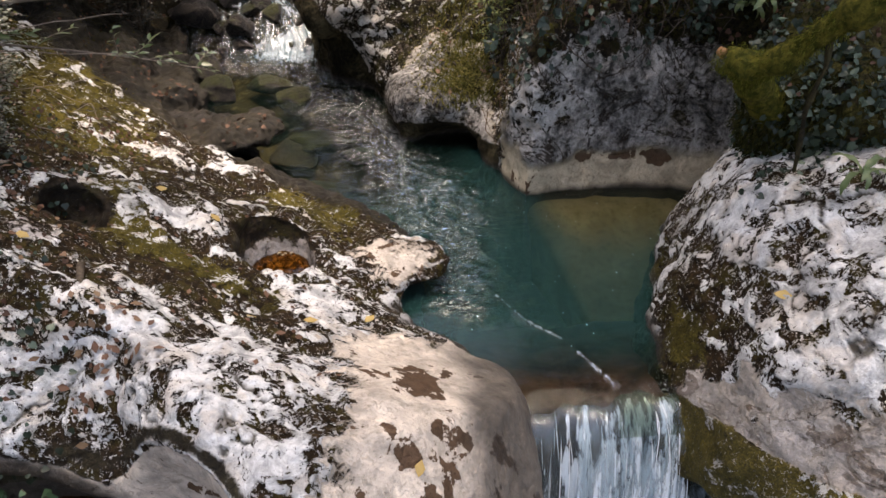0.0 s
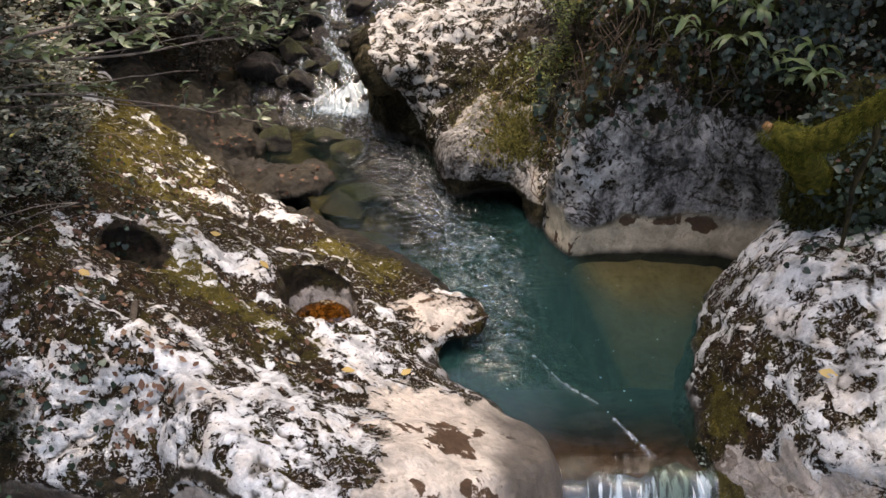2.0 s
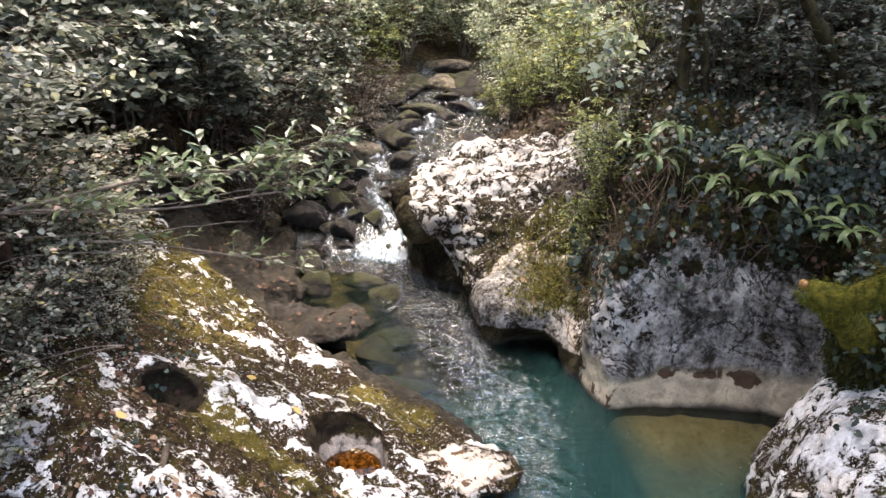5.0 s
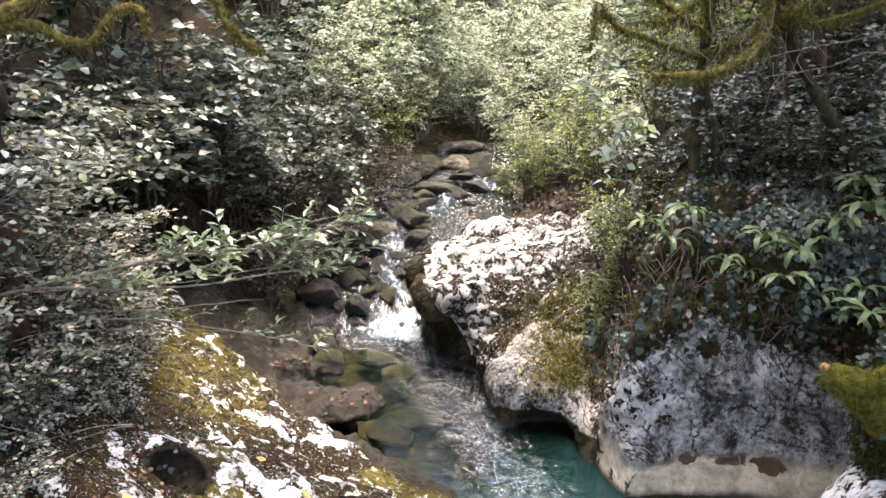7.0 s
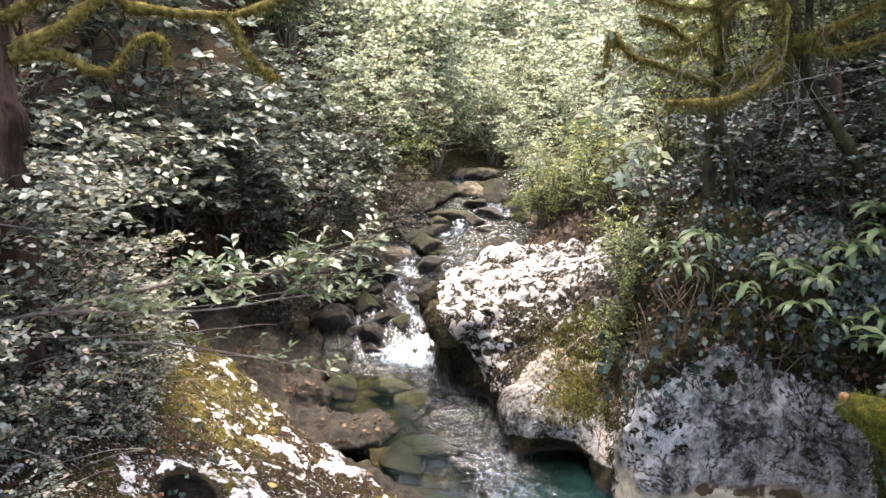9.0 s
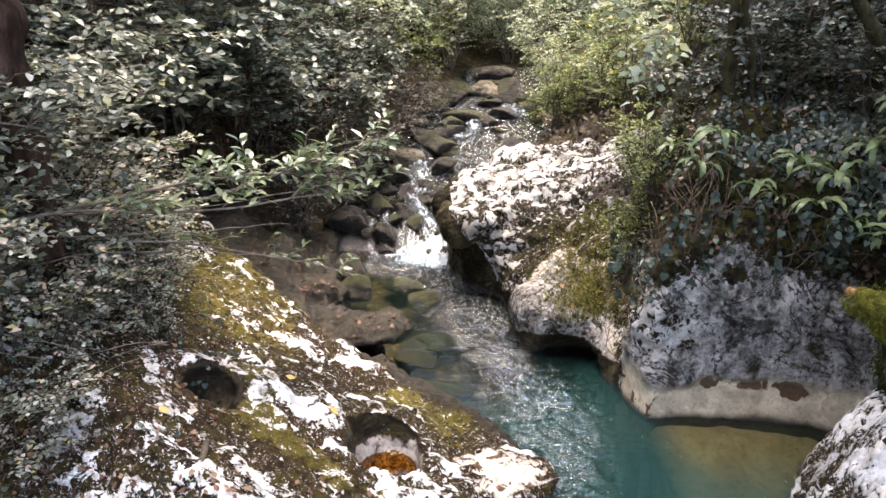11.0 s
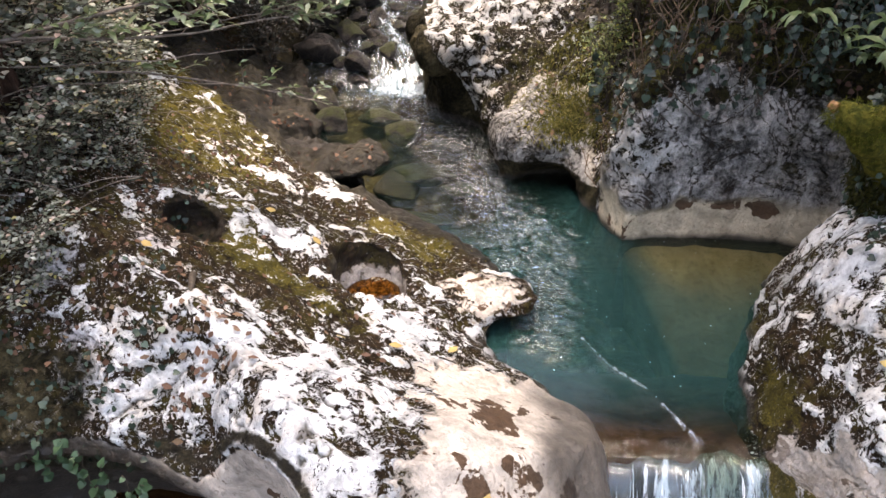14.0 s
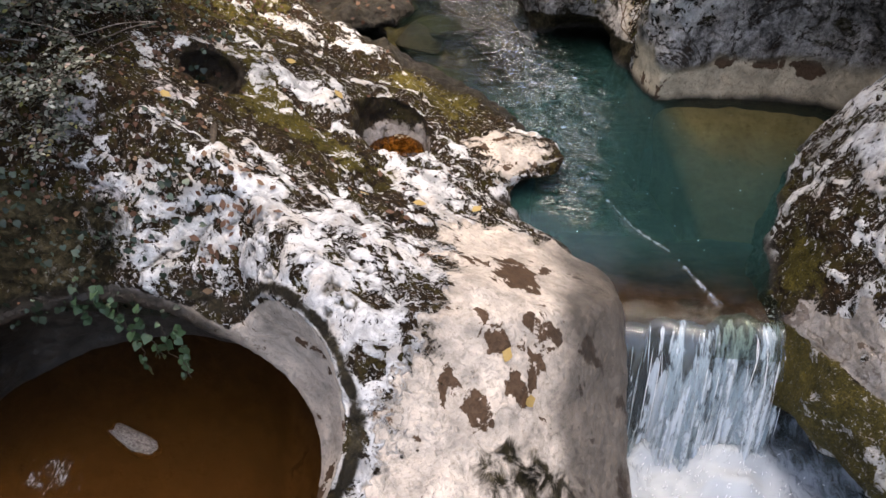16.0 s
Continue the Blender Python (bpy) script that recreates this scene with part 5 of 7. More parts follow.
def shrub(name, seed, height, spread, stems, twigs, per_twig, L, W, leaf, label, low=0.25, twig_len=(0.25, 0.6), flat=0.5, category="shrub", trunk=0.02, bark=None):
    rs = np.random.RandomState(seed)
    leaves, brush = [], Heap()
    top = tagged(new(name), label, category)
    for s in range(stems):
        wood = Heap()
        a = rs.uniform(0, 2 * np.pi)
        r = spread * np.sqrt(rs.uniform(0.05, 1))
        h = height * rs.uniform(0.65, 1.0)
        end = np.array([np.cos(a) * r, np.sin(a) * r, h])
        base = np.array([np.cos(a) * 0.08, np.sin(a) * 0.08, -0.1])
        line = bezier(base, (end * 0.35) + np.array([0, 0, h * 0.35]), end, 12)
        line[1:-1] += rs.normal(0, 0.02 * height, (10, 3))
        wood.tube(line, np.linspace(trunk, trunk * 0.25, 12) * rs.uniform(0.7, 1.2), 5)
        for _ in range(twigs):
            t = rs.uniform(low, 1.0)
            p = np.array([np.interp(t, np.linspace(0, 1, 12), line[:, i]) for i in range(3)])
            b = a + rs.normal(0, 1.1)
            way = np.array([np.cos(b), np.sin(b), rs.normal(0.12, 0.3)])
            tw = spray(rs, leaves, p, way, rs.uniform(*twig_len), per_twig, L, W, flat)
            brush.tube(tw[::2], np.linspace(0.006, 0.002, 3), 3)
        part("stem", wood.mesh("stem", bark or M_BARK), top)
    tagged(part("brushwood", brush.mesh("brushwood", bark or M_BARK), top), kind="stuff")
    fol = Heap()
    fol.leaves(*[np.concatenate([l[i] for l in leaves]) for i in range(5)])
    tagged(part("foliage", fol.mesh("foliage", leaf), top), kind="stuff")
    return top


def clone(proto, m):
    """A copy at a pose that may carry its own size."""
    c = copy_thing(proto, Matrix.Identity(4))
    c.matrix_basis = m
    return c


def plant_row(proto, spots, group, seed, height):
    rs = np.random.RandomState(seed)
    proto["group"] = group
    for i, (x, y, s) in enumerate(spots):
        z = float(np.asarray(height(np.array([x]), np.array([y])))[0])
        m = pose(x, y, z - 0.03, rs.uniform(-6, 6), rs.uniform(-6, 6), rs.uniform(0, 360)) @ Matrix.Diagonal((s, s, s * rs.uniform(0.9, 1.1), 1))
        if i == 0:
            proto.matrix_basis = m
        else:
            clone(proto, m)


def land(x, y):
    """Upper surface of bank or ground, whichever is higher."""
    l = np.where(inside(x, y, LEFT_PLAN) & (y < 9.4) & (x > -4.5), left_top(x, y), -9)
    r = np.where(inside(x, y, RIGHT_PLAN) & (x < 4.5), right_top(x, y), -9)
    return np.maximum(np.maximum(l, r), ground(x, y))


hazel = shrub("hazel_bush", 3, 2.4, 1.15, 11, 17, 11, 0.115, 0.085, M_HAZEL, "tall dark-green hazel bush with broad leaves on the bank", 0.5, (0.3, 0.65), 0.45)
plant_row(hazel, [(-3.5, 6.6, 1.0), (-3.4, 8.0, 0.95), (-3.9, 7.4, 1.15), (-3.5, 8.8, 1.1), (-2.9, 9.9, 0.9), (-4.5, 6.0, 1.1), (-4.6, 8.6, 1.3), (-2.7, 11.2, 0.8), (-3.9, 10.4, 1.2), (-5.4, 7.2, 1.3)],
          "hazel bushes of the bank", 1, land)
thicket = shrub("thicket_bush", 8, 1.5, 0.9, 12, 20, 14, 0.055, 0.03, leaf_material("small_leaf", [(0.0, (0.012, 0.012, 0.010)), (0.45, (0.040, 0.040, 0.032)), (0.75, (0.10, 0.09, 0.075)), (1.0, (0.26, 0.21, 0.18))], 0.45, 0.2, 0.5),
                "dense dark thicket of small-leaved twigs", 0.1, (0.2, 0.5), 0.6)
plant_row(thicket, [(-2.75, 8.3, 0.8), (-2.55, 9.3, 0.8), (-2.3, 10.2, 0.8), (-2.0, 11.2, 0.75), (-3.3, 9.6, 1.1), (-1.9, 12.4, 0.8), (-3.0, 11.8, 1.1)], "thicket beside the cascade", 2, land)
bramble = shrub("bramble_bush", 15, 0.75, 0.5, 9, 13, 12, 0.052, 0.033, M_GREYLEAF, "low leafy undergrowth on the rocky bank", 0.15, (0.15, 0.35), 0.6, "shrub", 0.007)
plant_row(bramble, [(-2.55, 3.5, 1.0), (-2.75, 2.95, 1.0), (-2.6, 4.3, 0.9), (-3.1, 3.9, 1.3), (-3.0, 4.9, 1.1), (-3.3, 3.2, 1.4), (-2.95, 5.5, 0.8), (-3.6, 4.6, 1.5), (-2.3, 3.1, 0.65), (-2.35, 3.75, 0.6), (-2.25, 2.75, 0.6), (-2.6, 4.9, 0.6), (-2.45, 4.3, 0.55), (-2.35, 3.4, 0.8), (-2.5, 3.0, 0.9), (-2.75, 3.7, 1.1), (-2.7, 4.5, 1.0), (-2.2, 3.9, 0.45)], "undergrowth on the bank", 3, land)
broad = shrub("bank_sapling", 27, 1.1, 0.75, 8, 15, 13, 0.064, 0.040, leaf_material("sapling_leaf", [(0.0, (0.020, 0.028, 0.020)), (0.35, (0.085, 0.105, 0.075)), (0.65, (0.21, 0.235, 0.185)), (0.9, (0.40, 0.42, 0.37)), (1.0, (0.34, 0.34, 0.12))], 0.36, 0.3, 0.7), "leafy sapling with pale broad leaves leaning over the bank", 0.3, (0.25, 0.5), 0.4, "sapling", 0.01)
plant_row(broad, [(-3.0, 3.75, 1.1), (-3.15, 4.4, 1.2), (-2.95, 3.1, 0.9), (-3.5, 5.0, 1.4)], "saplings on the bank", 4, land)

bright = shrub("woodland_bush", 31, 3.2, 1.6, 13, 21, 14, 0.11, 0.062, M_FAR, "bright yellow-green woodland bush in open light", 0.2, (0.35, 0.8), 0.7, bark=M_TWIG)
rs = np.random.RandomState(17)
spots = [(0.7, 13.5, 0.55), (-2.6, 13.6, 0.75), (1.6, 12.6, 0.6), (2.4, 13.8, 0.8), (-1.6, 15.6, 0.8)]
spots += [(-0.3, 16.7, 0.6), (0.5, 16.3, 0.6), (-0.9, 17.6, 0.75), (-1.3, 18.8, 0.8), (-0.2, 17.5, 0.8), (0.9, 18.5, 1.0), (1.25, 11.3, 0.32), (1.75, 10.4, 0.3), (0.95, 12.0, 0.34), (2.2, 10.9, 0.4), (3.6, 14.2, 1.0), (5.0, 16.0, 1.2), (6.4, 17.0, 1.3), (-5.6, 14.0, 1.1), (-4.4, 14.0, 1.0), (-3.4, 13.0, 0.8), (-5.0, 16.0, 1.3), (-3.2, 15.0, 1.2), (-4.3, 17.0, 1.3), (-2.3, 16.6, 1.2), (-1.0, 20.0, 1.0), (0.3, 22.0, 1.2), (1.8, 20.5, 1.1), (-2.4, 18.5, 1.0), (-0.6, 25.0, 1.4), (2.2, 16.4, 0.8)]
while len(spots) < 68:
    y = rs.uniform(14, 32)
    x = rs.uniform(-0.45 * y, 0.5 * y)
    if abs(x - np.interp(y, MID_Y, MID_X)) > 1.3 + 0.3 * (y > 17) or y > 19:
        spots.append((x, y, rs.uniform(0.8, 1.5)))
plant_row(bright, spots, "sunlit woodland up the valley", 5, land)
mid = shrub("slope_sapling", 35, 1.9, 0.8, 8, 14, 10, 0.075, 0.045, leaf_material("light_leaf", [(0.0, (0.06, 0.09, 0.03)), (0.5, (0.16, 0.21, 0.06)), (0.85, (0.33, 0.36, 0.12)), (1.0, (0.48, 0.42, 0.09))], 0.4, 0.4),
            "thin light-green sapling beside the pale slab", 0.25, (0.25, 0.55), 0.5, "sapling", 0.012)
plant_row(mid, [(1.5, 9.3, 0.9), (1.1, 10.5, 0.9), (2.1, 9.9, 1.1), (1.9, 8.6, 0.8), (2.9, 9.0, 1.1), (0.6, 11.4, 0.7), (3.2, 11.0, 1.4), (1.0, 11.7, 0.6), (1.3, 11.0, 0.55), (1.8, 10.1, 0.6), (1.95, 9.6, 0.55), (1.4, 11.8, 0.7), (-2.2, 13.0, 0.8), (-1.9, 13.6, 0.8), (1.02, 6.15, 0.42), (1.25, 6.5, 0.5), (0.95, 6.6, 0.34), (1.15, 7.2, 0.5), (0.9, 10.9, 0.5), (0.65, 11.9, 0.5), (0.4, 12.6, 0.45)], "saplings on the slab", 6, land)
M_SLOPE = leaf_material("slope_leaf", [(0.0, (0.014, 0.024, 0.017)), (0.4, (0.045, 0.065, 0.046)), (0.7, (0.11, 0.13, 0.085)), (0.92, (0.25, 0.26, 0.18)), (1.0, (0.30, 0.19, 0.13))], 0.32, 0.2, 0.75)
dusk = shrub("slope_bush", 39, 0.8, 0.6, 9, 13, 11, 0.075, 0.042, M_SLOPE, "dark glossy bush covering the shaded slope", 0.1, (0.2, 0.4), 0.55, "shrub", 0.01)
plant_row(dusk, [(2.2, 6.6, 0.9), (2.8, 6.1, 0.9), (3.3, 5.6, 1.0), (2.0, 7.4, 0.9), (2.8, 7.2, 1.0), (3.5, 6.7, 1.0), (3.4, 7.8, 1.1), (2.4, 8.0, 0.9), (1.5, 6.9, 0.7), (4.2, 6.2, 1.2), (3.2, 4.9, 0.9), (3.9, 5.3, 1.1), (4.3, 7.4, 1.2), (4.6, 8.4, 1.2), (3.8, 8.8, 1.0), (5.0, 9.4, 1.3), (2.6, 8.7, 0.9), (3.0, 9.8, 1.0), (1.3, 7.6, 0.5)],
          "bushes of the shaded slope", 7, land)
back = shrub("forest_bush", 43, 3.0, 1.5, 11, 17, 12, 0.11, 0.07, leaf_material("forest_leaf", [(0.0, (0.03, 0.055, 0.02)), (0.5, (0.11, 0.16, 0.06)), (0.85, (0.24, 0.29, 0.13)), (1.0, (0.36, 0.34, 0.16))], 0.36, 0.35, 0.6), "dark woodland bush on the valley side", 0.15, (0.35, 0.7), 0.5)
spots = [(4.8, 9.5, 0.9), (5.6, 7.5, 1.0), (4.2, 11.5, 0.9), (5.5, 12.0, 1.1), (6.8, 9.8, 1.2), (-5.8, 9.4, 1.1), (-5.2, 11.4, 1.1), (-6.6, 6.6, 1.1), (-4.6, 13.2, 1.0), (-6.6, 12.2, 1.2), (6.6, 14.0, 1.1), (-6.4, 15.6, 1.5), (-5.4, 4.6, 1.0), (-4.6, 3.0, 0.9), (5.4, 4.8, 0.9), (5.2, 3.0, 0.9), (4.0, 9.0, 0.7), (5.0, 10.6, 0.9), (4.6, 13.4, 1.0)]
plant_row(back, spots, "dark woodland of the valley sides", 8, land)


# ---------------------------------------------------------------- mossy trees
def limb(heap, pts, r0, r1, seed, n=40, lump=0.35, sides=10):
    line = smooth_line(pts, n)
    line[1:-1] += np.stack([vnoise(line[1:-1], 3.0, seed + k) for k in range(3)], 1) * 0.015
    r = np.linspace(r0, r1, n) * (1 + lump * vnoise(line, 14.0, seed + 7) + 0.25 * vnoise(line, 5.0, seed + 8))
    heap.tube(line, r, sides)
    return line, r


def fringe(heap, line, r, rs, count, longest, thin=1.0):
    """Moss that hangs and bristles round a limb."""
    k = rs.randint(0, len(line), count)
    a = rs.uniform(0, 2 * np.pi, count)
    out = np.stack([np.cos(a), rs.uniform(-1, 1, count) * 0.6, np.sin(a)], 1)
    P = line[k] + out * r[k][:, None] * 0.85 + rs.normal(0, 0.008, (count, 3))
    D = unit(out * 0.8 + np.array([0, 0, -0.75]) + rs.normal(0, 0.3, (count, 3)))
    heap.leaves(P, D, unit(out + rs.normal(0, 0.4, (count, 3))), longest * rs.uniform(0.15, 1.0, count) ** 1.8 + 0.012, rs.uniform(0.005, 0.012, count) * thin)


M_MOSSBARK = plain("mossy_bark", (0.014, 0.011, 0.007), (0.06, 0.05, 0.022), 16, 0.9, 1.0, 0.02, 0.15, (1, 1, 0.5))
M_MOSSY_LIMB = plain("limb_moss", (0.055, 0.044, 0.012), (0.23, 0.185, 0.052), 26, 0.95, 1.0, 0.02, 0.1)
M_HANG = leaf_material("hanging_moss", [(0.0, (0.05, 0.042, 0.012)), (0.6, (0.18, 0.15, 0.04)), (1.0, (0.33, 0.28, 0.10))], 0.85, 0.3, 0.05)


def mossy_tree(name, label, trunks, limbs, seed, hang):
    rs = np.random.RandomState(seed)
    tree = tagged(new(name), label, "tree")
    for i, (pts, r0, r1, bark) in enumerate(trunks + limbs):
        h = Heap()
        line, r = limb(h, pts, r0, r1, seed + 13 * i)
        bough = part("trunk" if i < len(trunks) else "limb", h.mesh("limb", bark), tree)
        if bark is M_MOSSY_LIMB:
            moss = Heap()
            fringe(moss, line, r, rs, 1700, hang, 0.6)
            tagged(part("hanging_moss", moss.mesh("hanging_moss", M_HANG), bough), kind="stuff")
    return tree


def crown(tree, centre, radius, count, seed, roots):
    """A wide, unseen leafy crown on a few rising limbs, added to block light."""
    rs = np.random.RandomState(seed)
    fol = []
    for i in range(9):
        a = 2 * np.pi * i / 9 + rs.uniform(-0.3, 0.3)
        end = np.array(centre) + np.array([np.cos(a) * radius[0] * 0.8, np.sin(a) * radius[1] * 0.8, rs.uniform(-0.3, 0.6) * radius[2]])
        start = np.array(roots[i % len(roots)])
        h = Heap()
        line = bezier(start, (start + end) / 2 + np.array([0, 0, 0.6]), end, 14)
        h.tube(line, np.linspace(0.05, 0.012, 14), 6)
        part("bough", h.mesh("bough", M_BARK), tree)
        for _ in range(count // 9 // 12):
            p = line[rs.randint(4, 14)] + rs.normal(0, 1, 3) * np.array(radius) * 0.28
            b = rs.uniform(0, 2 * np.pi)
            spray(rs, fol, p, np.array([np.cos(b), np.sin(b), rs.normal(0, 0.3)]), rs.uniform(0.4, 0.9), 12, 0.15, 0.09, 0.4)
    h = Heap()
    h.leaves(*[np.concatenate([l[i] for l in fol]) for i in range(5)])
    tagged(part("crown", h.mesh("crown", M_HAZEL), tree), kind="stuff")


M_REDBARK = plain("red_brown_bark", (0.022, 0.012, 0.008), (0.085, 0.05, 0.036), 12, 0.9, 1.0, 0.02, 0.15, (1, 1, 0.25))
LEFT_TREE = mossy_tree("mossy_tree", "old leaning tree with moss-draped crooked limbs", [
    ([(-2.56, 3.5, 1.2), (-2.58, 3.5, 2.4), (-2.57, 3.52, 3.4), (-2.58, 3.55, 5.5)], 0.095, 0.08, M_REDBARK)], [
    ([(-2.5, 3.5, 3.25), (-2.31, 3.6, 3.38), (-2.12, 3.7, 3.55), (-2.04, 3.7, 3.85)], 0.036, 0.025, M_MOSSY_LIMB),
    ([(-2.5, 3.5, 3.40), (-2.29, 3.5, 3.52), (-2.17, 3.5, 3.62), (-2.0, 3.5, 3.85)], 0.036, 0.029, M_MOSSY_LIMB),
    ([(-2.5, 3.5, 3.22), (-2.32, 3.6, 3.25), (-2.2, 3.65, 3.18), (-2.1, 3.7, 3.17), (-2.0, 3.75, 3.33), (-1.93, 3.8, 3.37), (-1.87, 3.8, 3.34), (-1.86, 3.8, 3.22)], 0.025, 0.016, M_MOSSY_LIMB),
    ([(-2.12, 3.7, 3.66), (-2.06, 3.8, 3.51), (-1.8, 3.9, 3.49), (-1.56, 4.0, 3.5), (-1.34, 4.1, 3.6), (-1.17, 4.2, 3.8)], 0.029, 0.018, M_MOSSY_LIMB),
    ([(-1.60, 4.0, 3.49), (-1.51, 4.0, 3.3), (-1.41, 4.0, 3.21), (-1.34, 4.0, 3.16)], 0.023, 0.013, M_MOSSY_LIMB)], 50, 0.022)
RIGHT_TREE = mossy_tree("mossy_tree", "dark tree with moss-hung spreading limbs on the slope", [
    ([(1.8, 6.6, 2.1), (1.75, 6.6, 3.0), (1.74, 6.5, 3.35), (1.76, 6.4, 3.77), (1.8, 6.3, 5.2)], 0.048, 0.036, M_MOSSBARK),
    ([(1.98, 6.55, 2.15), (1.93, 6.55, 2.6), (1.84, 6.55, 2.95), (1.75, 6.52, 3.3)], 0.042, 0.034, M_MOSSBARK),
    ([(3.0, 6.05, 2.3), (2.78, 6.0, 2.65), (2.42, 5.9, 3.08), (2.15, 5.75, 3.39), (1.98, 5.6, 3.75), (1.82, 5.5, 5.0)], 0.055, 0.042, M_MOSSBARK)], [
    ([(1.99, 5.65, 3.51), (1.77, 5.5, 3.25), (1.47, 5.3, 3.14), (0.98, 5.0, 3.1)], 0.036, 0.020, M_MOSSY_LIMB),
    ([(1.75, 6.5, 3.36), (1.85, 6.1, 3.39), (1.93, 5.8, 3.44), (2.02, 5.65, 3.61)], 0.032, 0.036, M_MOSSY_LIMB),
    ([(1.74, 6.5, 3.32), (1.32, 6.0, 3.38), (0.89, 5.5, 3.42), (0.7, 5.3, 3.53), (0.64, 5.2, 3.59), (0.62, 5.2, 3.45), (0.6, 5.2, 3.2)], 0.029, 0.014, M_MOSSY_LIMB),
    ([(2.01, 5.6, 3.55), (2.1, 5.5, 3.6), (2.32, 5.4, 3.7), (2.59, 5.3, 3.9), (3.2, 5.2, 4.3)], 0.032, 0.029, M_MOSSY_LIMB),
    ([(1.82, 6.3, 3.96), (1.52, 6.0, 3.74), (1.3, 5.8, 3.56), (1.08, 5.6, 3.52)], 0.029, 0.014, M_MOSSY_LIMB),
    ([(1.79, 6.3, 4.12), (1.58, 6.1, 3.89), (1.19, 5.8, 3.86), (0.78, 5.5, 3.91)], 0.025, 0.014, M_MOSSY_LIMB),
    ([(1.75, 6.4, 3.5), (1.45, 6.2, 3.62), (1.2, 6.0, 3.75), (0.95, 5.9, 3.8)], 0.024, 0.014, M_MOSSY_LIMB),
    ([(1.76, 6.4, 3.6), (1.62, 6.1, 3.8), (1.5, 5.9, 4.05)], 0.026, 0.016, M_MOSSY_LIMB),
    ([(2.0, 5.6, 3.6), (2.2, 5.55, 3.5), (2.45, 5.5, 3.55), (2.8, 5.4, 3.7)], 0.024, 0.014, M_MOSSY_LIMB),
    ([(1.95, 5.6, 3.9), (1.93, 5.58, 3.6), (1.92, 5.58, 3.3)], 0.036, 0.022, M_MOSSY_LIMB)], 70, 0.075)
BACK_TREE = mossy_tree("slope_tree", "two thin dark mossy trunks standing on the shaded slope", [
    ([(2.62, 7.0, 2.2), (2.58, 7.0, 2.9), (2.52, 7.0, 3.6), (2.48, 7.0, 4.3), (2.46, 7.0, 5.8)], 0.055, 0.04, M_MOSSBARK),
    ([(2.86, 7.2, 2.3), (2.82, 7.2, 3.0), (2.76, 7.2, 3.7), (2.72, 7.2, 4.3), (2.7, 7.2, 5.9)], 0.045, 0.035, M_MOSSBARK)], [
    ([(2.5, 7.0, 3.9), (2.2, 6.8, 4.1), (1.9, 6.7, 4.2), (1.5, 6.5, 4.15)], 0.05, 0.025, M_MOSSY_LIMB)], 130, 0.08)
OLD_STUMP = mossy_tree("broken_stump", "tall broken stump with reddish torn wood", [
    ([(3.3, 7.6, 2.5), (3.27, 7.6, 3.0), (3.2, 7.6, 3.5), (3.14, 7.6, 3.72)], 0.11, 0.05, M_REDBARK)], [
    ([(3.3, 7.6, 2.6), (3.5, 7.5, 2.75), (3.7, 7.5, 2.7)], 0.04, 0.02, M_MOSSY_LIMB)], 140, 0.04)
# Crowns overhead and out of view, placed to dim the banks and slope.
crown(BACK_TREE, (3.4, 8.2, 7.2), (1.6, 1.6, 0.9), 2000, 304, [(2.46, 7.0, 5.6), (2.7, 7.2, 5.7)])
crown(LEFT_TREE, (-0.3, 0.3, 7.0), (2.2, 2.2, 1.0), 4200, 301, [(-2.55, 3.55, 5.4)])
crown(RIGHT_TREE, (2.6, 2.6, 7.2), (2.4, 2.4, 1.0), 4200, 302, [(1.82, 5.5, 4.9), (1.8, 6.3, 5.1)])
crown(RIGHT_TREE, (3.9, 7.2, 6.8), (1.9, 2.0, 0.9), 3600, 303, [(1.82, 5.5, 4.9), (1.8, 6.3, 5.1)])
STUMP = mossy_tree("mossy_stump", "stout moss-covered dead limb over the boulder", [
    ([(1.58, 3.45, 1.65), (1.66, 3.37, 1.63), (1.76, 3.26, 1.70), (1.84, 3.08, 1.93), (1.93, 2.9, 2.12), (2.2, 2.85, 2.45), (2.7, 3.1, 2.3)], 0.064, 0.06, M_MOSS)], [
    ([(1.67, 3.42, 1.64), (1.82, 3.6, 1.5), (2.05, 3.8, 1.3), (2.3, 3.9, 1.1)], 0.07, 0.11, M_MOSS),
    ([(1.83, 3.1, 1.92), (1.87, 3.1, 1.73), (1.87, 3.15, 1.49), (1.95, 3.2, 1.15)], 0.016, 0.010, M_MOSSBARK)], 90, 0.04)
rs = np.random.RandomState(92)
for pts, r0 in (([(1.58, 3.45, 1.65), (1.66, 3.37, 1.63), (1.76, 3.26, 1.70), (1.84, 3.08, 1.93), (1.93, 2.9, 2.12)], 0.064), ([(1.67, 3.42, 1.64), (1.82, 3.6, 1.5), (2.05, 3.8, 1.3), (2.3, 3.9, 1.1)], 0.085)):
    h = Heap()
    fringe(h, smooth_line(pts, 80), np.full(80, r0), rs, 9000, 0.014, 0.4)
    tagged(part("moss_fur", h.mesh("moss_fur", leaf_material("stump_moss", [(0.0, (0.035, 0.042, 0.006)), (0.6, (0.12, 0.13, 0.02)), (1.0, (0.24, 0.23, 0.045))], 0.9, 0.3, 0.05)), STUMP), kind="stuff")
h = Heap()
h.tube([(1.575, 3.455, 1.67), (1.548, 3.485, 1.685)], [0.03, 0.02], 9)
part("broken_end", h.mesh("broken_end", plain("raw_wood", (0.20, 0.09, 0.035), (0.42, 0.22, 0.1), 30, 0.7, 0.6, 0.01)), STUMP, "orange-brown splintered wood")


# ---------------------------------------------------------------- leaning laurel branch and twigs


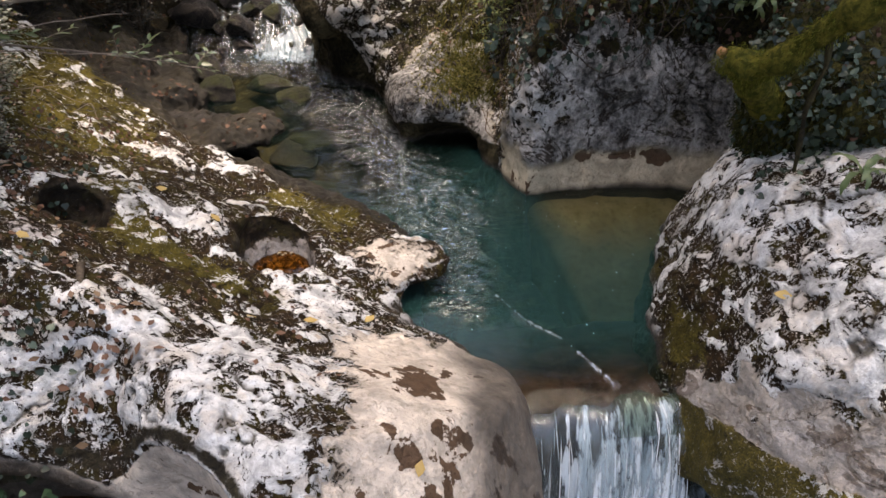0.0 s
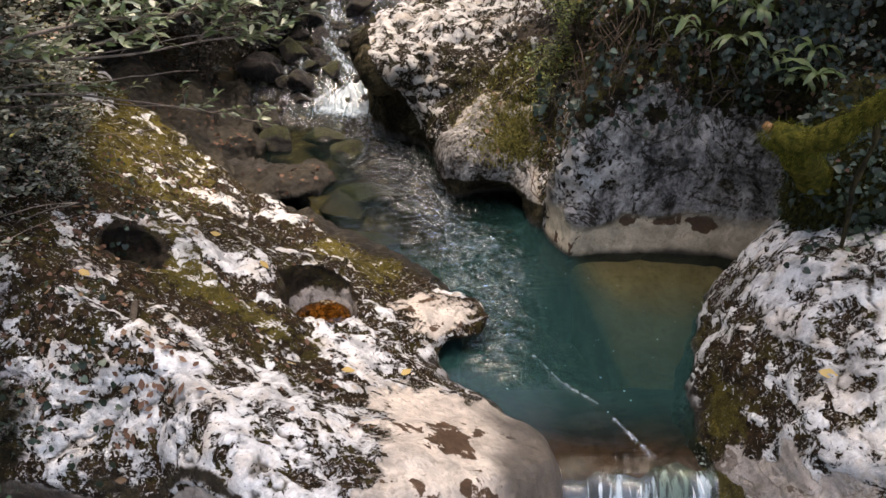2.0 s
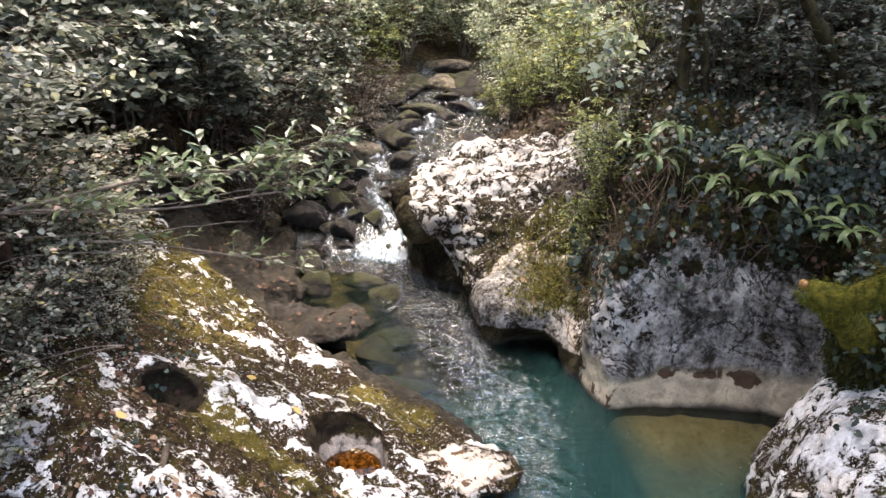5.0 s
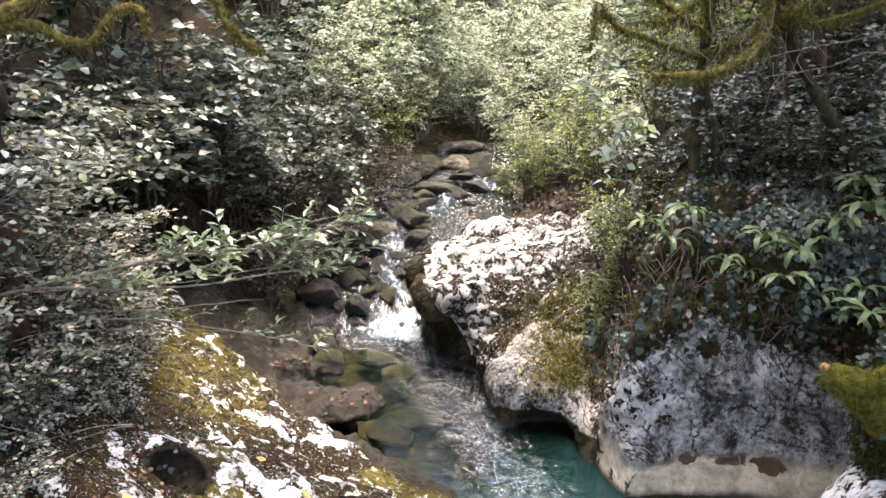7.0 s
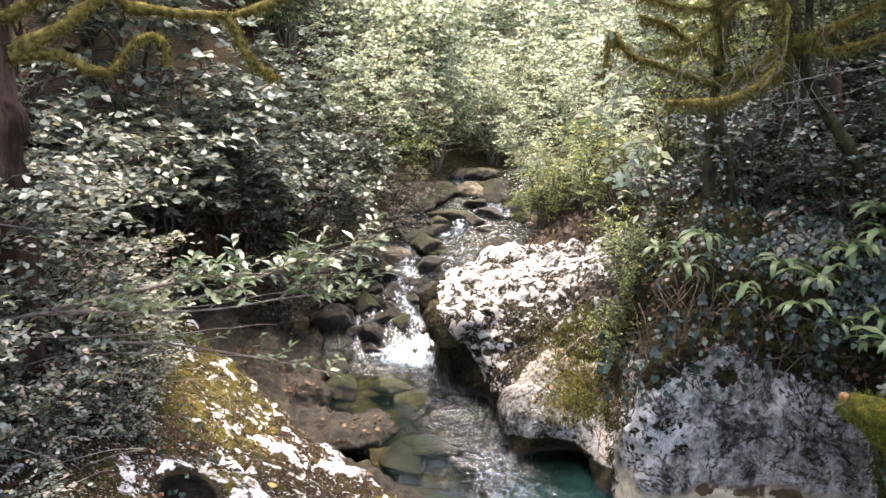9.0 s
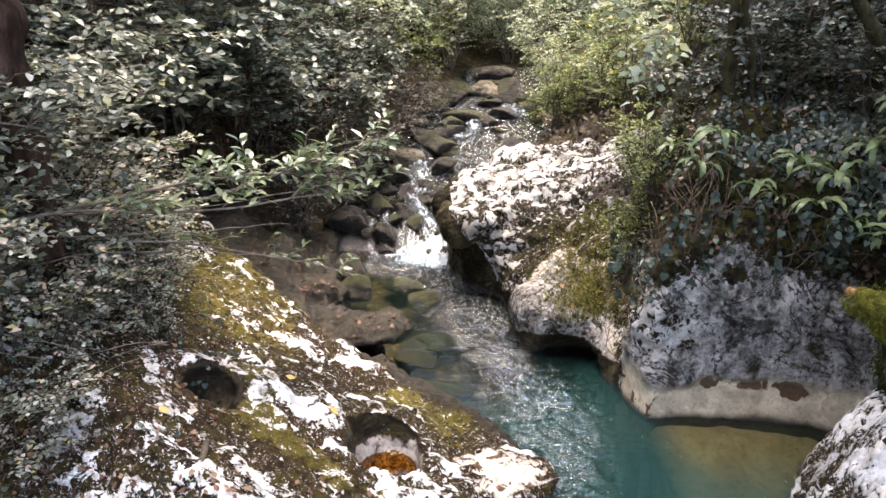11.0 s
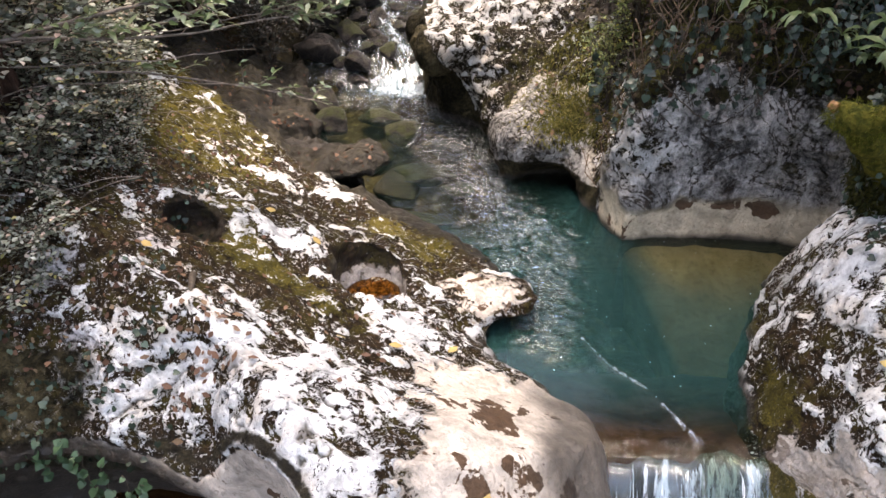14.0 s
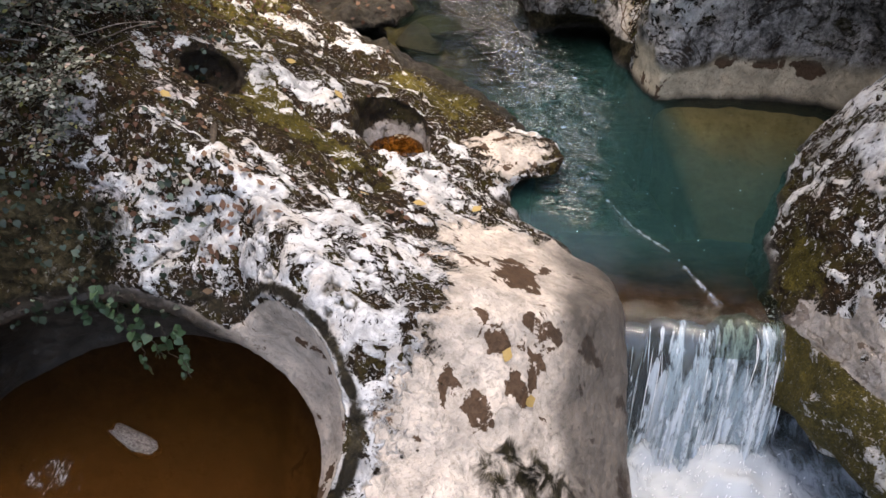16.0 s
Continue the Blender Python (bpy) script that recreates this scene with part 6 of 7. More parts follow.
def branch(name, lines, seed, L, W, per, leaf, label, twigs, length, category="branch", r=0.008):
    rs = np.random.RandomState(seed)
    top = tagged(new(name), label, category)
    fol, brush = [], Heap()
    for pts in lines:
        wood = Heap()
        line = smooth_line(pts, 24)
        wood.tube(line, np.linspace(r, r * 0.35, 24), 6)
        for _ in range(twigs):
            t = rs.uniform(0.3, 1.0)
            p = np.array([np.interp(t, np.linspace(0, 1, 24), line[:, i]) for i in range(3)])
            way = unit(line[-1] - line[0]) * 0.7 + np.array([rs.normal(0, 0.5), rs.normal(0, 0.5), rs.uniform(-0.2, 0.8)])
            brush.tube(spray(rs, fol, p, way, rs.uniform(*length), per, L, W, 0.4), np.linspace(0.004, 0.0015, 6), 4)
        part("twig", wood.mesh("twig", M_TWIG), top)
    tagged(part("brushwood", brush.mesh("brushwood", M_TWIG), top), kind="stuff")
    h = Heap()
    h.leaves(*[np.concatenate([l[i] for l in fol]) for i in range(5)])
    tagged(part("foliage", h.mesh("foliage", leaf), top), kind="stuff")
    return top


branch("laurel_branch", [
    [(-2.95, 3.0, 1.7), (-2.57, 3.1, 1.95), (-2.33, 3.4, 1.98), (-2.02, 3.7, 1.89), (-1.69, 4.0, 1.85), (-1.34, 4.2, 1.89), (-0.96, 4.4, 1.88)],
    [(-2.02, 3.7, 1.89), (-1.69, 4.0, 1.96), (-1.37, 4.3, 2.06), (-1.01, 4.5, 2.14)],
    [(-2.33, 3.4, 1.98), (-1.95, 3.9, 2.02), (-1.6, 4.2, 2.02), (-1.3, 4.4, 2.0)]], 4, 0.105, 0.036, 9, M_LAUREL, "glossy laurel branch reaching out over the bank", 22, (0.15, 0.38), r=0.012)
branch("laurel_branch", [
    [(-2.95, 3.3, 1.5), (-2.3, 3.7, 1.72), (-2.0, 3.9, 1.66), (-1.71, 4.2, 1.51), (-1.44, 4.5, 1.35), (-1.18, 4.7, 1.21)]], 6, 0.09, 0.03, 6, M_LAUREL, "thin drooping laurel twig over the mossy rock", 11, (0.1, 0.24), r=0.009)
branch("leafy_twig", [
    [(0.89, 5.5, 3.42), (0.7, 5.1, 3.3), (0.64, 5.0, 3.03), (0.63, 5.0, 2.6)], [(0.98, 5.0, 3.1), (0.9, 5.0, 2.9), (0.85, 5.0, 2.65)], [(0.78, 5.5, 3.91), (0.55, 5.2, 3.9), (0.4, 5.0, 3.7)]],
    9, 0.085, 0.05, 7, M_FAR, "thin twig with yellow-green leaves hanging from a limb", 14, (0.15, 0.35), r=0.006)
branch("leafy_twig", [[(-3.4, 3.6, 2.6), (-2.9, 3.7, 2.75), (-2.45, 3.9, 2.65), (-2.1, 4.1, 2.45)], [(-3.4, 3.4, 2.2), (-2.9, 3.5, 2.4), (-2.5, 3.6, 2.35), (-2.2, 3.75, 2.25)], [(-3.4, 3.4, 2.9), (-2.9, 3.6, 3.0), (-2.5, 3.9, 2.95)], [(-3.2, 3.0, 2.0), (-2.8, 3.1, 2.3), (-2.5, 3.2, 2.45), (-2.25, 3.3, 2.4)], [(-3.2, 3.0, 1.9), (-2.75, 3.0, 2.0), (-2.4, 3.1, 2.1)]],
       12, 0.062, 0.038, 12, M_HAZEL, "spreading hazel twigs with pale leaves above the bank", 20, (0.15, 0.4), r=0.009)


def bare_twig(pts, r, label, bark=M_TWIG):
    h = Heap()
    line = smooth_line(pts, 22)
    line[1:-1] += np.stack([vnoise(line[1:-1], 6.0, int(r * 9e4) + k) for k in range(3)], 1) * 0.02
    h.tube(line, np.linspace(r, r * 0.5, 22), 5)
    tagged(new("bare_twig", h.mesh("bare_twig", bark)), label, "twig", "bare twigs")


bare_twig([(1.95, 5.7, 3.28), (2.3, 5.7, 3.34), (2.75, 5.7, 3.43), (3.4, 5.7, 3.6)], 0.006, "thin pale bare twig stretching across the slope")
bare_twig([(1.98, 5.75, 3.13), (2.3, 5.75, 3.17), (2.7, 5.75, 3.3), (3.3, 5.75, 3.5)], 0.005, "thin pale bare twig stretching across the slope")
bare_twig([(-2.9, 3.3, 1.95), (-2.4, 3.5, 1.93), (-1.9, 3.9, 1.87), (-1.3, 4.3, 1.92)], 0.006, "long grey bare stem lying through the laurel")
bare_twig([(-2.9, 3.2, 1.8), (-2.4, 3.4, 1.84), (-1.9, 3.7, 1.78), (-1.4, 4.1, 1.74)], 0.005, "long grey bare stem lying through the laurel")
bare_twig([(-2.8, 3.2, 1.62), (-2.35, 3.5, 1.70), (-1.9, 3.9, 1.62), (-1.5, 4.3, 1.45)], 0.005, "long grey bare stem lying through the laurel")
rs = np.random.RandomState(57)
for i in range(34):
    x, y, z = rs.uniform(1.1, 2.3), rs.uniform(5.1, 5.8), rs.uniform(3.2, 3.75)
    d = rs.uniform(0.15, 0.5)
    bare_twig([(x, y, z), (x + rs.normal(0, 0.06), y - 0.03, z - 0.4 * d), (x + rs.normal(0, 0.12), y - 0.05, z - d)], rs.uniform(0.002, 0.005), "thin drooping bare twig hanging from a mossy limb")
for i in range(26):
    x, y = rs.uniform(-2.9, -1.9), rs.uniform(2.9, 4.8)
    z = float(land(np.array([x]), np.array([y]))[0])
    bare_twig([(x, y, z), (x + rs.normal(0, 0.12), y + rs.normal(0, 0.1), z + 0.12), (x + rs.normal(0.1, 0.2), y + rs.normal(0, 0.2), z + rs.uniform(0.05, 0.3))], rs.uniform(0.002, 0.004), "thin dry stalk on the bank's rough edge")


# ---------------------------------------------------------------- ivy and creepers
def ivy_on(name, source, density, count, L, seed, leaf, label, lift=0.015):
    V, N, vals = source
    rs = np.random.RandomState(seed)
    w = np.clip(density(V, N, vals), 0, None)
    k = rs.choice(len(V), count, p=w / w.sum())
    P = V[k] + N[k] * rs.uniform(0.2, 3.0, (count, 1)) * lift + rs.normal(0, 0.02, (count, 3))
    nn = unit(N[k] * 0.8 + np.array([0, -0.25, 0.45]) + rs.normal(0, 0.4, (count, 3)))
    D = unit(np.cross(nn, rs.normal(0, 1, (count, 3))) + np.array([0, 0, -0.6]))
    h = Heap()
    s = L * rs.uniform(0.55, 1.2, count)
    h.hearts(P, D, nn, s, s * rs.uniform(0.85, 1.1, count))
    return tagged(new(name, h.mesh(name, leaf)), label, "ivy", kind="stuff")


def patchy(V, f, seed, lo=0.0, hi=0.35):
    return sstep(lo, hi, fbm(V, f, 3, seed))


ivy_on("wall_ivy", RIGHT, lambda V, N, q: (0.015 + patchy(V, 2.6, 61, 0.05, 0.45)) * sstep(0.95, 1.7, V[:, 2] + 0.35 * fbm(V, 1.4, 2, 62)) * (1 - sstep(6.3, 6.9, V[:, 1] - 0.25 * V[:, 0])) * sstep(0.45, 0.7, V[:, 0]),
       2600, 0.048, 1, M_IVY, "dark ivy creeping over the shaded rock wall")
ivy_on("ledge_ivy", RIGHT, lambda V, N, q: patchy(V, 3.0, 81, 0.1, 0.4) * sstep(0.95, 1.25, V[:, 2]) * (1 - sstep(1.9, 2.3, V[:, 2])) * (1 - sstep(5.7, 6.0, V[:, 1])) * sstep(0.5, 0.8, V[:, 0]), 1300, 0.046, 21, M_IVY, "ivy over the brow of the rock wall")
ivy_on("brow_litter", RIGHT, lambda V, N, q: sstep(1.15, 1.4, V[:, 2]) * (1 - sstep(6.6, 7.2, V[:, 1])) * sstep(0.4, 0.7, V[:, 0]), 1100, 0.036, 22, M_DRY, "dead leaves and litter on the brow of the wall", 0.008)
ivy_on("slope_ivy", RIGHT, lambda V, N, q: (0.15 + patchy(V, 1.2, 64)) * sstep(0.3, 0.6, N[:, 2]) * sstep(1.5, 1.9, V[:, 2]) * (1 - sstep(7.4, 8.2, V[:, 1] - 0.8 * V[:, 0])) * sstep(4.7, 5.0, V[:, 1]), 7000, 0.05, 2, M_SLOPE, "carpet of ivy and low leaves on the slope")
ivy_on("slab_weeds", RIGHT, lambda V, N, q: patchy(V, 2.2, 66, 0.05, 0.4) * sstep(6.2, 6.8, V[:, 1]) * sstep(0.4, 0.7, V[:, 2]) * sstep(0.25, 0.8, V[:, 0] * 0.6 + 0.3), 5200, 0.04, 3, mid.children[-1].data.materials[0], "small green weeds on the pale slab")
ivy_on("boulder_ivy", BOULDER, lambda V, N, q: patchy(V, 2.0, 68, -0.1, 0.3) * sstep(0.8, 1.15, V[:, 2]) * sstep(3.1, 3.6, V[:, 1] + 0.4 * (V[:, 0] - 2.0)), 420, 0.036, 4, M_IVY, "ivy on the back of the boulder")
ivy_on("shoulder_ivy", RIGHT, lambda V, N, q: (0.05 + patchy(V, 3.0, 83, 0.0, 0.4)) * sstep(1.8, 2.1, V[:, 0]) * (1 - sstep(4.5, 4.8, V[:, 1])) * sstep(0.5, 0.8, V[:, 2]), 1500, 0.032, 31, M_IVY, "small dark ivy on the mossy shoulder")
ivy_on("bank_ivy", LEFT, lambda V, N, q: patchy(V, 2.0, 70, -0.05, 0.3) * sstep(-1.35, -2.1, V[:, 0] + 0.15 * (V[:, 1] - 3)) * (1 - sstep(4.5, 5.5, V[:, 1])) * sstep(0.1, 0.4, V[:, 2]), 800, 0.034, 5, M_IVY, "ivy trailing over the bank's rough edge")


ivy_on("bank_litter", LEFT, lambda V, N, q: (0.15 + patchy(V, 2.5, 77, -0.1, 0.3)) * sstep(-1.45, -1.9, V[:, 0]) * sstep(0.3, 0.5, V[:, 2]) * (1 - sstep(4.8, 5.4, V[:, 1])) * sstep(0.1, 0.4, N[:, 2]), 1500, 0.028, 23, M_DRY, "dead leaves caught on the rough edge of the bank", 0.008)
ivy_on("ledge_litter", LEFT, lambda V, N, q: patchy(V, 2.5, 78, -0.1, 0.3) * sstep(0.1, 0.3, crest_side(V[:, 0], V[:, 1])) * sstep(0.1, 0.3, V[:, 2]) * sstep(0.3, 0.6, N[:, 2]), 420, 0.034, 24, M_DRY, "dead leaves on the dark ledge by the water", 0.006)


ivy_on("ground_weeds", GROUND, lambda V, N, q: (0.1 + patchy(V, 1.2, 79, -0.2, 0.3)) * sstep(0.3, 0.7, V[:, 0] - np.interp(V[:, 1], MID_Y, MID_X)) * (1 - sstep(3.4, 4.2, V[:, 0])) * sstep(9.0, 9.6, V[:, 1]) * (1 - sstep(13.5, 14.5, V[:, 1])), 9000, 0.075, 25, mid.children[-1].data.materials[0], "low green weeds on the far slope", 0.05)
ivy_on("ground_litter", GROUND, lambda V, N, q: sstep(8.5, 9.2, V[:, 1]) * (1 - sstep(13.5, 14.5, V[:, 1])) * (np.abs(V[:, 0]) < 4.5), 3200, 0.055, 26, M_DRY, "dead leaves on the far slopes", 0.012)


def tufts(name, source, density, count, L, seed, leaf, label):
    """Short hanging blades of moss."""
    V, N, vals = source
    rs = np.random.RandomState(seed)
    w = np.clip(density(V, N, vals), 0, None)
    k = rs.choice(len(V), count, p=w / w.sum())
    D = unit(N[k] * 0.5 + np.array([0, 0, -0.8]) + rs.normal(0, 0.35, (count, 3)))
    h = Heap()
    h.leaves(V[k] + rs.normal(0, 0.015, (count, 3)), D, unit(N[k] + rs.normal(0, 0.4, (count, 3))), L * rs.uniform(0.3, 1.0, count), rs.uniform(0.006, 0.014, count))
    return tagged(new(name, h.mesh(name, leaf)), label, "moss", kind="stuff")


M_TUFT = leaf_material("bright_moss", [(0.0, (0.05, 0.05, 0.012)), (0.6, (0.13, 0.12, 0.03)), (1.0, (0.24, 0.2, 0.07))], 0.8, 0.35, 0.1)
tufts("corner_moss", RIGHT, lambda V, N, q: np.exp(-(((V[:, 0] - 0.62) / 0.22) ** 2 + ((V[:, 1] - 6.0) / 0.45) ** 2)) * sstep(0.35, 0.7, V[:, 2]), 7000, 0.075, 11, M_TUFT, "bright hanging moss on the corner of the wall")
tufts("shoulder_moss", RIGHT, lambda V, N, q: np.exp(-(((V[:, 0] - 2.1) / 0.45) ** 2 + ((V[:, 1] - 3.8) / 0.5) ** 2)) * sstep(0.6, 0.9, V[:, 2]), 6000, 0.05, 14, leaf_material("shade_moss", [(0.0, (0.012, 0.014, 0.005)), (0.6, (0.035, 0.036, 0.010)), (1.0, (0.08, 0.075, 0.022))], 0.85, 0.3, 0.1), "dark green moss on the shoulder behind the boulder")
tufts("slab_moss", RIGHT, lambda V, N, q: patchy(V, 1.3, 73, 0.0, 0.3) * np.exp(-(((V[:, 0] - 0.75) / 0.35) ** 2 + ((V[:, 1] - 7.1) / 0.8) ** 2)) * sstep(0.3, 0.6, V[:, 2]), 4000, 0.07, 12, M_TUFT, "mossy fringe along the pale slab")
tufts("crest_moss", LEFT, lambda V, N, q: q["moss"] ** 2 * patchy(V, 5.5, 75, 0.0, 0.25) * sstep(0.2, 0.5, N[:, 2]), 5000, 0.022, 13, leaf_material("ochre_moss", [(0.0, (0.05, 0.045, 0.010)), (0.6, (0.12, 0.10, 0.024)), (1.0, (0.22, 0.18, 0.05))], 0.85, 0.3, 0.1), "ochre-green moss cushions on the crest of the bank")


def hanging(name, seed, starts, length, L, leaf, label, drift=(0, 0)):
    rs = np.random.RandomState(seed)
    top = tagged(new(name), label, "creeper")
    P, D, N, S = [], [], [], []
    for p in starts:
        n = 14
        line = np.array(p) + np.stack([np.cumsum(rs.normal(drift[0], 0.012, n)), np.cumsum(rs.normal(drift[1], 0.008, n)), -np.linspace(0, 1, n) * length * rs.uniform(0.5, 1.1)], 1)
        h = Heap()
        h.tube(line, 0.0025, 4)
        part("stem", h.mesh("stem", M_BARK), top)
        k = rs.uniform(0, n - 1, 16)
        q = np.stack([np.interp(k, np.arange(n), line[:, i]) for i in range(3)], 1)
        P.append(q)
        D.append(unit(rs.normal(0, 0.7, (16, 3)) + np.array([0, -0.2, -0.5])))
        N.append(unit(rs.normal(0, 0.4, (16, 3)) + np.array([0, -0.8, 0.6])))
        S.append(L * rs.uniform(0.5, 1.15, 16))
    h = Heap()
    S = np.concatenate(S)
    h.hearts(np.concatenate(P), np.concatenate(D), np.concatenate(N), S, S * 1.0)
    tagged(part("foliage", h.mesh("foliage", leaf), top), kind="stuff")


hanging("hanging_ivy", 3, [(1.05 + 0.13 * i + 0.05 * math.sin(i * 5), 5.0 + 0.05 * math.sin(i * 3), 1.75 - 0.1 * math.sin(i * 2.3)) for i in range(10)], 0.55, 0.06, M_IVY, "ivy strands hanging down the alcove wall")
hanging("hanging_ivy", 5, [(0.72 + 0.07 * i, 5.5 - 0.09 * i, 1.35) for i in range(5)], 0.6, 0.055, M_IVY, "ivy strands at the corner of the wall")
hanging("hanging_ivy", 7, [(-2.3 + 0.11 * i, 2.40 - 0.03 * i, 0.55 - 0.03 * i) for i in range(8)], 0.5, 0.05, leaf_material("young_ivy", [(0.0, (0.03, 0.07, 0.035)), (1.0, (0.08, 0.15, 0.07))], 0.4, 0.25), "ivy strands hanging over the round basin")

# dry stems that hang over the corner of the wall
rs = np.random.RandomState(33)
for i in range(44):
    x = rs.uniform(0.82, 1.45)
    y = 5.25 + 0.75 * max(0, 1.15 - x) + rs.uniform(0, 0.25)
    z = float(right_top(np.array([x]), np.array([y]))[0]) + rs.uniform(0.05, 0.55)
    d = rs.uniform(0.25, 0.75)
    bare_twig([(x + rs.normal(0, 0.1), y + 0.1, z), (x + rs.normal(0, 0.05), y - 0.05, z - 0.3 * d), (x + rs.normal(0, 0.12), y - 0.12, z - d)], rs.uniform(0.0025, 0.006), "thin dry stem hanging over the corner of the wall", M_STEM)

# thin bare runners and roots on the wall
rs = np.random.RandomState(9)
for i in range(60):
    x = rs.uniform(0.7, 2.5)
    p = np.array([x, 5.02 + 0.25 * max(0, 1.0 - x), rs.uniform(1.3, 1.9)])
    n = 12
    line = p + np.cumsum(np.stack([rs.normal(rs.normal(0, 0.02), 0.025, n), rs.normal(-0.002, 0.008, n), rs.normal(-0.02, 0.03, n)], 1), 0)
    h = Heap()
    h.tube(line, rs.uniform(0.002, 0.005), 5)
    tagged(new("bare_runner", h.mesh("bare_runner", M_BARK)), "thin bare creeper stem on the rock wall", "creeper", "bare stems on the wall")


# ---------------------------------------------------------------- strap-leaved ferns
def frond_mesh(length, width, arch, twist):
    n = 11
    t = np.linspace(0, 1, n)
    w = width * np.minimum(1, 0.12 + t * 3.2) * np.sqrt(np.clip(1 - t ** 5, 0.02, 1)) * (1 + 0.10 * np.sin(t * 26))
    a = 1.05 - (1.5 + arch) * t ** 0.9
    step = length / (n - 1)
    yy = np.concatenate([[0], np.cumsum(np.cos(a[:-1]) * step)])
    zz = np.concatenate([[0], np.cumsum(np.sin(a[:-1]) * step)])
    wave = 0.008 * np.sin(t * 19)
    rows = [np.stack([s * w * 0.5 + twist * t * t, yy, zz + (0.16 * w if s else 0) + s * wave], 1) for s in (-1, 0, 1)]
    V = np.stack(rows, 1).reshape(-1, 3)
    o = np.arange(n - 1)[:, None] * 3
    Q = np.concatenate([o + np.array([[0, 1, 4, 3]]), o + np.array([[1, 2, 5, 4]])])
    return mesh_of("frond", V, [Q], M_FERN)


FRONDS = [frond_mesh(0.30, 0.052, 0.9, 0.02), frond_mesh(0.26, 0.050, 1.2, -0.03), frond_mesh(0.34, 0.056, 0.7, 0.03), frond_mesh(0.21, 0.044, 1.4, 0.0)]


def fern(at, size, count, seed):
    rs = np.random.RandomState(seed)
    top = tagged(new("strap_fern"), "light-green fern with undivided strap-shaped fronds", "fern", "ferns on the rock wall")
    top.matrix_basis = Matrix.Translation(at)
    for i in range(count):
        f = part("frond", FRONDS[rs.randint(4)], top)
        s = size * rs.uniform(0.75, 1.15)
        f.matrix_basis = pose(0, 0, 0, rs.uniform(-20, 20), rs.uniform(-20, 20), 180 + 360 * (i / count - 0.5) * 0.8 + rs.uniform(-20, 20)) @ Matrix.Diagonal((s, s, s, 1))


for i, (x, y, z, s, c) in enumerate([(1.31, 5.42, 1.9, 1.0, 9), (1.66, 5.22, 1.8, 0.8, 7), (1.97, 5.35, 1.95, 0.9, 8), (2.14, 5.1, 1.9, 1.1, 10), (2.41, 5.25, 2.08, 1.1, 9), (2.59, 5.15, 2.2, 1.15, 10),
                                     (2.45, 4.85, 1.7, 0.85, 7), (2.4, 4.65, 1.6, 0.8, 6), (2.65, 5.4, 2.35, 1.1, 8), (2.2, 3.05, 1.2, 0.7, 8), (1.85, 5.3, 1.7, 0.6, 6), (2.02, 5.05, 1.72, 0.75, 8), (2.25, 5.0, 1.62, 0.7, 7), (2.5, 5.05, 1.45, 0.8, 8), (1.15, 5.6, 2.0, 0.8, 7), (1.45, 5.5, 2.12, 0.9, 8)]):
    fern((x, y, z), s, c, 100 + i)


# ---------------------------------------------------------------- fallen leaves and litter
def settle(source, x, y):
    V, N, _ = source
    k = np.argmin((V[:, 0] - x) ** 2 + (V[:, 1] - y) ** 2 + np.where(N[:, 2] < 0.25, 1.0, 0) - 0.002 * V[:, 2])
    return V[k], N[k]


def leaf_mesh(name, L, W, material, curl):
    h = Heap()
    h.leaves(np.zeros((1, 3)), np.array([[0, 1.0, 0.05]]), np.array([[0, 0, 1.0]]), np.array([L]), np.array([W]), curl, -curl * 0.6)
    return h.mesh(name, material)


YELLOW = [leaf_mesh("fallen_leaf", 0.085, 0.055, M_YELLOW, 0.08), leaf_mesh("fallen_leaf", 0.07, 0.05, M_YELLOW, -0.1)]
BROWN = [leaf_mesh("fallen_leaf", 0.07, 0.04, M_DRY, 0.15), leaf_mesh("fallen_leaf", 0.055, 0.035, M_DRY, -0.12), leaf_mesh("fallen_leaf", 0.06, 0.03, M_DRY, 0.25)]


def drop(source, x, y, me, turn, label, group, s=1.0):
    p, n = settle(source, x, y)
    ob = new("fallen_leaf", me)
    q = Vector(n.tolist()).to_track_quat("Z", "Y").to_matrix().to_4x4()
    ob.matrix_basis = Matrix.Translation((p + n * 0.012).tolist()) @ q @ pose(0, 0, 0, 0, 0, turn) @ Matrix.Diagonal((s, s, s, 1))
    tagged(ob, label, "leaf", group)


for i, (x, y) in enumerate([(-0.49, 3.12), (-0.84, 3.08), (-1.15, 3.9), (-1.5, 4.1), (-0.2, 3.35), (-1.75, 3.1), (0.1, 2.0), (-0.02, 2.1)]):
    drop(LEFT, x, y, YELLOW[i % 2], 70 * i, "yellow fallen leaf lying on the pale rock", "yellow leaves")
for x, y in [(1.82, 2.72), (2.1, 2.3)]:
    drop(BOULDER, x, y, YELLOW[0], 120, "yellow fallen leaf lying on the boulder", "yellow leaves")
drop(RIGHT, -0.75, 7.75, YELLOW[1], 40, "orange-yellow fallen leaf on the slab's lip", "yellow leaves", 1.5)
rs = np.random.RandomState(21)
for i in range(150):
    a = i % 3
    if a == 0:
        x, y = rs.normal(-1.36, 0.10), rs.normal(2.62, 0.12)
    elif a == 1:
        x, y = rs.uniform(-1.9, -0.3), rs.uniform(2.5, 3.6)
    else:
        x, y = rs.uniform(-2.6, -0.9), rs.uniform(3.3, 5.0)
    drop(LEFT, x, y, BROWN[rs.randint(3)], rs.uniform(0, 360), "dry reddish-brown fallen leaf on the rock", "dry leaves on the bank", rs.uniform(0.45, 0.85))
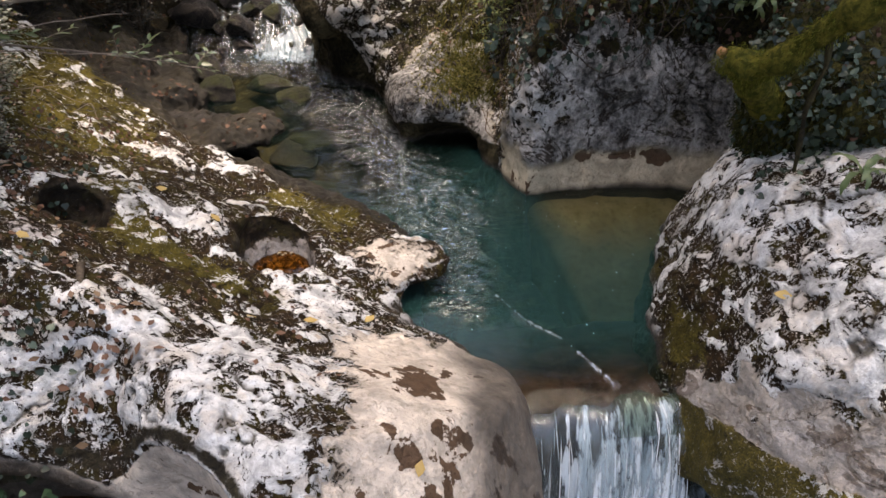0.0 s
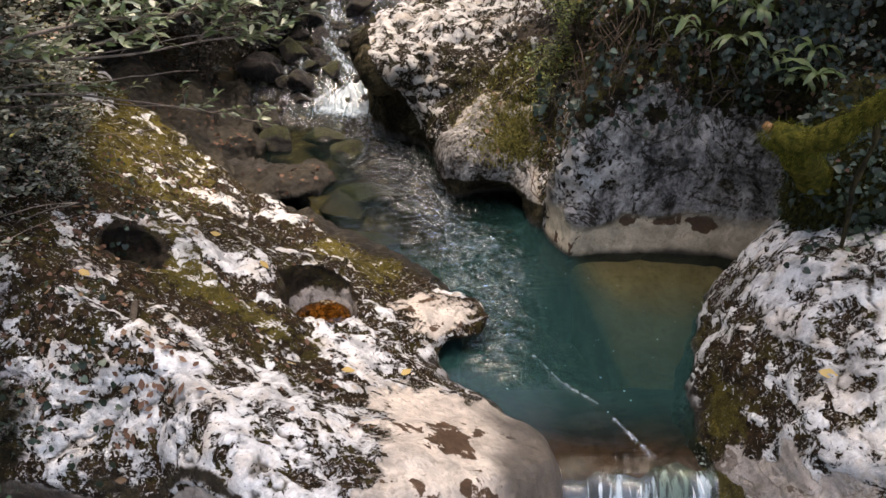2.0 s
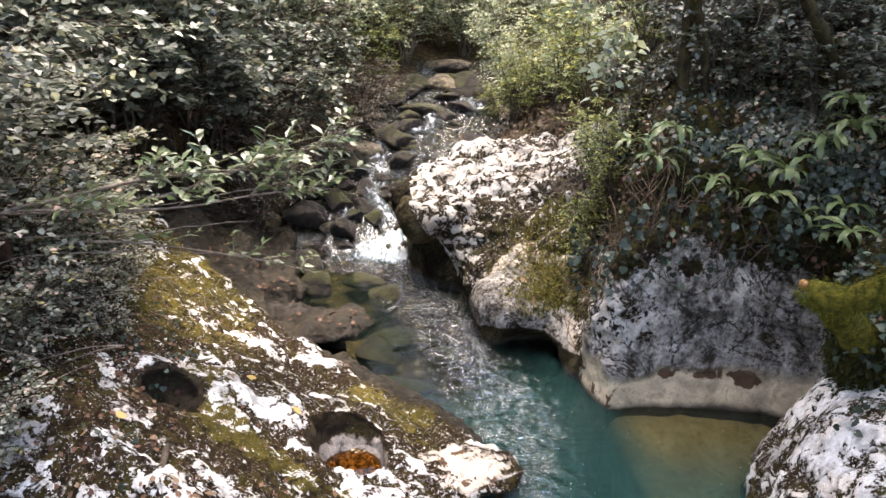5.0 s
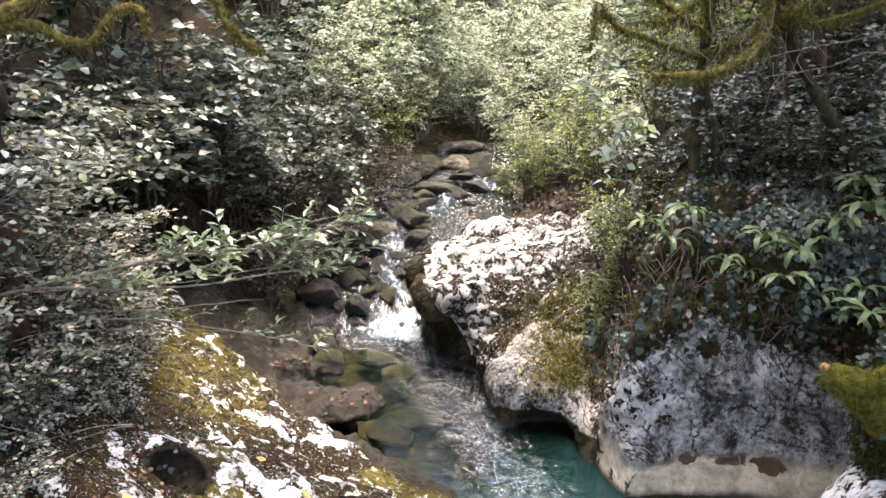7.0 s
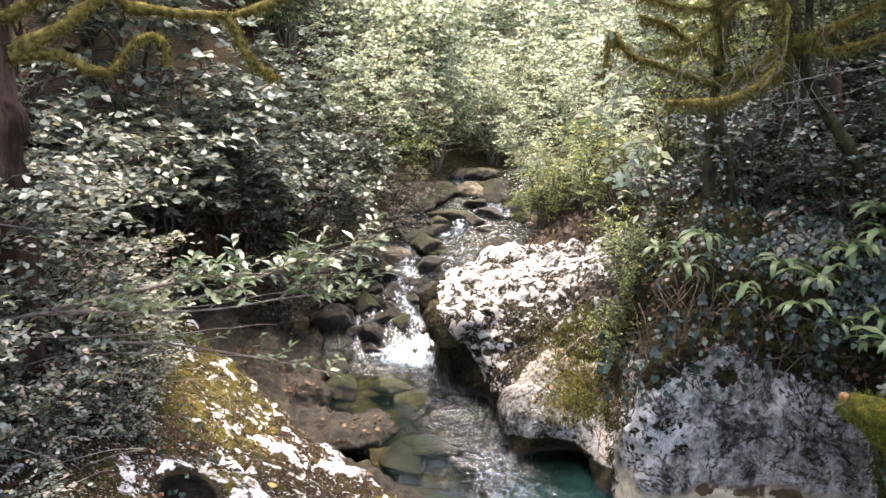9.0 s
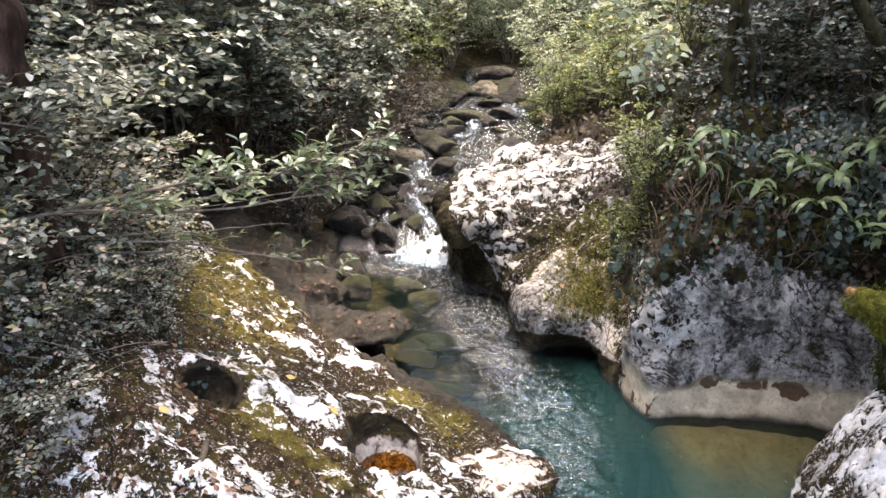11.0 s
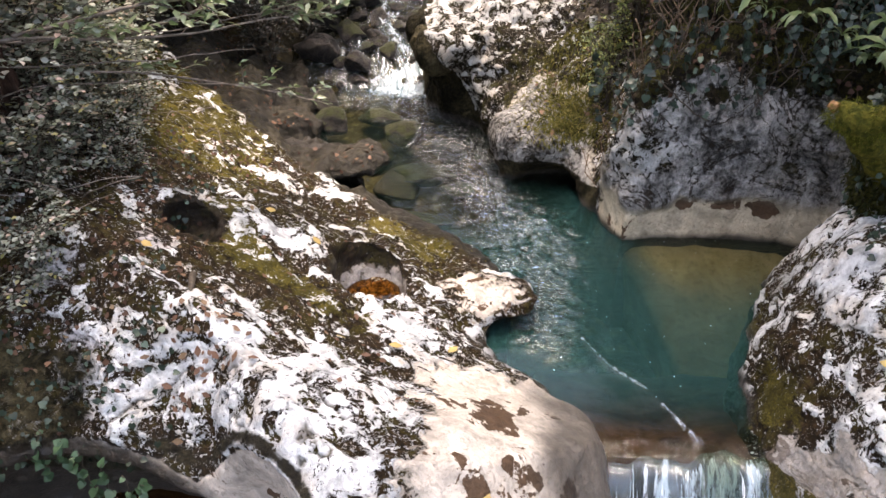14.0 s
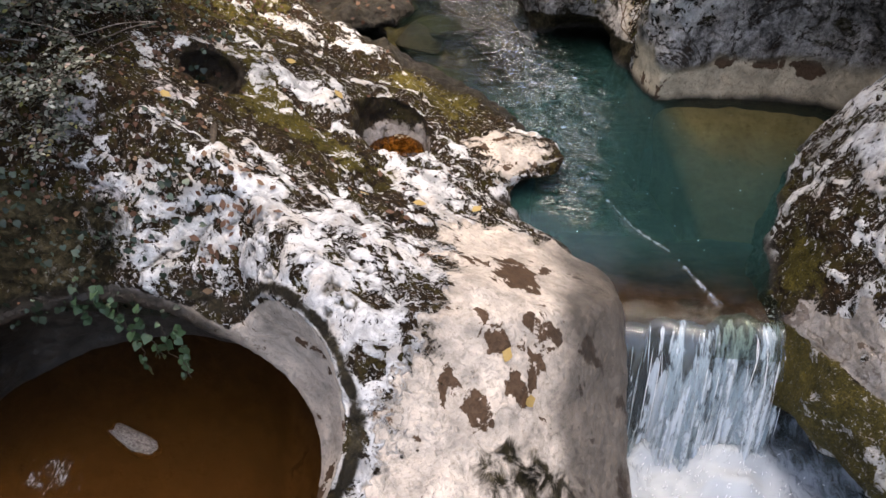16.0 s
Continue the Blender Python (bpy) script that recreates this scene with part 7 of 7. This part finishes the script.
for i in range(34):
    drop(LEFT, rs.uniform(-2.6, -1.5), rs.uniform(5.6, 7.2), BROWN[rs.randint(3)], rs.uniform(0, 360), "dry brown leaf on the dark ledge", "dry leaves on the ledge", rs.uniform(0.6, 1.0))
for i in range(40):
    drop(RIGHT, rs.uniform(0.4, 2.6), rs.uniform(5.6, 7.0), BROWN[rs.randint(3)], rs.uniform(0, 360), "dry brown leaf on the shaded slope", "dry leaves on the slope", rs.uniform(0.8, 1.3))

# pebbles in the pothole
peb = Heap()
for i in range(240):
    r = rs.uniform(0.01, 0.028)
    a, q = rs.uniform(0, 2 * np.pi), np.sqrt(rs.uniform(0, 1))
    c = np.array([POT[0] + 0.19 * q * math.cos(a), POT[1] + 0.25 * q * math.sin(a), 0.05 + 0.06 * q + (0.05 * math.sin(a) if math.sin(a) > 0 else 0)])
    k = np.arange(6) * np.pi / 3
    ring = np.stack([np.cos(k), np.sin(k) * 0.8, 0 * k], 1) * r
    top = ring * 0.6 + np.array([0, 0, r * 0.5])
    V = np.concatenate([ring - np.array([0, 0, r * 0.3]), top, [[0, 0, r * 0.65]]]) + c
    j = np.arange(6)
    peb.add(V, np.stack([j + 6, (j + 1) % 6 + 6, np.full(6, 12)], 1), np.stack([j, (j + 1) % 6, (j + 1) % 6 + 6, j + 6], 1))
tagged(new("pothole_pebbles", peb.mesh("pothole_pebbles", plain("amber_pebbles", (0.07, 0.045, 0.02), (0.5, 0.42, 0.28), 28, 0.6, 0.4, 0.01))), "amber pebbles heaped in the pothole", "pebbles", kind="stuff")
# a short dead stick on the crest
stick = Heap()
p, n = settle(LEFT, -1.5, 2.95)
stick.tube(smooth_line([p + np.array([-0.03, 0.09, 0.03]), p + np.array([0, 0, 0.035]), p + np.array([0.02, -0.1, 0.01])], 10), [0.012, 0.016, 0.018, 0.017, 0.018, 0.016, 0.017, 0.016, 0.014, 0.01], 7)
tagged(new("dead_stick", stick.mesh("dead_stick", M_BARK)), "short dark piece of dead wood on the rock", "stick")
